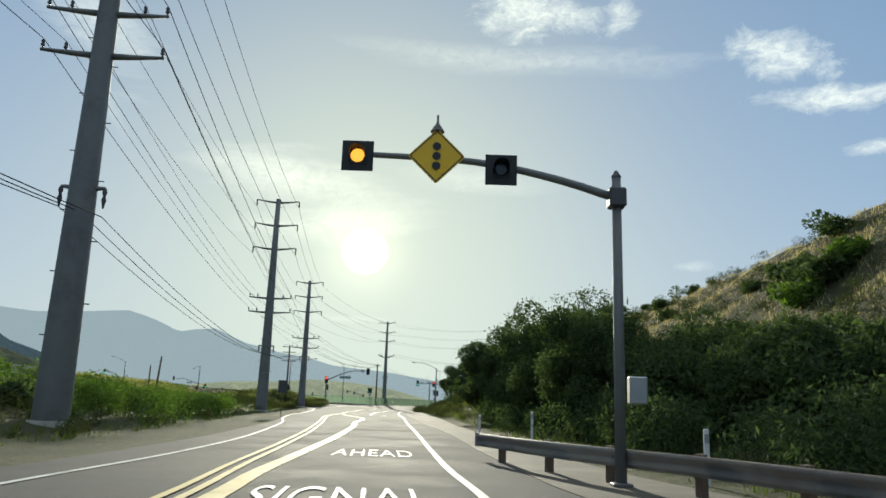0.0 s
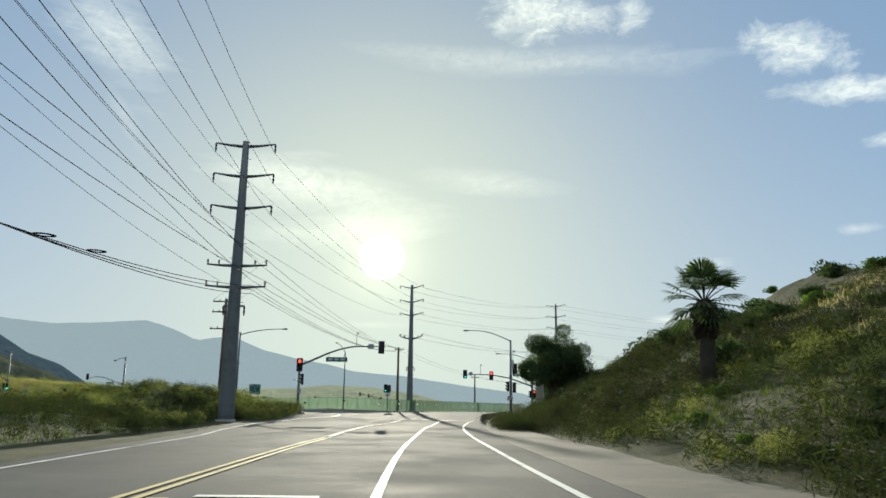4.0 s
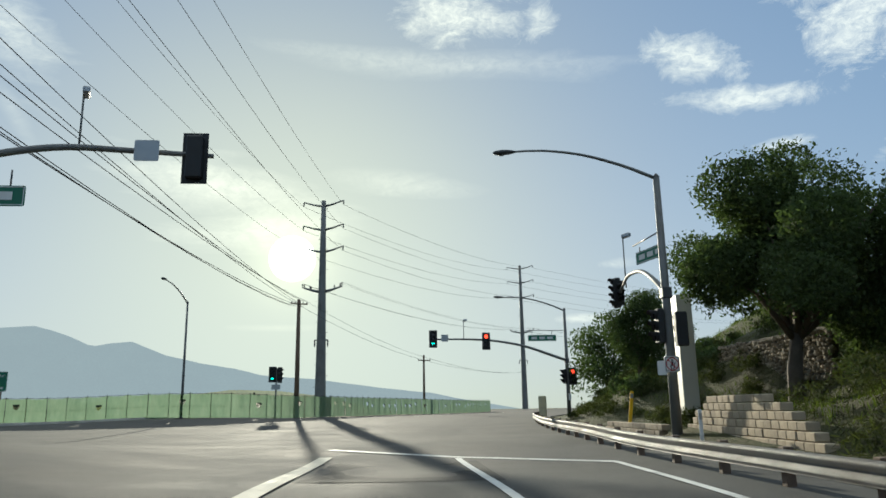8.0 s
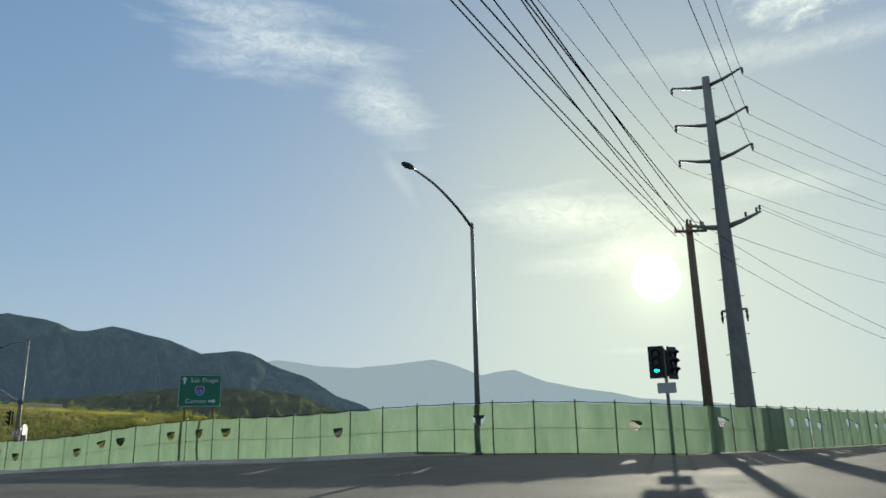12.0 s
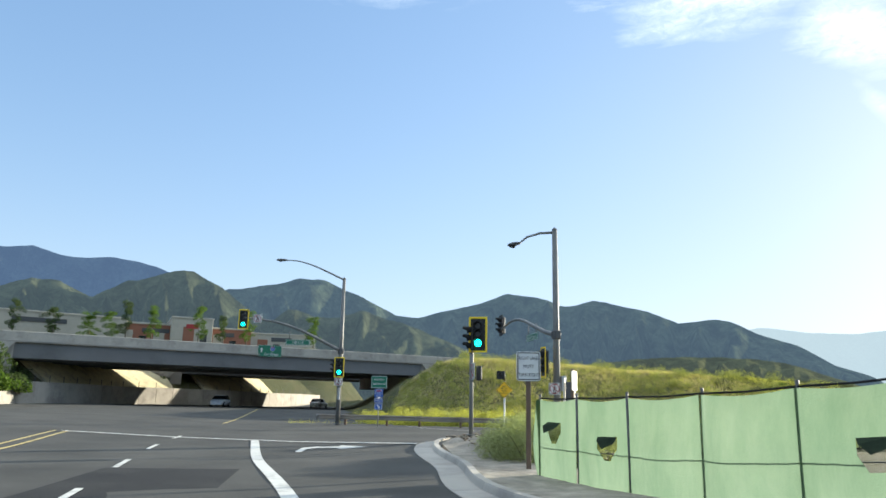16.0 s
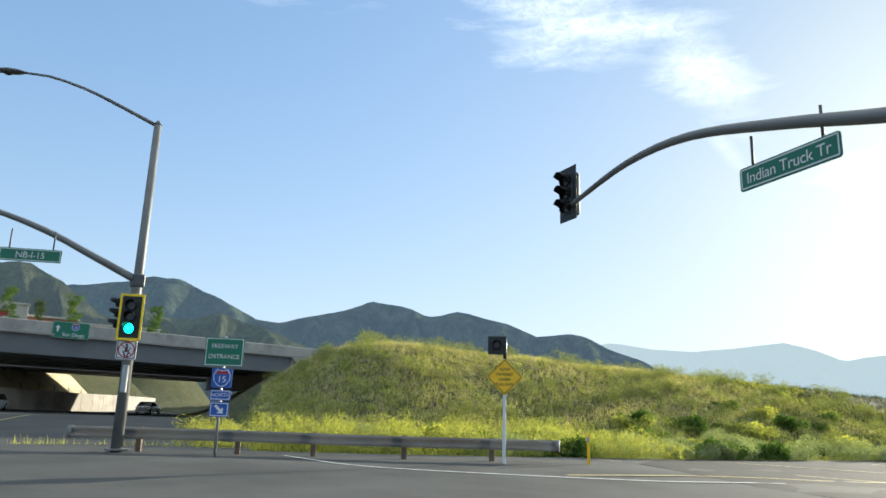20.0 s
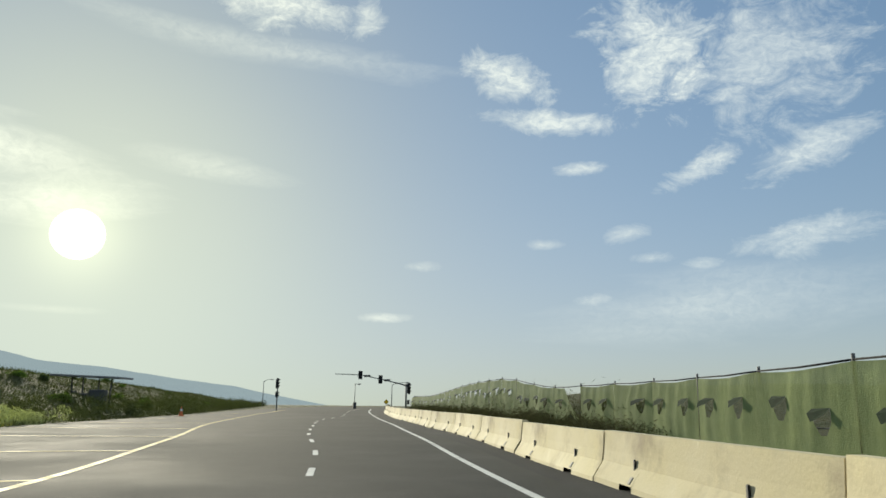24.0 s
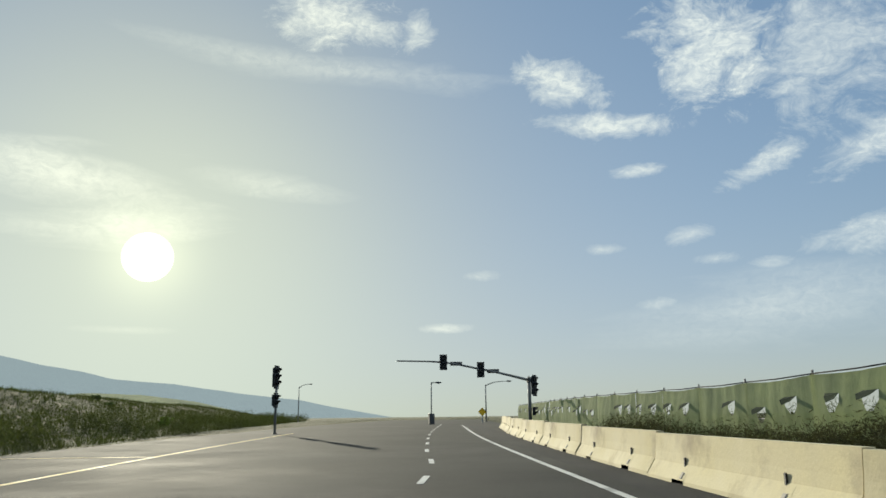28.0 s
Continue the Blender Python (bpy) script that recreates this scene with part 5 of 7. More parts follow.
p = hung_sign(t, (0.2, 1.5, 5.84), 1.8, 0.42, -80, "", hang=0.15)
bm = B()
tube(bm, [(0, 0, 6.25), (-0.1, 2.2, 6.25)], 0.025, 6)
part("bracket", bm, "dark_steel", t)
signal_head(t, -0.35, 0.05, 3.3, -90, None, plate_on=False)
signal_head(t, 0.35, 0.0, 3.2, 180, None, plate_on=False)
prohibition(t, 0.46, yawed(-0.05, -0.17, 2.15, 0), "white prohibition plate with a red ring")
plate(t, "notice_plate", 0.3, 0.42, "sign_white", yawed(-0.3, 0.0, 2.05, -50))
t = standard("signal_pole", 3.66, 176.5, 0.0, "dark signal pole with red lights on a long mast arm", 7.85, 0.16, 0.1)
luminaire(t, [(0, 0, 7.75), (-1.2, 0, 8.25), (-2.8, -0.1, 8.65), (-4.6, -0.2, 8.75)], 0)
mast(t, [(0, 0, 4.1), (-1.4, 0, 4.6), (-3.2, 0.05, 5.2), (-5.4, 0.15, 5.6), (-7.4, 0.25, 5.72), (-10.0, 0.4, 5.75)])
signal_head(t, -5.9, -0.05, 5.55, 0, 0, "lens_red")
hd = signal_head(t, -9.75, 0.1, 5.75, 0, None)
green_arrow(hd, 0.33)
plate(t, "sign_panel", 0.5, 0.5, "galvanised", yawed(-8.9, 0.2, 5.82, 0))
arm_camera(t, (-7.5, 0.25, 5.7), 1.4)
hung_sign(t, (-1.75, 0, 5.75), 2.1, 0.45, 0, "", hang=0.3)
bm = B()
tube(bm, [(0, 0, 6.3), (-3.0, 0, 6.3)], 0.025, 6)
part("bracket", bm, "dark_steel", t)
signal_head(t, 0.35, -0.15, 2.95, 0, 0, "lens_red", plate_on=True)
signal_head(t, -0.3, -0.05, 2.95, -80, None, plate_on=False)
plate(t, "notice_plate", 0.2, 0.5, "sign_white", yawed(0.05, -0.17, 1.5, 0))

# ---- beyond the cross street ----
t = standard("street_lamp", -24.4, 180.0, 0.74, "grey street lamp with a curved arm behind the street edge", 8.25, 0.11, 0.07, group="street lamps", category="street lamp", sink=0.3)
luminaire(t, [(0, 0, 8.15), (-0.15, -1.1, 8.65), (-0.35, -2.6, 9.1), (-0.55, -4.0, 9.28)], 0)
t = standard("signal_pole", -18.2, 184.3, level(-18.2, 184.3), "slim signal post with a green arrow beside the fence", 3.9, 0.07, 0.06)
hd = signal_head(t, -0.3, -0.1, 3.45, 0, None)
green_arrow(hd, 0.33)
signal_head(t, 0.3, 0.0, 3.4, 60, None)
plate(t, "notice_plate", 0.7, 0.4, "galvanised", yawed(0, -0.1, 2.45, 0))

# ---- guide sign beside the fence ----
gz = float(level(-38.3, 181.1))
t = thing("guide_sign", "green guide sign on two posts with white words and arrows", "road sign", yawed(-38.3, 181.1, gz, 40))
p = plate(t, "sign_panel", 1.85, 1.45, "sign_green", yawed(0, 0, 3.33 - gz, 0), "dark green guide sign panel", 0.08, "sign_white")
words("San Diego", 0.27, at_face(0.18, -0.008, 0.46), "sign_white", p, 1.1)
words("Corona", 0.27, at_face(-0.15, -0.008, -0.47), "sign_white", p, 1.1)


def arrow(parent, m, s, material="sign_white"):
    bm = B()
    vs = [bm.verts.new((x * s, -0.008, z * s)) for x, z in ((-0.12, -0.5), (0.12, -0.5), (0.12, 0.1), (0.38, 0.1), (0, 0.5), (-0.38, 0.1), (-0.12, 0.1))]
    bm.faces.new(vs)
    ob = part("arrow", bm, material, parent)
    ob.matrix_local = m
    return ob


def shield(parent, m, s):
    """A blue route shield with a red crown and its number."""
    def outline(k, y):
        return [(x * s * k, y, z * s * k) for x, z in ((-0.3, 0.5), (0, 0.42), (0.3, 0.5), (0.48, 0.2), (0.45, -0.15), (0.25, -0.4), (0, -0.52), (-0.25, -0.4), (-0.45, -0.15), (-0.48, 0.2))]
    bm = B()
    bm.faces.new([bm.verts.new(p) for p in outline(1.0, -0.008)])
    ob = part("route_shield", bm, "sign_white", parent)
    ob.matrix_local = m
    bm = B()
    bm.faces.new([bm.verts.new(p) for p in outline(0.9, -0.011)])
    part("shield_face", bm, "sign_blue", ob)
    bm = B()
    box(bm, (0, -0.0135, 0.3 * s), (0.6 * s, 0.002, 0.16 * s))
    part("shield_crown", bm, "sign_red", ob)
    words("15", 0.5 * s, at_face(0, -0.016, -0.08 * s), "sign_white", ob)
    return ob


arrow(p, Matrix.Translation((-0.68, 0, 0.46)), 0.32)
arrow(p, Matrix.Translation((0.55, 0, -0.47)) @ Matrix.Rotation(radians(90), 4, "Y"), 0.32)
shield(p, Matrix.Identity(4), 0.42)
for s in (-0.6, 0.6):
    bm = B()
    box(bm, (s, 0.06, 1.2), (0.1, 0.1, 2.9), bevel=0.008)
    part("post", bm, "wood", t)

# ---- second junction: kerb corner ----
fz = 65
t = standard("signal_pole", -59.8, 184.68, level(-59.8, 184.68) + 0.24, "slim grey post with two yellow-edged signal heads", 3.26, 0.07, 0.06)
signal_head(t, 0.2, 0.1, 3.14, fz - 14, 2, "lens_green", border="signal_yellow", size=0.27)
signal_head(t, -0.02, -0.04, 3.03, fz - 85, None, size=0.25)
prohibition(t, 0.5, yawed(0.1, -0.06, 1.98, -16), "white prohibition plate with a red ring")
bm = B()
box(bm, (0.1, 0.22, 1.93), (0.16, 0.3, 0.45), Matrix.Rotation(radians(fz), 4, "Z"), bevel=0.03)
part("push_box", bm, "signal_black", t)
t = standard("signal_pole", -63.5, 191.1, level(-63.5, 191.1), "grey signal pole with a bowed mast arm and green street sign", 8.65, 0.15, 0.11)
luminaire(t, [(0, 0, 8.55), (-0.35, -0.5, 8.52), (-0.7, -0.95, 8.35), (-0.88, -1.15, 8.12)], 0)
mast(t, [(0, 0, 4.25), (-1.2, 0.35, 4.5), (-2.6, 0.75, 4.93), (-4.2, 1.25, 5.36), (-5.6, 1.7, 5.42), (-7.3, 2.35, 5.2)], 0.1, 0.045)
signal_head(t, -7.45, 2.4, 5.45, fz - 80, None, size=0.27)
hung_sign(t, (-2.62, 0.75, 4.4), 1.55, 0.32, -19, "Indian Truck Tr", hang=0.4)
signal_head(t, -0.1, -0.62, 3.12, fz - 85, None, border="signal_yellow", size=0.3)
prohibition(t, 0.46, yawed(0.1, -0.2, 2.08, fz - 10), "white prohibition plate with a red ring")
bm = B()
box(bm, (0.1, 0.25, 2.3), (0.15, 0.25, 0.6), bevel=0.02)
part("junction_box", bm, "galvanised", t)
rz = float(level(-52.8, 181.9))
t = thing("lane_sign", "white sign with black words on a wooden post", "road sign", yawed(-52.82, 181.68, rz, 58))
p = plate(t, "sign_panel", 0.51, 0.62, "sign_white", yawed(0, -0.06, 2.02 - rz, 0), "white regulatory sign panel", 0.05, "sign_black")
for k, w in enumerate(("RIGHT LANE", "MUST", "TURN RIGHT")):
    words(w, 0.104, at_face(0, -0.008, 0.165 - 0.175 * k) @ Matrix.Diagonal((0.62 if k != 1 else 0.8, 1, 1, 1)), "sign_black", p, 1.14, bold=0.0)
bm = B()
box(bm, (0, 0.02, (2.16 - rz) / 2), (0.1, 0.1, 2.08 - rz + 0.3), bevel=0.008)
part("post", bm, "wood", t)

# ---- second junction: island with the guard rail ----
t = standard("signal_pole", -82.3, 189.4, 0.68, "grey signal pole with street lamp, long mast arm and green signs", 8.25, 0.15, 0.1, sink=0.66)
luminaire(t, [(0, 0, 8.2), (-0.53, -0.88, 8.68), (-1.06, -1.76, 9.12), (-1.55, -2.6, 9.38), (-1.9, -3.15, 9.42)], 0)
mast(t, [(0, 0, 3.75), (-0.53, -0.98, 4.3), (-1.15, -2.2, 4.95), (-1.78, -3.55, 5.42), (-2.4, -4.9, 5.62), (-2.7, -5.55, 5.66)])
signal_head(t, -2.62, -5.45, 5.55, fz - 5, 2, "lens_green", border="signal_yellow", size=0.3)
p = prohibition(t, 0.52, yawed(-2.2, -4.7, 5.62, fz - 5), "white no-turn plate with a red ring")
hung_sign(t, (-1.02, -2.44, 4.2), 1.5, 0.34, fz - 5, "NB-I-15", hang=0.5)
signal_head(t, 0.15, -0.12, 2.75, fz - 8, 2, "lens_green", border="signal_yellow", size=0.3)
signal_head(t, -0.25, -0.3, 2.85, fz - 85, None, size=0.28, plate_on=False)
prohibition(t, 0.5, yawed(0.1, -0.1, 1.9, fz - 5), "white prohibition plate with a red ring")
bm = B()
box(bm, (0.14, -0.06, 1.15), (0.14, 0.2, 0.7), Matrix.Rotation(radians(fz), 4, "Z"), bevel=0.02)
part("junction_box", bm, "galvanised", t)
ez = float(level(-80, 191))
t = thing("entrance_sign", "green and blue motorway entrance signs on one steel post", "road sign", yawed(-80.0, 191.0, ez, 58))
bm = B()
tube(bm, [(0, 0.04, -0.3), (0, 0.04, 2.95 - ez)], 0.035, 8)
part("post", bm, "galvanised", t)
p = plate(t, "sign_panel", 0.95, 0.72, "sign_green", yawed(0, 0, 2.55 - ez, 0), "green sign panel", 0.05, "sign_white")
words("FREEWAY", 0.15, at_face(0, -0.008, 0.14), "sign_white", p)
words("ENTRANCE", 0.15, at_face(0, -0.008, -0.12), "sign_white", p)
p = plate(t, "route_plate", 0.5, 0.48, "sign_blue", yawed(0, 0, 1.9 - ez, 0), "blue plate with a route shield", 0.04)
shield(p, Matrix.Identity(4), 0.44)
p = plate(t, "direction_plate", 0.5, 0.26, "sign_blue", yawed(0, 0, 1.48 - ez, 0), "blue plate", 0.03, "sign_white")
words("NORTH", 0.13, at_face(0, -0.008, 0), "sign_white", p)
p = plate(t, "arrow_plate", 0.46, 0.36, "sign_blue", yawed(0, 0, 1.13 - ez, 0), "blue plate with a white arrow", 0.03, "sign_white")
arrow(p, Matrix.Rotation(radians(135), 4, "Y"), 0.28)
mz = float(level(-76.7, 197.75))
t = thing("ramp_meter_sign", "yellow diamond sign and flasher box on a white post", "road sign", yawed(-76.7, 197.75, mz, 42))
bm = B()
box(bm, (0, 0.05, 1.2), (0.09, 0.09, 3.2), bevel=0.008)
part("post", bm, "sign_white", t)
d = plate(t, "diamond_sign", 0.72, 0.72, "sign_yellow", Matrix.Translation((0, -0.02, 2.25 - mz)) @ Matrix.Rotation(radians(45), 4, "Y"), "yellow diamond sign panel", border="sign_black")
for k, w in enumerate(("RAMP", "METERED", "WHEN", "FLASHING")):
    words(w, 0.11, Matrix.Rotation(radians(-45), 4, "Y") @ at_face(0, -0.008, 0.2 - 0.135 * k), "sign_black", d)
signal_head(t, -0.22, -0.02, 3.12 - mz, 0, None, lenses=1, size=0.25)
bm = B()
tube(bm, [(0, 0.05, 2.75 - mz), (0, 0.05, 3.3 - mz)], 0.05, 8)
part("bracket", bm, "signal_black", t)


# ---- guard rails ----
def guard_rail(name, points, label, h=0.68, step=1.9, post="wood"):
    """A corrugated beam on posts."""
    line = arc(points, 0.6)
    nn = normals(line)
    prof = [(0.0, -0.15), (0.05, -0.11), (0.05, -0.07), (0.0, -0.02), (0.0, 0.02), (0.05, 0.07), (0.05, 0.11), (0.0, 0.15)]
    t = thing(name, label, "guard rail")
    bm = B()
    rows = []
    for p, n_ in zip(line, nn):
        z = float(level(p.x, p.y)) + h - 0.15
        rows.append([bm.verts.new((p.x - n_.x * (o + 0.02), p.y - n_.y * (o + 0.02), z + dz)) for o, dz in prof])
    for a, b in zip(rows, rows[1:]):
        for k in range(len(prof) - 1):
            bm.faces.new((a[k], b[k], b[k + 1], a[k + 1])).smooth = True
    bmesh.ops.solidify(bm, geom=bm.faces[:], thickness=0.006)
    part("beam", bm, "rail_steel", t)
    acc = 0.0
    for i in range(len(line) - 1):
        acc += (line[i + 1] - line[i]).length
        if acc >= step:
            acc = 0.0
            p, n_ = line[i], nn[i]
            z = float(level(p.x, p.y))
            bm = B()
            box(bm, (p.x + n_.x * 0.14, p.y + n_.y * 0.14, z + h / 2 - 0.1), (0.14, 0.14, h + 0.24), Matrix.Rotation(math.atan2(n_.y, n_.x), 4, "Z"), bevel=0.01)
            part("post", bm, post, t)
    for e in (line[0], line[-1]):
        z = float(level(e.x, e.y)) + h - 0.15
        part("end_shoe", tube(B(), [(e.x, e.y, z - 0.16), (e.x, e.y, z + 0.16)], 0.08, 8), "rail_steel", t)
    return t


guard_rail("guard_rail", [(6.6, 4.0), (4.9, 8.0), (3.7, 11.0), (2.2, 14.2), (0.9, 18.2)], "grey corrugated guard rail at the road edge", h=0.6)
guard_rail("guard_rail", [(-4.85, 130.6), (-4.8, 134.5), (-4.65, 138), (-4.3, 143.5), (-3.6, 150), (-2.8, 156), (-2.1, 161), (-1.0, 167), (0.4, 172.5)], "grey corrugated guard rail round the bend", h=0.5)
guard_rail("guard_rail", [(-76.4, 199.6), (-78.2, 197.0), (-80.2, 193.9), (-82.2, 190.6), (-83.6, 188.6)], "grey corrugated guard rail on the island", h=0.62)
bm = B()
box(bm, (1.2, 174.2, 0.75), (0.5, 2.6, 1.6), Matrix.Rotation(radians(-14), 4, "Z"), bevel=0.05)
tagged(part("barrier_end", bm, "rail_concrete"), "pale concrete barrier end beside the guard rail", "barrier")


# ---- concrete barrier along the slip road ----
def barrier_mesh(length):
    half = [(0.0, 0.81), (0.075, 0.81), (0.1, 0.5), (0.125, 0.33), (0.29, 0.08), (0.3, 0.0)]
    prof = [(-x, z) for x, z in reversed(half)][:-1] + half[0:]
    bm = B()
    L = length / 2 - 0.02
    cuts = [-L, -1.9, -1.88, -1.4, -1.38, 1.38, 1.4, 1.88, 1.9, L]
    rows = []
    for y in cuts:
        up = 0.09 if 1.38 < abs(y) < 1.9 and abs(abs(y) - 1.64) < 0.25 else 0.0
        rows.append([bm.verts.new((x, y, max(z, up))) for x, z in prof])
    for a, b in zip(rows, rows[1:]):
        for k in range(len(prof) - 1):
            bm.faces.new((a[k], a[k + 1], b[k + 1], b[k]))
    for r in (rows[0], rows[-1]):
        bm.faces.new(r)
    bmesh.ops.recalc_face_normals(bm, faces=bm.faces)
    return bm


KRAIL = [(-63.9, 199.6), (-62.9, 204.1), (-61.0, 209.9), (-59.3, 215.7), (-57.15, 223.9), (-55.6, 229.8), (-54.1, 235.7), (-52.9, 242.0), (-51.4, 248.4), (-49.85, 255.5), (-48.1, 263.5), (-45.9, 272.5), (-43.6, 281.5), (-40.9, 291), (-36.6, 304)]
krail = along(KRAIL, 18)
proto = None
for i in range(17):
    a, b = krail[i], krail[i + 1]
    mid = (a + b) / 2
    m = Matrix.Translation((mid.x, mid.y, float(level(mid.x, mid.y)) - 0.01)) @ Matrix.Rotation(math.atan2(b.y - a.y, b.x - a.x) - math.pi / 2 + radians(random.uniform(-0.4, 0.4)), 4, "Z")
    if proto is None:
        proto = thing("concrete_barrier", "cream concrete barrier segment with worn chipped foot", "barrier", m, group="slip road barriers")
        part("body", barrier_mesh((b - a).length), "rail_concrete", proto)
        for y in (-1.64, 1.64):
            # slot is a raised black block, for the shade in the recess
            bm = B()
            box(bm, (-0.135, y, 0.36), (0.03, 0.06, 0.17), bevel=0.01)
            part("lifting_slot", bm, "signal_black", proto)
            bm = B()
            box(bm, (-0.24, y - 0.1, 0.16), (0.03, 0.1, 0.12), Matrix.Rotation(radians(34), 4, "Y"), bevel=0.01)
            part("chipped_patch", bm, "concrete", proto)
    else:
        copy_thing(proto, m)


# ---- screened fences ----
def screened_fence(name, points, label, h, post_step, seedv, tears, lean=0.12, drop=0.0, cloth="netting", fallen=None):
    """A chain-link fence: posts, rails, and green netting that bellies between them, torn in places."""
    rnd = random.Random(seedv)
    line = along(points, int(sum((Vector(b) - Vector(a)).length for a, b in zip(points, points[1:])) / post_step) + 1)
    nn = normals(line)
    t = thing(name, label, "fence")
    n_all = len(line) - 1
    zs = [float(height(p.x, p.y)) - drop * min(1.0, max(0.0, (i - n_all + 10) / 5)) for i, p in enumerate(line)]
    for i, (p, n_) in enumerate(zip(line, nn)):
        bm = B()
        tilt = rnd.uniform(-0.04, 0.04)
        tube(bm, [(p.x, p.y, zs[i] - 0.2), (p.x + n_.x * tilt, p.y + n_.y * tilt, zs[i] + h + 0.08)], 0.024, 8)
        part("post", bm, "dark_steel", t)
    for i in range(len(line) - 1):
        a, b, n_ = line[i], line[i + 1], nn[i]
        bm = B()
        tube(bm, [(a.x, a.y, zs[i] + h), ((a.x + b.x) / 2, (a.y + b.y) / 2, (zs[i] + zs[i + 1]) / 2 + h - 0.02), (b.x, b.y, zs[i + 1] + h)], 0.016, 6)
        part("top_rail", bm, "wire", t)
        cols, rows, bm = round(post_step * 6.7), 9, B()
        belly, ph = rnd.uniform(0.02, lean), rnd.uniform(0, 6)
        grid = []
        for r in range(rows + 1):
            v = r / rows
            row = []
            for c in range(cols + 1):
                u = c / cols
                off = belly * math.sin(math.pi * u) * math.sin(math.pi * v) + 0.02 * math.sin(9 * u + ph) + 0.014 * math.sin(31 * u + ph * 3 + 2 * v) + 0.012 * math.sin(14 * v + ph * 2) * math.sin(math.pi * u)
                sagz = -0.05 * math.sin(math.pi * u) * v
                if fallen and (Vector((*fallen, 0)) - (a + b) / 2).length < 1.55:
                    sagz -= 1.2 * max(0.0, 1 - u / 0.6) ** 0.8 * v
                p = a.lerp(b, u)
                row.append(bm.verts.new((p.x - n_.x * (off + 0.04), p.y - n_.y * (off + 0.04), zs[i] + (zs[i + 1] - zs[i]) * u + 0.04 + (h - 0.06) * v + sagz)))
            grid.append(row)
        flaps = []
        for c0 in (3, 12) if cols > 15 else (2,):
            if rnd.random() < (0.9 if cols > 15 else 0.55):
                flaps.append((c0 + rnd.randint(0, 2), rnd.choice((4, 5, 5))))
        hole = {(r0 + dr, c0 + dc) for c0, r0 in flaps for dr in (0, 1) for dc in (0, 1, 2)}
        for r in range(rows):
            for c in range(cols):
                if (r, c) not in hole:
                    bm.faces.new((grid[r][c], grid[r][c + 1], grid[r + 1][c + 1], grid[r + 1][c])).smooth = True
        for c0, r0 in flaps:  # round off the lower corners
            bm.faces.new((grid[r0][c0], grid[r0][c0 + 1], grid[r0 + 1][c0]))
            bm.faces.new((grid[r0][c0 + 2], grid[r0][c0 + 3], grid[r0 + 1][c0 + 3]))
        tips = [[grid[r0 + 2][c0].co.copy(), grid[r0 + 2][c0 + 3].co.copy(), grid[r0 + 1][c0].co.copy(), grid[r0][c0 + 1].co.copy()] for c0, r0 in flaps]
        net = part("netting", bm, cloth, t, "green see-through netting")
        for ta, tb, tc, td in tips:
            bm = B()
            out = Vector((-n_.x, -n_.y, 0)) * rnd.uniform(0.14, 0.3)
            mid = (ta + tb) / 2
            q = [ta, tb, mid.lerp(tb, 0.6) + out * 0.7 - Vector((0, 0, 0.07)), mid.lerp(td, 0.45) + out - Vector((0, 0, 0.02)), tc.lerp(ta, 0.4) + out * 0.6]
            bm.faces.new([bm.verts.new(p_) for p_ in q])
            bmesh.ops.triangulate(bm, faces=bm.faces[:])
            part("torn_flap", bm, "netting_fold_shaded", net, "dark folded flap of netting")
    for k, frac in enumerate((0.5,)):
        for i in range(len(line) - 1):
            a, b = line[i], line[i + 1]
            bm = B()
            tube(bm, [(a.x, a.y, zs[i] + h * frac), (b.x, b.y, zs[i + 1] + h * frac)], 0.01, 5)
            part("mid_rail", bm, "dark_steel", t)
    return t


def fence_end():
    """Loose end of the netting that bellies out past the last post."""
    bm = B()
    e, z0 = Vector((-51.7, 181.15, 0)), float(height(-51.7, 181.15)) - 0.3
    d = Vector((-0.97, 0.24, 0))
    grid = []
    for r in range(9):
        v = r / 8
        out = 0.42 * math.sin(math.pi * min(1, v * 0.9 + 0.12)) - 0.25 * (1 - v) ** 2
        grid.append([bm.verts.new(e + d * (out * c / 4) + Vector((0.03, -0.05 - 0.1 * math.sin(math.pi * c / 4) * v, z0 + 0.05 + 1.72 * v))) for c in range(5)])
    for a, b in zip(grid, grid[1:]):
        for c in range(4):
            bm.faces.new((a[c], a[c + 1], b[c + 1], b[c])).smooth = True
    tagged(part("loose_netting", bm, "netting"), "loose end of green fence netting bellied by wind", "netting")


screened_fence("screened_fence", [(8.0, 241.5), (-0.5, 221), (-9.0, 203), (-13.0, 193), (-15.6, 187.0), (-18.6, 182.6), (-22.6, 180.2), (-28.8, 179.9), (-35, 180.6), (-43.5, 180.6), (-48.5, 180.6), (-51.7, 181.15)], "green screened chain-link fence along the street edge", 1.8, 1.45, 4, 2, drop=0.3)
fence_end()
screened_fence("screened_fence", [(-61.6, 199.6), (-60.0, 205.2), (-57.6, 213.5), (-54.0, 223), (-51.2, 234.6), (-48.6, 246), (-46.6, 254.5), (-44.6, 262.5), (-42.4, 271.5), (-40.2, 280.5), (-37.6, 290), (-30.5, 312), (-23, 335)], "torn green screened chain-link fence behind the barrier", 1.8, 3.0, 9, 2, 0.16, cloth="netting_sunlit", fallen=(-52.3, 230.0))
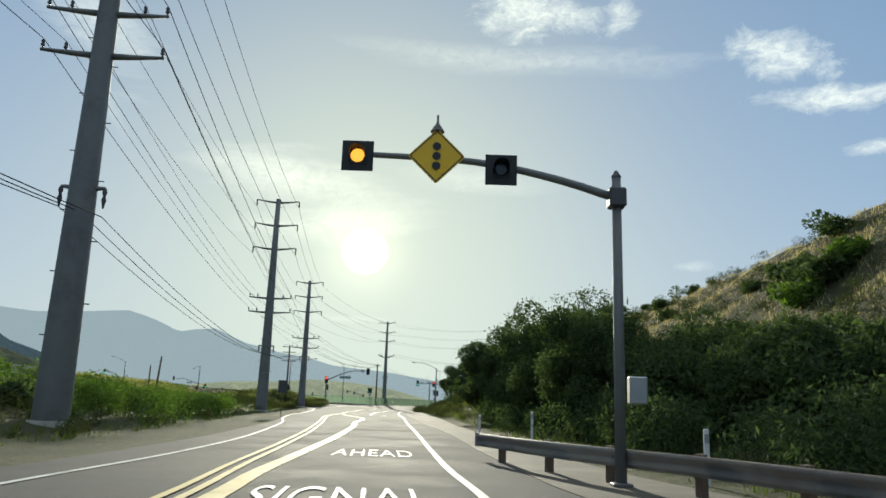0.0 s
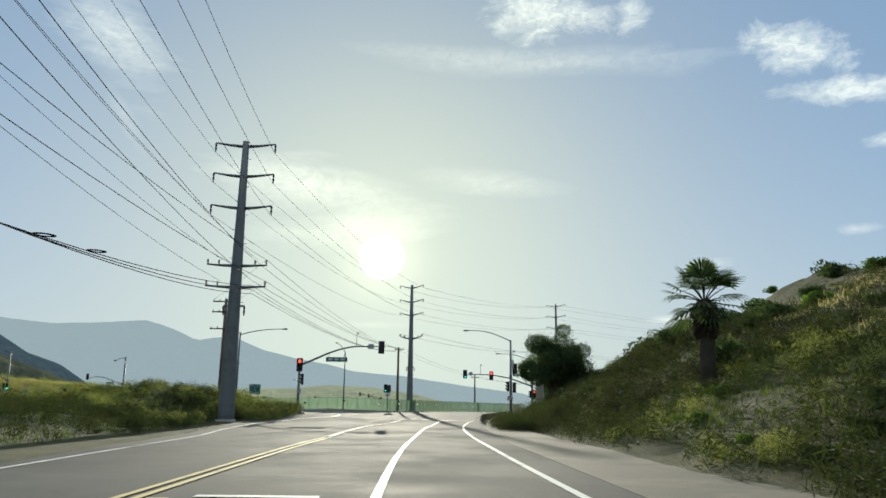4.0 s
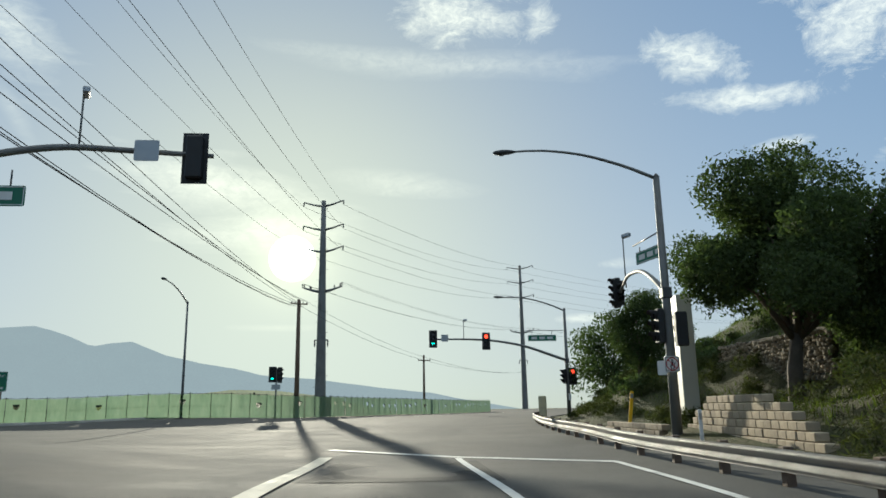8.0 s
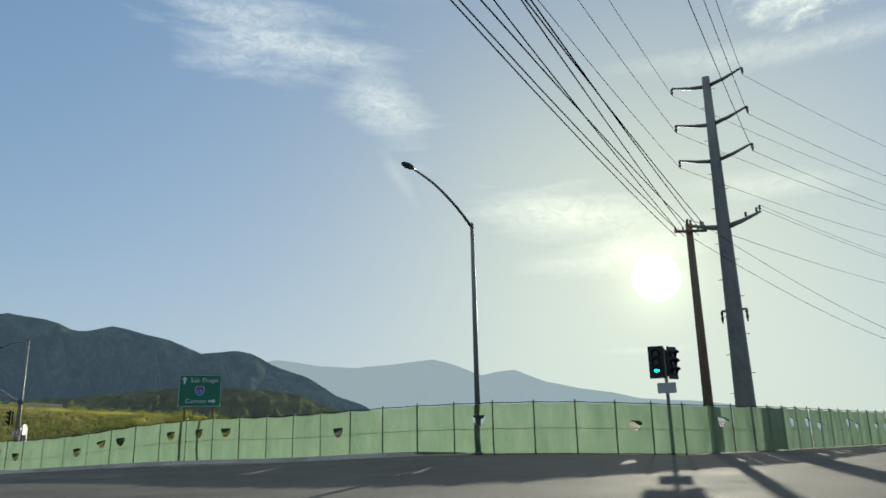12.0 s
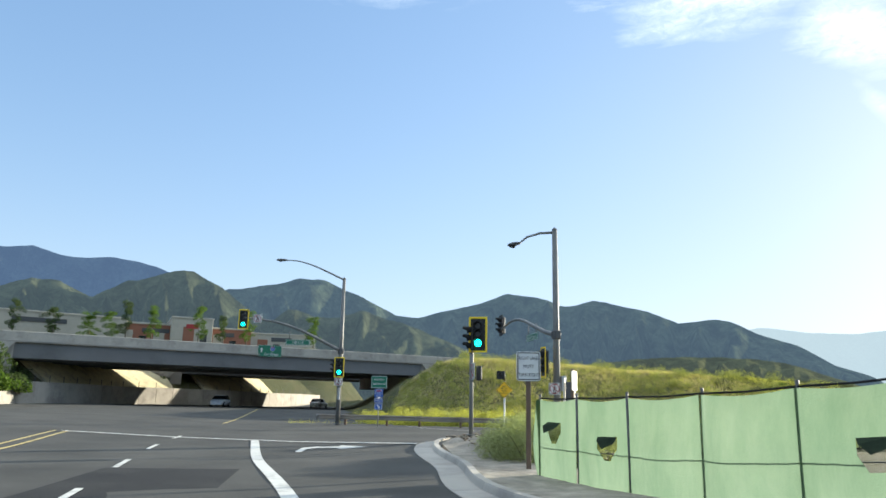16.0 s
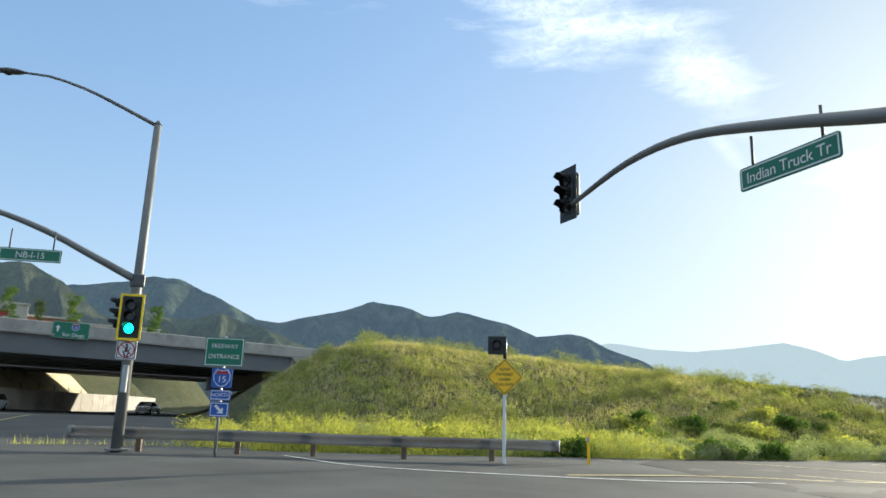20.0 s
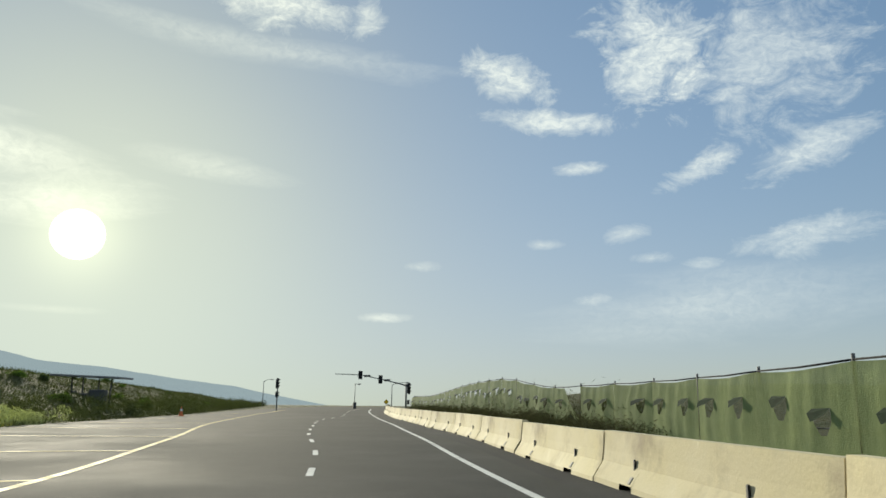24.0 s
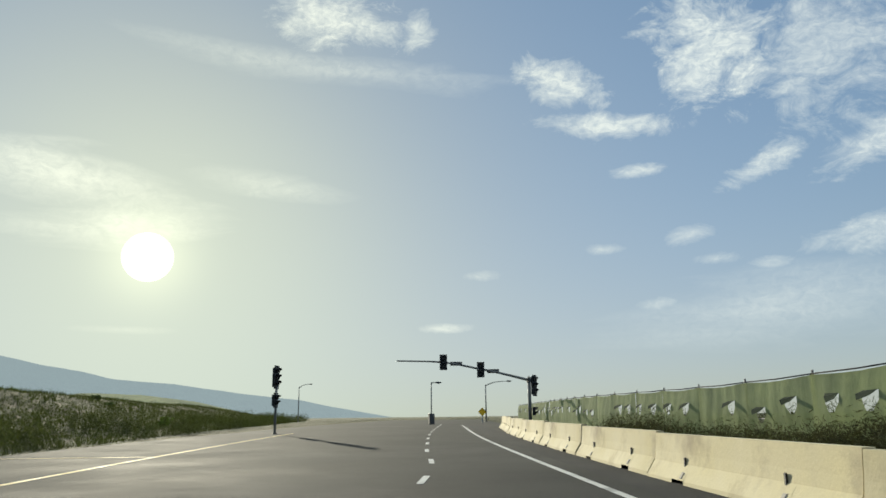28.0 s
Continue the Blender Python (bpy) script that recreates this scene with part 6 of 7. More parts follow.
# ---- plants ----
def leaf_cloud(centres, radii, count, size, rng, thin=0.42, stray=0.0):
    """Small leaves on and in a set of balls; returns vertices and faces of kite-shaped blades."""
    centres, radii = np.array(centres, float), np.array(radii, float)
    pick = rng.choice(len(centres), count, p=radii**2 / (radii**2).sum())
    d = rng.normal(size=(count, 3))
    d /= np.linalg.norm(d, axis=1, keepdims=True)
    r = radii[pick] * (0.55 + 0.5 * rng.random(count) ** 0.5)
    r = np.where(rng.random(count) < stray, radii[pick] * (1.0 + 0.4 * rng.random(count)), r)
    p = centres[pick] + d * r[:, None] * [1, 1, 0.85]
    a = rng.normal(size=(count, 3))
    a /= np.linalg.norm(a, axis=1, keepdims=True)
    b = np.cross(a, rng.normal(size=(count, 3)))
    b /= np.linalg.norm(b, axis=1, keepdims=True)
    s = size * (0.6 + 0.8 * rng.random(count))[:, None]
    v = np.stack([p - a * s, p + b * s * thin, p + a * s, p - b * s * thin], 1).reshape(-1, 3)
    f = np.arange(count * 4).reshape(-1, 4)
    return v, f


def tree(name, label, category, x, y, h, spread, rng, leaves=7000, size=0.16, foliage="foliage_dark", low=0.2, group="", skew=(0, 0), lobe=1.0):
    """A trunk with forked limbs, and a crown of leaf clumps with gaps."""
    z0 = float(height(x, y)) - 0.15
    t = thing(name, label, category, Matrix.Translation((x, y, z0)), group=group)
    bm = B()
    k = 0.03 * h
    fork = h * 0.3
    tube(bm, [(0, 0, -0.3), (0.1 * k, 0, fork * 0.5), (skew[0] * 0.2, skew[1] * 0.2, fork)], [k * 1.3, k, k * 0.8], 8)
    balls, rad = [], []
    n = 7 + int(spread)
    for i in range(n):
        a = 2 * math.pi * (i + rng.random() * 0.7) / n
        lift = low + (1 - low) * ((i * 5 % n) + rng.random()) / n
        reach = spread * (0.45 + 0.5 * rng.random()) * (1.0 - 0.55 * max(0, lift - 0.55))
        if low > 0.3:
            reach *= 0.82
        e = Vector((math.cos(a) * reach + skew[0] * lift, math.sin(a) * reach + skew[1] * lift, h * (0.16 + 0.7 * lift)))
        s = Vector((skew[0] * 0.2, skew[1] * 0.2, fork * (0.8 + 0.2 * rng.random())))
        m = s.lerp(e, 0.5) + Vector((0, 0, 0.08 * h))
        tube(bm, [s, m, e], [k * 0.5, k * 0.3, k * 0.1], 6)
        for _ in range(3):
            o = Vector(rng.normal(size=3)) * spread * 0.2
            balls.append(tuple(e + o))
            rad.append(spread * (0.24 + 0.16 * rng.random()) * lobe)
    for z in ((0.34, 0.5, 0.66) if low < 0.3 else (0.55, 0.68)):
        balls.append((skew[0] * z, skew[1] * z, h * z))
        rad.append(spread * 0.62 * lobe)
    balls.append((skew[0], skew[1], h * 0.82))
    rad.append(spread * 0.42)
    part("trunk", bm, "bark", t)
    v, f = leaf_cloud(balls, rad, leaves, size, rng, stray=0.12)
    crown = raw("crown", v.tolist(), f.tolist(), foliage, t)
    return t


rng = np.random.default_rng(7)
OAK = "dark green oak tree on the roadside bank"
for x, y, h, s in [(3.3, 56.6, 6.3, 2.2), (4.9, 53, 6.4, 2.5), (5.3, 48.2, 6.0, 2.5), (6.3, 43.5, 6.1, 2.5), (7.0, 38.5, 6.2, 2.5), (6.6, 33.6, 5.3, 2.2), (5.8, 29.6, 4.8, 1.8), (9.0, 50, 6.0, 2.6), (9.5, 42, 5.6, 2.6)]:
    tree("oak_tree", OAK, "tree", x, y, h, s, rng, leaves=30000 if y > 35 else 26000, size=0.085 if y > 35 else 0.078, low=0.0, group="oak trees on the bank")
for x, y, h, s in [(8.6, 26, 3.0, 2.2), (9.6, 20, 2.6, 2.2), (11.4, 22, 1.9, 1.8), (10.8, 28, 2.4, 2.0), (7.4, 22.5, 2.6, 1.7), (8.4, 31, 3.4, 2.0), (11.2, 16.5, 1.7, 1.6)]:
    tree("bushy_oak", "low dark bushy oak on the shaded slope", "tree", x, y, h, s, rng, leaves=14000, size=0.095, low=0.0, group="bushy oaks on the slope")
tree("tall_shrub", "tall sparse shrub with thin branches above the bank", "shrub", 6.5, 31.4, 6.9, 1.5, rng, leaves=3600, size=0.07, low=0.25)
for x, y, h, s, lo, sk in [(2.7, 145.8, 7.7, 4.0, 0.3, (1.1, -0.2))]:
    tree("oak_tree", "large dark oak tree above the stone walls", "tree", x, y, h, s, rng, leaves=90000, size=0.075, low=lo, group="oak trees at the junction", skew=sk, lobe=0.74)
tree("oak_tree", "rounded dark oak tree behind the white slab", "tree", 5.0, 165.3, 5.3, 2.1, rng, leaves=32000, size=0.065, low=0.1, skew=(0.5, 0), group="oak trees at the junction")
tree("oak_tree", "rounded dark oak tree beyond the bend", "tree", 7.5, 178, 6.0, 3.2, rng, leaves=7000, size=0.15, low=0.0, group="oak trees at the junction")
for x, y, h in [(-24, 20, 4.5), (-27, 30, 4.0), (-22.5, 12, 3.8), (-38, 60, 4.2), (-60, 90, 4.5), (-75, 120, 4)]:
    tree("bushy_tree", "bright green bushy tree in the field", "tree", x, y, h, 2.2, rng, leaves=4000, size=0.16, foliage="foliage_green", low=0.0, group="bushy trees in the field")


def palm(x, y, h):
    z0 = float(height(x, y)) - 0.1
    t = thing("palm_tree", "fan palm with a shaggy skirt of dead fronds", "tree", Matrix.Translation((x, y, z0)))
    bm = B()
    tube(bm, [(0, 0, -0.3), (0, 0, h * 0.5), (0, 0, h * 0.8)], [0.32, 0.28, 0.25], 10)
    part("trunk", bm, "bark", t)
    r = np.random.default_rng(3)
    for k in range(34):
        a, up = 2 * math.pi * r.random(), radians(-50 + 140 * r.random())
        d = Vector((math.cos(a) * math.cos(up), math.sin(a) * math.cos(up), math.sin(up)))
        s = Vector((0, 0, h * 0.8))
        e = s + d * 0.95
        bm = B()
        tube(bm, [s, s.lerp(e, 0.5) + Vector((0, 0, 0.05)), e], [0.03, 0.02, 0.015], 4)
        side = d.cross(Vector((0, 0, 1))).normalized()
        upv = side.cross(d)
        for i in range(13):
            w = radians(-75 + 150 * i / 12)
            q = (d * math.cos(w) + side * math.sin(w)).normalized()
            L = 0.95 * (0.75 + 0.25 * math.cos(w))
            wd = upv.cross(q) * 0.045
            tip = e + q * L - Vector((0, 0, 0.14))
            mid = e + q * L * 0.6 + upv * 0.02
            bm.faces.new([bm.verts.new(p) for p in (e, mid + wd, tip, mid - wd)])
        part("frond", bm, "foliage_dark", t)
    v, f = leaf_cloud([(0, 0, h * 0.72), (0, 0, h * 0.62), (0, 0, h * 0.52)], [0.42, 0.4, 0.36], 1500, 0.16, r)
    raw("dead_skirt", v.tolist(), f.tolist(), "bark", t)


palm(2.7, 96.2, 6.0 - float(height(2.9, 96.2)))


# shrubs: four of them built, the rest are copies
def shrub_proto(label, foliage, size, count, r, seedv, squash=0.7, thin=0.42):
    g = np.random.default_rng(seedv)
    t = thing("shrub", label, "shrub", Matrix.Translation((0, 0, -50)), group="shrubs")
    n = 9
    balls = [(g.normal() * r * 0.4, g.normal() * r * 0.4, r * (0.25 + 0.5 * g.random()) * squash) for _ in range(n)]
    v, f = leaf_cloud(balls, [r * (0.3 + 0.25 * g.random()) for _ in range(n)], count, size, g, thin, 0.15)
    v[:, 2] = np.maximum(v[:, 2], -0.1)
    raw("leaves", v.tolist(), f.tolist(), foliage, t)
    bm = B()
    for k in range(5):
        a = 2 * math.pi * k / 5
        tube(bm, [(0, 0, -0.2), (math.cos(a) * r * 0.2, math.sin(a) * r * 0.2, r * 0.3), (math.cos(a) * r * 0.45, math.sin(a) * r * 0.45, r * 0.7)], [0.04, 0.025, 0.01], 5)
    part("stems", bm, "bark", t)
    return t


protos = [shrub_proto("dark green chaparral shrub on the slope", "foliage_dark", 0.125, 1050, 1.2, 1), shrub_proto("grey-green sage shrub on the slope", "foliage_green", 0.115, 950, 1.0, 2),
          shrub_proto("yellow flowering weed clump on the bank", "weed_yellow", 0.1, 850, 0.9, 3, 1.0), shrub_proto("low dark shrub among the grass", "foliage_dark", 0.115, 800, 0.8, 4), shrub_proto("feathery green weed clump behind the kerb", "weed_green", 0.06, 14000, 1.15, 6, 1.2, 0.09)]


def scatter(n, place, kinds, g, lo=0.7, hi=1.5):
    made = 0
    while made < n:
        x, y = place(g)
        z = float(height(x, y)) - 0.12
        s = lo + (hi - lo) * g.random()
        k = kinds[int(g.integers(len(kinds)))]
        c = copy_thing(protos[k], Matrix.Translation((x, y, z)) @ Matrix.Rotation(6.28 * g.random(), 4, "Z"))
        c.scale = (s, s, s * (0.8 + 0.4 * g.random()))
        made += 1


def on_hill(lo, hi, y0, y1):
    def place(g):
        y = y0 + (y1 - y0) * g.random()
        return lerp_table(RIGHT_EDGE, y) + lo + (hi - lo) * g.random(), y
    return place


def on_left(lo, hi, y0, y1):
    def place(g):
        y = y0 + (y1 - y0) * g.random()
        return lerp_table(LEFT_EDGE, y) - lo - (hi - lo) * g.random(), y
    return place


def on_bank(lo, hi, y0, y1):
    def place(g):
        while True:
            y, de = y0 + (y1 - y0) * g.random(), lo + (hi - lo) * g.random()
            if y > 191.5 + 0.5 * de or de < 2:
                return lerp_table(RAMP_LEFT, y) - de, y
    return place


g = np.random.default_rng(11)
scatter(26, on_hill(6.0, 26, 34, 52), [0, 0, 1, 3], g, 0.8, 1.7)
scatter(40, on_hill(11.0, 28, 62, 120), [0, 0, 3, 3], g, 0.6, 1.3)
scatter(30, on_hill(6, 30, 90, 150), [0, 1, 3], g, 0.6, 1.2)
scatter(20, on_hill(1.2, 5, 62, 130), [1, 3, 3], g, 0.3, 0.55)
scatter(26, on_hill(1.5, 9, 158, 182), [0, 0, 3], g, 0.5, 1.0)
scatter(12, on_hill(6.5, 11, 136, 148), [0, 0, 3], g, 0.5, 0.9)
scatter(26, on_hill(1.4, 7.5, 120, 136), [3, 3, 0, 3], g, 0.45, 0.8)
scatter(14, on_left(3, 10, -5, 70), [0, 1, 3], g, 0.5, 1.1)
scatter(22, on_bank(1.5, 12, 200, 235), [2, 2, 1], g, 0.5, 1.0)
scatter(26, on_bank(3, 26, 235, 330), [1, 1, 3], g, 0.4, 0.8)
scatter(22, on_bank(0.8, 4, 204, 234), [1, 1, 4], g, 0.6, 0.9)


def brush(name, label, n, place, r, foliage, per, size, g, thin=0.3):
    """Dense growth that nobody could count, as one sheet of leaves."""
    xy = [place(g) for _ in range(n)]
    balls, rad = [], []
    for x, y in xy:
        z, k = float(height(x, y)), r * (0.6 + 0.8 * g.random())
        for _ in range(3):
            balls.append((x + g.normal() * k * 0.5, y + g.normal() * k * 0.5, z + k * (0.2 + 0.5 * g.random())))
            rad.append(k * (0.4 + 0.3 * g.random()))
    v, f = leaf_cloud(balls, rad, n * per, size, g, thin, 0.2)
    tagged(raw(name, v.tolist(), f.tolist(), foliage), label, "brush", kind="stuff")


brush("weeds", "green weeds low on the roadside slope", 620, on_hill(0.2, 14, 58, 144), 0.62, "weed_slope", 210, 0.12, g, 0.1)
brush("brush", "dark dry brush low on the shaded slope by the junction", 330, on_hill(0.6, 12, 98, 139), 0.62, "brush_dry_shaded", 230, 0.11, g, 0.1)
brush("brush", "dark brush at the road edge before the guard rail", 190, on_hill(-1.5, 2.4, 112, 127.5), 0.72, "weed_slope", 420, 0.075, g, 0.1)
brush("weeds", "green weeds on the bank behind the guard rail", 230, on_hill(-0.4, 8, 147, 184), 0.42, "weed_slope", 190, 0.13, g, 0.14)
brush("weeds", "green weeds on the mound at the field corner", 420, on_left(0.3, 13, 100, 142), 0.55, "weed_slope", 230, 0.1, g, 0.1)
brush("weeds", "soft yellow-green weeds on the mound at the field corner", 170, on_left(0.6, 13, 112, 142), 0.55, "weed_tuft", 200, 0.12, g, 0.08)
def corner_growth(g):
    y = 123 + 14 * g.random()
    return -21.3 - 0.12 * max(0, y - 133) - 6 * g.random() ** 1.3, y


brush("bushes", "golden-green bushy growth at the field corner", 150, corner_growth, 0.85, "weed_slope", 420, 0.09, g, 0.12)
brush("weeds", "tall golden weeds among the bushes at the field corner", 110, corner_growth, 0.9, "weed_tuft", 330, 0.1, g, 0.08)
brush("bushes", "bright green bushes along the field edge", 70, on_left(2.0, 9, 16, 75), 0.95, "foliage_green", 420, 0.11, g, 0.3)
brush("weeds", "green weeds along the field edge", 160, on_left(0.6, 7, 5, 130), 0.4, "weed_slope", 160, 0.09, g, 0.15)
brush("weed_tufts", "soft yellow-green weed tufts on the embankment", 420, on_bank(1.5, 30, 193, 246), 0.62, "weed_tuft", 210, 0.13, g, 0.075)
brush("weeds", "bright yellow-green weeds behind the guard rail", 150, on_bank(0.5, 7, 193, 209), 0.75, "weed_yellow", 300, 0.1, g, 0.09)
brush("weeds", "green weed band at the foot of the embankment", 110, on_bank(0.7, 4.2, 198, 250), 0.6, "weed_green", 330, 0.11, g, 0.105)
brush("brush", "dense dark brush under the oaks on the bank", 60, on_hill(2.4, 7.5, 24, 52), 1.0, "foliage_dark", 900, 0.085, g)
brush("weed_tufts", "yellow-green grass tufts on the open slope past the oaks", 120, on_hill(0.5, 9, 62, 98), 0.5, "weed_tuft", 260, 0.1, g, 0.07)
brush("brush", "low dark scrub on the upper slope", 420, on_hill(13, 32, 5, 112), 0.6, "weed_slope", 170, 0.12, g, 0.12)
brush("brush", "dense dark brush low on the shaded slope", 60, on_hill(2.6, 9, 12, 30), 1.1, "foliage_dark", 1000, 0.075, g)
# weeds at the kerb corner and behind the barrier
for x, y, s in [(-56.6, 184.4, 0.86), (-55.6, 183.4, 0.9), (-54.6, 183.0, 0.9), (-54.2, 184.4, 1.0), (-56.2, 185.8, 1.0), (-57.6, 186.6, 0.95), (-55.2, 186.9, 1.0), (-57.0, 188.2, 1.0), (-58.6, 188.6, 0.9), (-58.6, 192, 0.9), (-59.4, 195, 0.8), (-57.6, 185.0, 0.7)]:
    c = copy_thing(protos[4], Matrix.Translation((x, y, float(height(x, y)) - 0.1)) @ Matrix.Rotation(x, 4, "Z"))
    c.scale = (s, s, s)
fence_line = along([(-55.3, 223.0), (-52.4, 234.9), (-49.8, 246.4), (-45.7, 263), (-41.3, 281)], 60)
def by_fence(g):
    p = fence_line[int(g.integers(len(fence_line)))]
    return p.x + 0.25 + g.normal() * 0.15, p.y + g.normal() * 0.5


brush("brush", "dark dry brush between barrier and fence", 360, by_fence, 0.68, "brush_dry_shaded", 620, 0.06, g, 0.1)


def past_fence(g):
    x, y = by_fence(g)
    return x + 1.9 + 0.5 * g.random(), y


brush("brush", "tall green brush behind the torn fence", 150, past_fence, 0.95, "weed_slope", 300, 0.1, g, 0.07)
brush("brush", "wiry dark weed top above the torn fence", 16, lambda g: (-51.7 + 0.3 * g.normal(), 228.3 + 0.5 * g.normal()), 1.25, "weed_slope", 700, 0.08, g, 0.08)
bank_shrubs = [protos[0], protos[1], protos[3]]
for q in (protos[2], protos[4]):
    for o in (*q.children_recursive, q):
        bpy.data.objects.remove(o)


brush("low_brush", "dark olive brush at the foot of the bank", 240, on_bank(0.6, 7, 246, 400), 0.85, "weed_slope", 220, 0.13, g, 0.1)


def grass(name, label, n, place, lo, hi, width, material, g, clump=1):
    """Blades of grass: bent triangles standing on the ground."""
    xy = np.array([place(g) for _ in range(n // clump)])
    xy = np.repeat(xy, clump, 0) + g.normal(size=(n // clump * clump, 2)) * 0.12 * (clump > 1)
    n = len(xy)
    z = height(xy[:, 0], xy[:, 1]) - 0.1
    a = g.random(n) * 2 * math.pi
    hgt = lo + (hi - lo) * g.random(n) ** 1.5
    hgt *= np.repeat(0.45 + 0.9 * g.random(n // clump), clump)
    w = width * (0.6 + 0.8 * g.random(n))
    bend = hgt * (0.15 + 0.35 * g.random(n))
    ca, sa = np.cos(a), np.sin(a)
    b2 = g.random(n) * 2 * math.pi
    p0 = np.stack([xy[:, 0] - ca * w, xy[:, 1] - sa * w, z], 1)
    p1 = np.stack([xy[:, 0] + ca * w, xy[:, 1] + sa * w, z], 1)
    p2 = np.stack([xy[:, 0] + np.cos(b2) * bend + ca * w * 0.15, xy[:, 1] + np.sin(b2) * bend + sa * w * 0.15, z + hgt], 1)
    v = np.stack([p0, p1, p2], 1).reshape(-1, 3)
    f = np.arange(n * 3).reshape(-1, 3)
    tagged(raw(name, v.tolist(), f.tolist(), material), label, "grass", kind="stuff")


g = np.random.default_rng(21)
grass("dry_grass", "dry straw-coloured grass on the slopes", 44000, on_hill(9.0, 34, 45, 112), 0.12, 0.42, 0.018, "blade_straw", g, 4)
grass("dry_grass", "dry straw-coloured grass high on the slope", 22000, on_hill(12.0, 34, 5, 45), 0.12, 0.42, 0.02, "blade_straw", g, 4)
grass("green_grass", "green weeds and grass on the slopes", 60000, on_hill(0.6, 16, 5, 175), 0.1, 0.4, 0.022, "blade_green", g, 4)
grass("field_grass", "green and yellow grass in the roadside field", 70000, on_left(0.4, 34, -5, 140), 0.1, 0.4, 0.022, "blade_green", g, 4)
grass("embankment_straw", "pale dry grass high on the embankment", 110000, on_bank(7.0, 36, 192, 236), 0.1, 0.36, 0.013, "blade_straw", g, 6)
grass("embankment_weeds", "yellow-green weeds on the embankment", 130000, on_bank(0.8, 32, 188, 245), 0.1, 0.34, 0.014, "weed_yellow", g, 6)
grass("embankment_green", "green grass beside the slip road", 130000, on_bank(0.5, 26, 232, 395), 0.1, 0.4, 0.022, "weed_slope", g, 5)
# ---- painted words and arrows ----
def road_words(body, x, y, w, h, yaw):
    ob = words(body, 1.0, Matrix.Identity(4), "paint_white", road, 1.08, "road_lettering", "worn white painted letters")
    xs = [v.co.x for v in ob.data.vertices]
    ys = [v.co.y for v in ob.data.vertices]
    sx, sy = w / (max(xs) - min(xs)), h / (max(ys) - min(ys))
    m = Matrix.Translation((x, y, float(level(x, y)) + 0.014)) @ Matrix.Rotation(radians(yaw), 4, "Z") @ Matrix.Diagonal((sx, sy, 1, 1)) @ Matrix.Translation((-(max(xs) + min(xs)) / 2, -(max(ys) + min(ys)) / 2, 0))
    ob.data.transform(m)
    for v in ob.data.vertices:
        v.co.z = float(level(v.co.x, v.co.y)) + 0.014


road_words("SIGNAL", -1.25, 9.6, 2.35, 2.3, 5)
road_words("AHEAD", -1.7, 18.7, 1.95, 2.3, 5)


def road_arrow(x, y, yaw, pts):
    m = Matrix.Translation((x, y, 0)) @ Matrix.Rotation(radians(yaw), 4, "Z")
    bm = B()
    vs = []
    for px, py in pts:
        q = m @ Vector((px, py, 0))
        vs.append(bm.verts.new((q.x, q.y, float(level(q.x, q.y)) + 0.014)))
    bm.faces.new(vs)
    tagged(part("road_arrow", bm, "paint_white", road), "white painted turn arrow")


RIGHT_TURN = [(-0.9, -1.2), (-0.72, -1.2), (-0.7, -0.1), (-0.45, 0.3), (0.15, 0.35), (0.15, -0.1), (1.0, 0.55), (0.15, 1.2), (0.15, 0.75), (-0.55, 0.72), (-0.9, 0.3)]
road_arrow(-60.8, 180.5, 62, RIGHT_TURN)
road_arrow(-9.2, 79.3, 4, [(-0.8, -0.1), (0.9, -0.12), (0.9, 0.1), (-0.8, 0.14)])
bm = B()
bmesh.ops.create_cone(bm, cap_ends=True, segments=24, radius1=0.35, radius2=0.35, depth=0.012, matrix=Matrix.Translation((-5.6, 70.8, float(level(-5.6, 70.8)) + 0.012)))
tagged(part("manhole_cover", bm, "dark_steel"), "round iron manhole cover in the lane", "manhole cover")

# darker fresh asphalt on the slip road's shoulder, old patches
strip("shoulder_patch", along([(-64.0, 200.5), (-61.2, 212), (-57.6, 226), (-53.3, 246), (-48.9, 265), (-43.3, 288), (-37, 312)], 60), along([(-63.3, 200.5), (-60.1, 212), (-56.4, 226), (-51.9, 246), (-47.5, 265), (-42.0, 288), (-35.6, 312)], 60), 0.008, "asphalt_dark", road, 2)
for a, b, w in [((-2.6, 33), (-3.1, 37.5), 3.0), ((-9.8, 136), (-9.6, 141), 3.3), ((-45, 171), (-56, 175.2), 2.6), ((-30, 160), (-50, 169), 2.6)]:
    A, C = Vector((*a, 0)), Vector((*b, 0))
    n_ = Vector(((C - A).y, -(C - A).x, 0)).normalized() * w / 2
    strip("asphalt_patch", [(A - n_).lerp(C - n_, k / 6) for k in range(7)], [(A + n_).lerp(C + n_, k / 6) for k in range(7)], 0.005, "asphalt_dark", road, 4)


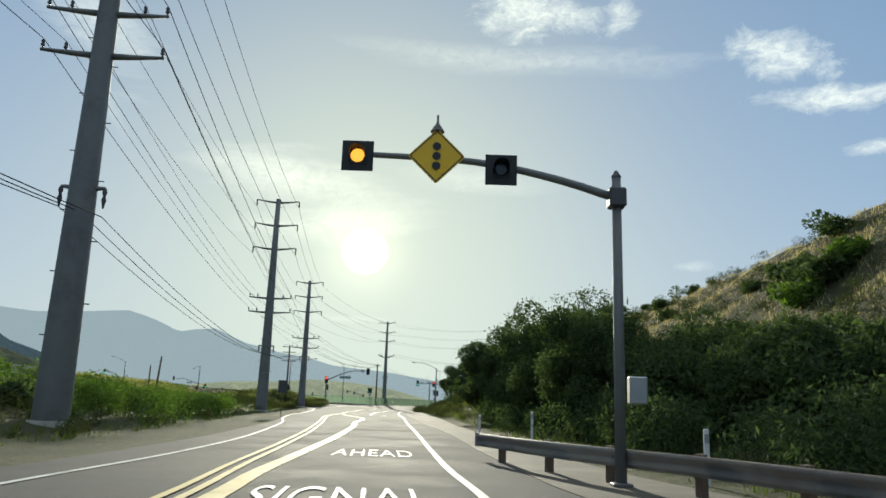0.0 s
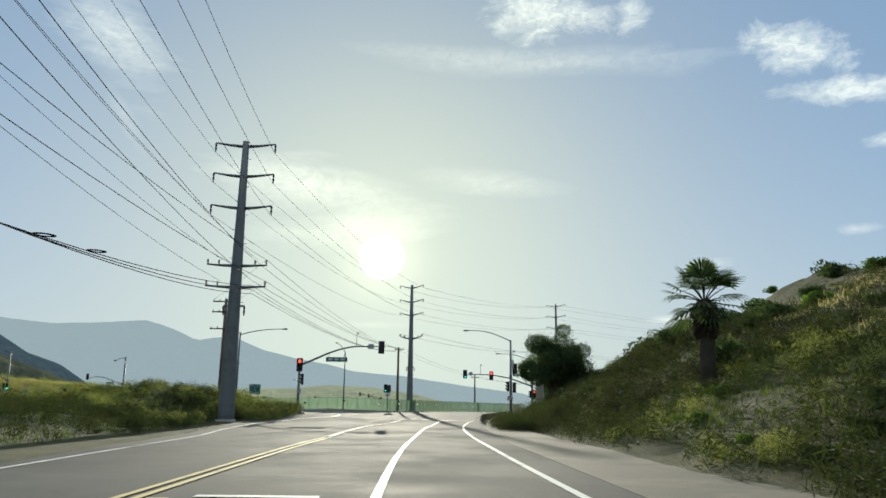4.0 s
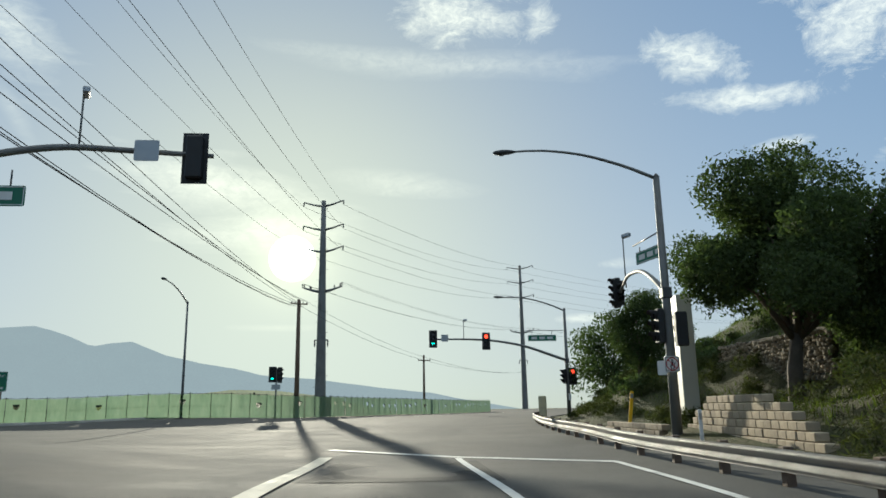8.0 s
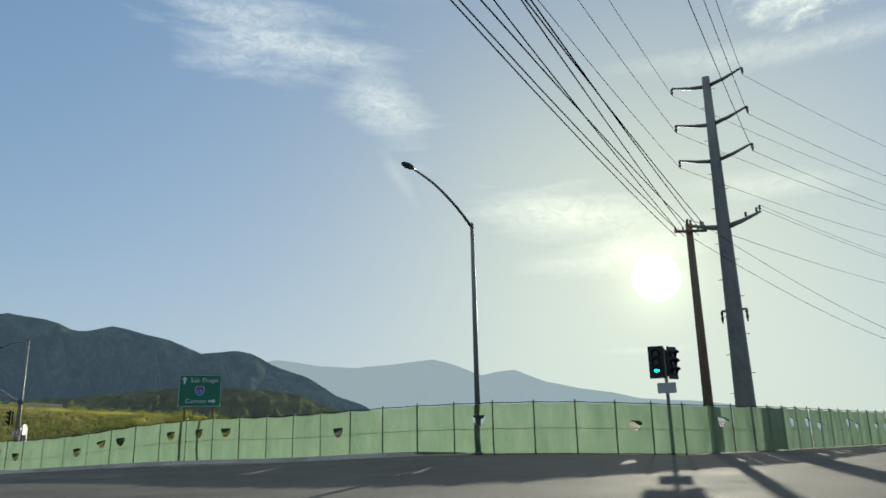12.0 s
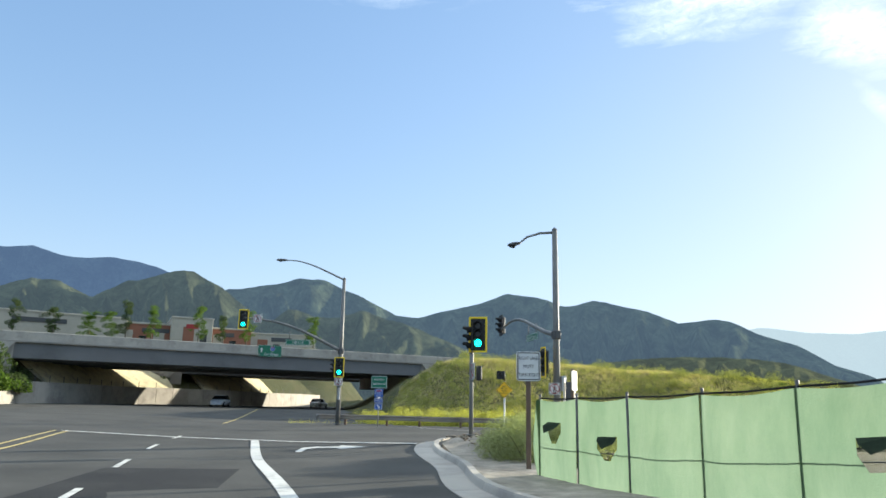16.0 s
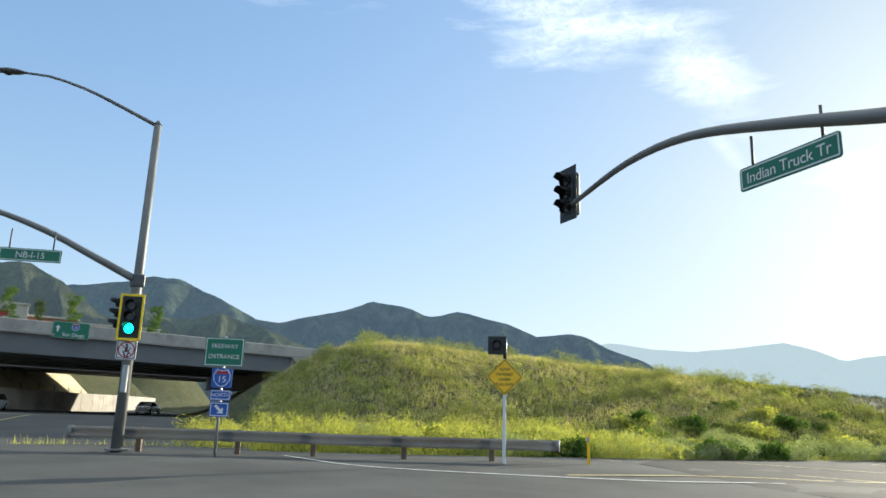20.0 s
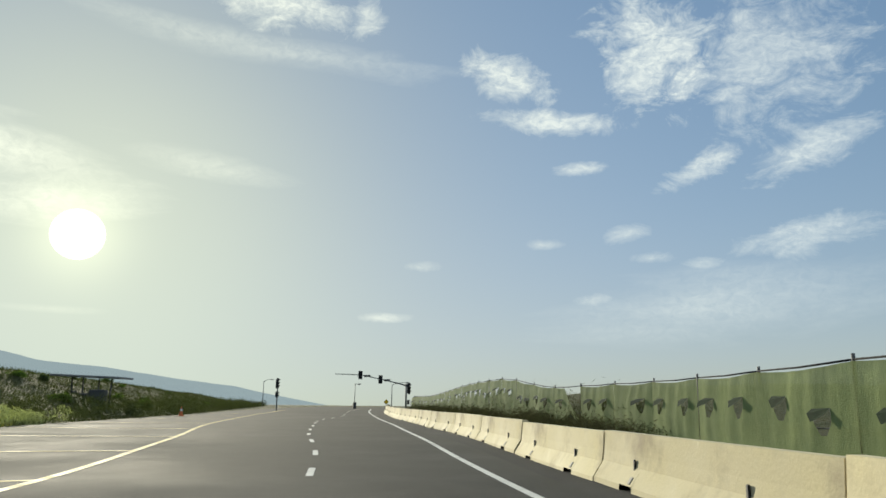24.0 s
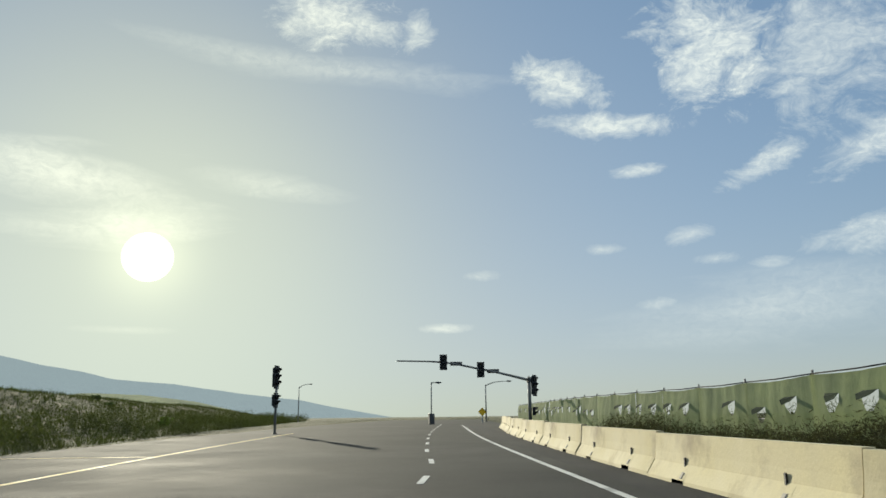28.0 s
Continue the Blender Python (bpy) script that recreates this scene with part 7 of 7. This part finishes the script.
# ---- kerbs ----
def kerb(points, label, gutter=0.55, h=0.15, side=1):
    line = arc(points, 0.6)
    nn = normals(line)
    t = thing("kerb", label, "kerb", kind="structure")
    prof = [(-0.16, -0.1), (-0.16, h), (-0.02, h), (0.0, h - 0.03), (0.03, 0.025), (gutter, 0.012), (gutter, -0.1)]
    acc, seg = 0.0, [0]
    for i in range(1, len(line)):
        acc += (line[i] - line[i - 1]).length
        if acc > 3.0 or i == len(line) - 1:
            seg.append(i)
            acc = 0.0
    for a, b in zip(seg, seg[1:]):
        bm = B()
        rows = []
        for i in range(a, b + 1):
            p, n_ = line[i], nn[i] * side
            shrink = 0.012 if i == a else (-0.012 if i == b else 0)
            d = (line[min(i + 1, len(line) - 1)] - line[max(i - 1, 0)]).normalized() * shrink
            z = float(level(p.x, p.y))
            rows.append([bm.verts.new((p.x + d.x + n_.x * o, p.y + d.y + n_.y * o, z + dz)) for o, dz in prof])
        for r0, r1 in zip(rows, rows[1:]):
            for k in range(len(prof) - 1):
                bm.faces.new((r0[k], r1[k], r1[k + 1], r0[k + 1]))
        bm.faces.new(rows[0])
        bm.faces.new(rows[-1])
        bmesh.ops.recalc_face_normals(bm, faces=bm.faces)
        part("kerb_stone", bm, "concrete", t)


kerb([(-44, 177.6), (-50, 178.9), (-54.5, 181.0), (-59.2, 183.0), (-61.4, 184.9), (-62.5, 187.5), (-62.9, 191), (-63.1, 196), (-63.6, 199)], "pale concrete kerb and gutter round the corner", side=-1)
kerb([(-17.2, 190.5), (-20.6, 184.0), (-23.5, 181.0), (-27, 179.8), (-36, 179.6), (-44, 177.6)], "pale concrete kerb below the fence", gutter=0.3, side=-1)
kerb([(-20.5, 134.6), (-21.2, 136.6), (-23.5, 139), (-28, 140.5), (-33, 143.5)], "pale concrete kerb round the left corner", gutter=0.3, side=1)

# gravel and broken paving at the corner
rngc = np.random.default_rng(5)
bm = B()
for k in range(520):
    u, v_ = rngc.random(), rngc.random()
    x, y = -61.2 + 7.5 * u, 184.6 + 4.5 * v_ - 2.2 * u
    z = float(height(x, y))
    s = 0.03 + 0.07 * rngc.random() ** 2
    r = bmesh.ops.create_icosphere(bm, subdivisions=1, radius=s, matrix=Matrix.Translation((x, y, z + 0.1 + 0.24 * math.exp(-((x + 59.3) ** 2 + (y - 186.0) ** 2) / 5.0))) @ Matrix.Rotation(6 * rngc.random(), 4, "Z") @ Matrix.Diagonal((1.4, 1, 0.5, 1)))
tagged(part("gravel", bm, "stone"), "pale broken stones on the corner", "gravel", kind="stuff")
poly = [(-46, 178.2), (-51, 179.4), (-55, 181.5), (-59.2, 183.3), (-61.1, 185.2), (-62.2, 188), (-62.6, 192), (-58, 190), (-55, 184.5), (-51, 181.6), (-46, 180)]
tagged(poly_road("verge", poly, 0.06, "rubble", 0.5, lambda x, y: 0.26 * math.exp(-((x + 59.3) ** 2 + (y - 186.0) ** 2) / 5.0)), "bare verge of pale rubble behind the kerb", "verge", kind="structure")
tagged(poly_road("verge", [(3.9, -10), (3.0, 4), (1.8, 12), (1.0, 22), (0.5, 30), (1.9, 30), (2.6, 24), (3.8, 14), (5.9, 5), (6.9, -10)], 0.012, "dirt", 2.0), "bare dusty road verge", "verge", kind="structure")
tagged(poly_road("verge", [(0.5, 30), (-1.4, 50), (-3.4, 75), (-4.6, 95), (-5.0, 118), (-4.3, 130), (-2.2, 130), (-2.6, 115), (-1.9, 95), (-0.6, 75), (0.6, 52), (1.9, 30)][::-1], 0.01, "dirt", 2.0), "bare dusty road verge below the slope", "verge", kind="structure")


# ---- stone walls and slab at the junction ----
def block_wall(x, y, z, yaw, rows, label, bw=0.42, bh=0.2, material="block"):
    """Courses of split-face blocks; rows: blocks in each course from below, and where it starts."""
    t = thing("block_wall", label, "wall", yawed(x, y, z, yaw), group="terraced walls")
    shared = None
    for r, (start, count) in enumerate(rows):
        for k in range(count):
            if shared is None:
                bm = B()
                box(bm, (0, 0, 0), (bw - 0.015, 0.3, bh - 0.012), bevel=0.018)
                shared = part("block", bm, material, t)
                ob = shared
            else:
                ob = new("block", shared.data)
                ob.parent = t
            ob.location = (start + (k + 0.5 * (r % 2)) * bw, 0.03 * r + random.uniform(-0.012, 0.012), bh * (r + 0.5))
            ob.rotation_euler = (0, 0, random.uniform(-0.02, 0.02))
    return t


block_wall(-0.62, 146.2, -0.32, -96, [(0, 20), (0, 20), (0.25, 19), (0.5, 17), (0.9, 15), (1.35, 12), (1.8, 9)], "tan split-face block wall with stepped ends")
block_wall(-0.75, 153.6, level(0, 151.5) - 0.05, -92, [(0, 15), (0, 15)], "low tan block wall behind the guard rail")


def rubble_wall(x, y, z, yaw, w, h, label):
    g2 = np.random.default_rng(8)
    t = thing("rubble_wall", label, "wall", yawed(x, y, z, yaw))
    bm = B()
    box(bm, (w / 2, 0.2, h / 2), (w, 0.3, h), bevel=0.03)
    part("core", bm, "dirt", t)
    shapes = []
    for k in range(5):
        bm = B()
        bmesh.ops.create_icosphere(bm, subdivisions=1, radius=0.5)
        for v in bm.verts:
            v.co *= 0.8 + 0.35 * g2.random()
        me = bpy.data.meshes.new("stone")
        bm.to_mesh(me)
        bm.free()
        me.materials.append(M["stone"])
        shapes.append(me)
    zc = 0.12
    while zc < h:
        xc = 0.1
        while xc < w:
            s = 0.1 + 0.2 * g2.random()
            ob = new("stone", shapes[int(g2.integers(5))])
            ob.parent = t
            ob.location = (xc + s / 2, 0.05, zc + 0.03 * g2.normal())
            ob.scale = (s * 1.15, 0.16 + 0.14 * g2.random(), s * (0.7 + 0.5 * g2.random()))
            ob.rotation_euler = (0, 6.28 * g2.random(), 0)
            xc += s
        zc += 0.15
    return t


rubble_wall(5.2, 156.0, 1.6, -93, 9.0, 1.75, "brown rubble stone wall on the bank")
t = thing("entrance_slab", "tall off-white upright slab sign on the bank", "sign", yawed(2.4, 153.33, 0.55, -12.7))
hz = 4.55
bm = B()
box(bm, (0, 0, hz / 2), (0.6, 2.46, hz + 0.2), bevel=0.025)
part("slab", bm, "slab_paint", t)
bm = B()
box(bm, (-0.304, 0.62, hz * 0.72), (0.012, 0.52, 0.07))
for k in (-1, 1):
    box(bm, (-0.304, 0.77, hz * 0.72 + 0.08 * k), (0.012, 0.3, 0.07), Matrix.Rotation(radians(-40 * k), 4, "X"))
for k, (y, w) in enumerate(((0.35, 1.0), (0.5, 0.62), (0.42, 0.75), (0.5, 0.95), (0.45, 0.55))):
    box(bm, (-0.304, y, hz * (0.86 if k == 0 else 0.62) - 0.3 * max(k - 1, 0)), (0.012, w, 0.11 if k == 0 else 0.07))
part("emblem", bm, "galvanised", t, "grey arrow and bars of lettering")


def delineator(x, y, h, label, material="sign_white", lean=0, w=0.1):
    t = thing("marker_post", label, "marker post", Matrix.Translation((x, y, float(height(x, y)) - 0.1)) @ Matrix.Rotation(radians(lean), 4, "Y"), group="marker posts")
    bm = B()
    box(bm, (0, 0, h / 2), (w, 0.04, h + 0.1), bevel=0.012)
    part("post", bm, material, t)
    bm = B()
    box(bm, (0, -0.025, h - 0.12), (w * 0.8, 0.012, 0.16), bevel=0.004)
    part("reflector", bm, "galvanised", t)
    return t


delineator(4.75, 13.4, 1.0, "white flat marker post behind the guard rail")
delineator(3.3, 27.2, 1.15, "white flat marker post at the bank")
delineator(1.7, 33.5, 0.9, "white flat marker post at the verge")
delineator(-1.9, 142.6, 0.9, "white flat marker post behind the guard rail")
delineator(-0.75, 151.4, 1.55, "yellow marker post leaning beside the rail", "sign_yellow", 8, 0.14)
delineator(-75.9, 200.4, 0.9, "slim yellow marker post at the rail end", "sign_yellow")


# ---- ramp meter signals and things along the slip road ----
rzz = float(level(-33.4, 307))
t = standard("signal_pole", -33.35, 306.9, rzz, "dark ramp signal pole with a long mast arm", 3.6, 0.14, 0.12)
mast(t, [(0, 0, 3.4), (-1.8, 0.3, 3.85), (-3.65, 0.7, 4.25), (-6.5, 1.0, 4.75), (-10.0, 1.3, 4.85)], 0.1, 0.05)
for x, y, z in ((-3.65, 0.6, 4.2), (-6.5, 0.9, 4.75)):
    signal_head(t, x, y, z, -16, None, size=0.3)
    plate(t, "sign_panel", 0.9, 0.3, "dark_steel", yawed(x + 1.0, y, z - 0.1, -16))
signal_head(t, 0.4, -0.15, 3.0, 40, None, size=0.44)
signal_head(t, 0.35, -0.15, 1.1, 70, None, size=0.3, lenses=2)
rzz = float(level(-52.6, 298.6))
t = standard("signal_pole", -52.56, 298.6, rzz, "dark signal post with two stacked heads on the verge", 3.2, 0.07, 0.07)
signal_head(t, 0, -0.1, 3.2, 60, None, size=0.36)
signal_head(t, 0, -0.1, 1.9, 60, None, size=0.3, lenses=2)
t = standard("street_lamp", -37.0, 322, float(height(-37, 322)), "slim tall lamp pole far along the slip road", 3.8, 0.06, 0.05, group="street lamps", category="street lamp")
luminaire(t, [(0, 0, 3.7), (0.1, 0, 3.85), (0.3, 0, 3.85)], 0)
bm = B()
box(bm, (0, 0, 0.5), (0.5, 0.5, 1.0), bevel=0.03)
part("cabinet", bm, "dark_steel", t)
for x, y, h, d in [(-45, 372, 5.2, 1.4), (-26, 338, 4.2, 2.6)]:
    t = standard("street_lamp", x, y, float(height(x, y)), "grey street lamp far along the slip road", h, 0.09, 0.06, group="street lamps", category="street lamp")
    luminaire(t, [(0, 0, h - 0.05), (d * 0.4, 0, h + 0.35), (d, 0, h + 0.5)], 0)
for x, y in ((-30.6, 326.0),):
    t = thing("warning_sign", "dark back-lit diamond sign on a post", "road sign", yawed(x, y, float(level(x, y)), -14))
    bm = B()
    box(bm, (0, 0.04, 0.5), (0.07, 0.07, 1.2), bevel=0.006)
    part("post", bm, "galvanised", t)
    plate(t, "diamond_sign", 0.62, 0.62, "sign_yellow", Matrix.Translation((0, -0.02, 1.1)) @ Matrix.Rotation(radians(45), 4, "Y"), "yellow diamond sign panel", border="sign_black")
cz = float(height(-70, 277))
t = thing("canopy_shelter", "flat-roofed open shelter on posts beyond the slip road", "shelter", yawed(-71.4, 277, cz, -18))
bm = B()
box(bm, (0, 0, 2.1), (5.8, 3.2, 0.16), Matrix.Rotation(radians(2), 4, "Y"), bevel=0.03)
part("roof", bm, "metal_roof", t)
for x in (-1.6, -0.7, 0.6, 1.6):
    bm = B()
    tube(bm, [(x, 0, -0.3), (x * 1.05, 0, 2.05)], 0.07, 8)
    part("post", bm, "dark_steel", t)
t = thing("cabinet_row", "row of low dark equipment boxes under the shelter", "equipment", yawed(-71.4, 276.0, cz, -18))
for x, w, h in ((-1.8, 1.2, 0.9), (-0.5, 0.9, 0.7), (0.7, 1.3, 1.0)):
    bm = B()
    box(bm, (x, 0, h / 2), (w, 0.8, h), bevel=0.05)
    part("equipment_box", bm, "dark_steel", t)
t = thing("traffic_cone", "orange traffic cone with a white band", "traffic cone", Matrix.Translation((-64.2, 268, float(level(-64.2, 268)))))
bm = B()
bmesh.ops.create_cone(bm, cap_ends=True, segments=14, radius1=0.17, radius2=0.03, depth=0.7, matrix=Matrix.Translation((0, 0, 0.37)))
part("cone", bm, "orange", t)
bm = B()
box(bm, (0, 0, 0.02), (0.4, 0.4, 0.04), bevel=0.01)
part("base", bm, "orange", t)
bm = B()
bmesh.ops.create_cone(bm, cap_ends=False, segments=14, radius1=0.1, radius2=0.072, depth=0.14, matrix=Matrix.Translation((0, 0, 0.45)))
part("band", bm, "sign_white", t)
# back of a sign beside the field, a posted notice, utility box
t = thing("field_sign", "dark back of a road sign standing in the verge grass", "road sign", yawed(-12.1, 55.6, float(height(-12.1, 55.6)), -5))
plate(t, "sign_panel", 0.68, 0.95, "dark_steel", yawed(0, 0, 2.06 - float(height(-12.1, 55.6)), 0), "", 0.03)
bm = B()
box(bm, (0, 0.05, 1.1), (0.06, 0.05, 2.8), bevel=0.006)
part("post", bm, "wood", t)
t = thing("utility_cabinet", "narrow grey cabinet between two white panels behind the corner", "cabinet", yawed(-61.9, 190.4, float(level(-61.9, 190.4)), 40))
bm = B()
box(bm, (0, 0, 1.15), (0.26, 0.24, 2.2), bevel=0.03)
part("body", bm, "dark_steel", t)
for x in (-0.19, 0.19):
    bm = B()
    box(bm, (x, 0, 1.2), (0.05, 0.26, 2.4), bevel=0.01)
    part("side_panel", bm, "cabinet_paint", t, "white side panel")
t = thing("sign_post", "brown wooden post with a white plate edge-on", "road sign", yawed(-59.7, 188.7, float(level(-59.7, 188.7)), 120))
bm = B()
box(bm, (0, 0, 1.2), (0.1, 0.1, 2.6), bevel=0.01)
part("post", bm, "wood", t)
plate(t, "sign_panel", 0.5, 0.65, "sign_white", yawed(0, -0.08, 2.1, 0), "white sign panel", 0.04)


# ---- cars under the bridge ----
def car(x, y, yaw, paint, label):
    t = thing("car", label, "car", yawed(x, y, float(level(x, y)), yaw), group="cars")
    # side outline, nose towards -y: (y, half width low, top z)
    st = [(-2.3, 0.72, 0.62), (-2.1, 0.84, 0.78), (-1.3, 0.9, 0.92), (-0.75, 0.9, 1.0), (0.6, 0.9, 1.02), (1.7, 0.88, 1.02), (2.15, 0.84, 0.98), (2.3, 0.74, 0.8)]
    bm = B()
    rows = []
    for yy, w, z in st:
        rows.append([bm.verts.new(p) for p in ((-w * 0.92, yy, 0.24), (-w, yy, 0.5), (-w * 0.97, yy, z - 0.1), (-w * 0.86, yy, z), (w * 0.86, yy, z), (w * 0.97, yy, z - 0.1), (w, yy, 0.5), (w * 0.92, yy, 0.24))])
    for a, b in zip(rows, rows[1:]):
        for k in range(8):
            bm.faces.new((a[k], b[k], b[(k + 1) % 8], a[(k + 1) % 8])).smooth = True
    bm.faces.new(rows[0])
    bm.faces.new(rows[-1])
    bmesh.ops.recalc_face_normals(bm, faces=bm.faces)
    body = part("body", bm, paint, t)
    bm = B()
    cab = [(-1.15, 0.82, 0.97), (-0.45, 0.72, 1.42), (0.3, 0.7, 1.52), (1.2, 0.7, 1.48), (1.9, 0.76, 1.1)]
    rows = []
    for yy, w, z in cab:
        rows.append([bm.verts.new(p) for p in ((-0.84, yy, 0.95), (-w, yy, z), (w, yy, z), (0.84, yy, 0.95))])
    for a, b in zip(rows, rows[1:]):
        for k in range(3):
            bm.faces.new((a[k], b[k], b[k + 1], a[k + 1])).smooth = True
    bm.faces.new(rows[0])
    bm.faces.new(rows[-1])
    bmesh.ops.recalc_face_normals(bm, faces=bm.faces)
    part("cabin_glass", bm, "car_glass", t, "dark car windows")
    bm = B()
    box(bm, (0, 0.45, 1.5), (1.36, 1.5, 0.06), bevel=0.03)
    part("roof", bm, paint, t)
    for sx in (-1, 1):
        for yy in (-1.4, 1.4):
            bm = B()
            bmesh.ops.create_cone(bm, cap_ends=True, segments=18, radius1=0.34, radius2=0.34, depth=0.22, matrix=Matrix.Translation((sx * 0.82, yy, 0.34)) @ Matrix.Rotation(math.pi / 2, 4, "Y"))
            wheel = part("wheel", bm, "tyre", t)
            bm = B()
            bmesh.ops.create_cone(bm, cap_ends=True, segments=14, radius1=0.22, radius2=0.2, depth=0.03, matrix=Matrix.Translation((sx * 0.94, yy, 0.34)) @ Matrix.Rotation(math.pi / 2, 4, "Y"))
            part("rim", bm, "galvanised", wheel)
        bm = B()
        box(bm, (sx * 0.62, -2.22, 0.66), (0.32, 0.1, 0.12), bevel=0.03)
        part("headlight", bm, "sign_white", t)
        bm = B()
        box(bm, (sx * 0.66, 2.24, 0.82), (0.26, 0.08, 0.14), bevel=0.02)
        part("tail_light", bm, "tail_red", t)
    return t


car(-141.5, 196.5, 62, "car_white", "white hatchback car on the street")
car(-160, 217.5, -130, "car_silver", "dark silver car by the bridge")
# motorway direction sign hung on the bridge's edge
t = thing("bridge_sign", "green direction sign fixed to the bridge edge", "road sign", yawed(-134.5, 200.7, 8.0, 86))
p = plate(t, "sign_panel", 3.1, 1.5, "sign_green", Matrix.Identity(4), "green motorway sign panel", 0.15, "sign_white", 0.08)
words("San Diego", 0.46, at_face(0.25, -0.01, -0.42), "sign_white", p)
shield(p, Matrix.Translation((0.35, 0, 0.3)), 0.66)
arrow(p, Matrix.Translation((-1.1, 0, 0.1)), 0.6)
# trees by the shops
rngt = np.random.default_rng(31)
shop_trees = []
for k in range(3):
    first = thing("street_tree", "airy green tree before the shops", "tree", Matrix.Translation((0, 0, -60)), group="trees by the shops")
    bm = B()
    tube(bm, [(0, 0, -1), (0.1, 0, 2), (0, 0.1, 5)], [0.2, 0.14, 0.05], 7)
    part("trunk", bm, "bark", first)
    cs = [(rngt.normal() * 0.9, rngt.normal() * 0.9, 2.6 + 4.6 * i / 11 + rngt.normal() * 0.3) for i in range(22)]
    v, f = leaf_cloud(cs, [0.4 + 0.4 * rngt.random() for _ in cs], 3600, 0.17, rngt, 0.35, 0.45)
    raw("crown", v.tolist(), f.tolist(), "foliage_green" if k else "foliage_dark", first)
    shop_trees.append(first)
for k, (az, d) in enumerate([(89, 212), (86.6, 214), (85.4, 213), (84.2, 211), (82.4, 213), (79.0, 210), (77.2, 214), (75.4, 212), (70.2, 214), (91.5, 212), (93.5, 214)]):
    x, y = polar(az, d)
    c = copy_thing(shop_trees[k % 3], Matrix.Translation((x, y, 17.0)) @ Matrix.Rotation(az, 4, "Z"))
    w = 0.9 + 0.4 * rngt.random()
    c.scale = (w, w, 0.7 + 0.3 * rngt.random())
for q in shop_trees:
    for o in (*q.children_recursive, q):
        bpy.data.objects.remove(o)
# brush on the bank above the retaining wall, far street signs
for k in range(64):
    i = 2 + int(rngt.integers(38))
    p, n_ = line_wall[i], -normal_wall[i]
    o = 1.0 + 9 * rngt.random()
    x, y = p.x + n_.x * o, p.y + n_.y * o
    z = float(level(p.x, p.y)) + float(np.interp(o, [r[0] for r in PROFILE], [r[1] for r in PROFILE])) - 0.3
    if -156.5 < x < -136 or -173.5 < x < -159.5:
        continue
    c = copy_thing(bank_shrubs[k % 3], Matrix.Translation((x, y, z)) @ Matrix.Rotation(k, 4, "Z"))
    s = 0.9 + 0.8 * rngt.random()
    c.scale = (s, s, s)
# sunlit bushes on the bank at the bridge's near end
for k in range(30):
    u, v_ = rngt.random(), rngt.random()
    x, y = -122.5 - 10.5 * u - 1.5 * v_, 168.2 + 5.6 * u - 6.0 * v_
    c = copy_thing(bank_shrubs[(1, 1, 1, 0)[k % 4]], Matrix.Translation((x, y, 2.0 + 4.6 * v_)) @ Matrix.Rotation(k, 4, "Z"))
    w = 1.1 + 0.8 * rngt.random()
    c.scale = (w, w, w * 1.1)
for q in bank_shrubs:
    for o in (*q.children_recursive, q):
        bpy.data.objects.remove(o)
for x, y, m_, lab in [(-190, 247, "sign_yellow", "yellow diamond sign far along the street"), (-183, 252, "sign_white", "white sign far along the street"), (-196, 262, "sign_white", "white sign far along the street")]:
    t = thing("road_sign", lab, "road sign", yawed(x, y, float(level(x, y)), 58))
    bm = B()
    box(bm, (0, 0.05, 1.3), (0.08, 0.08, 3.0), bevel=0.006)
    part("post", bm, "galvanised", t)
    plate(t, "sign_panel", 0.9, 0.9, m_, Matrix.Translation((0, -0.02, 2.6)) @ Matrix.Rotation(radians(45 if "diamond" in lab else 0), 4, "Y"))
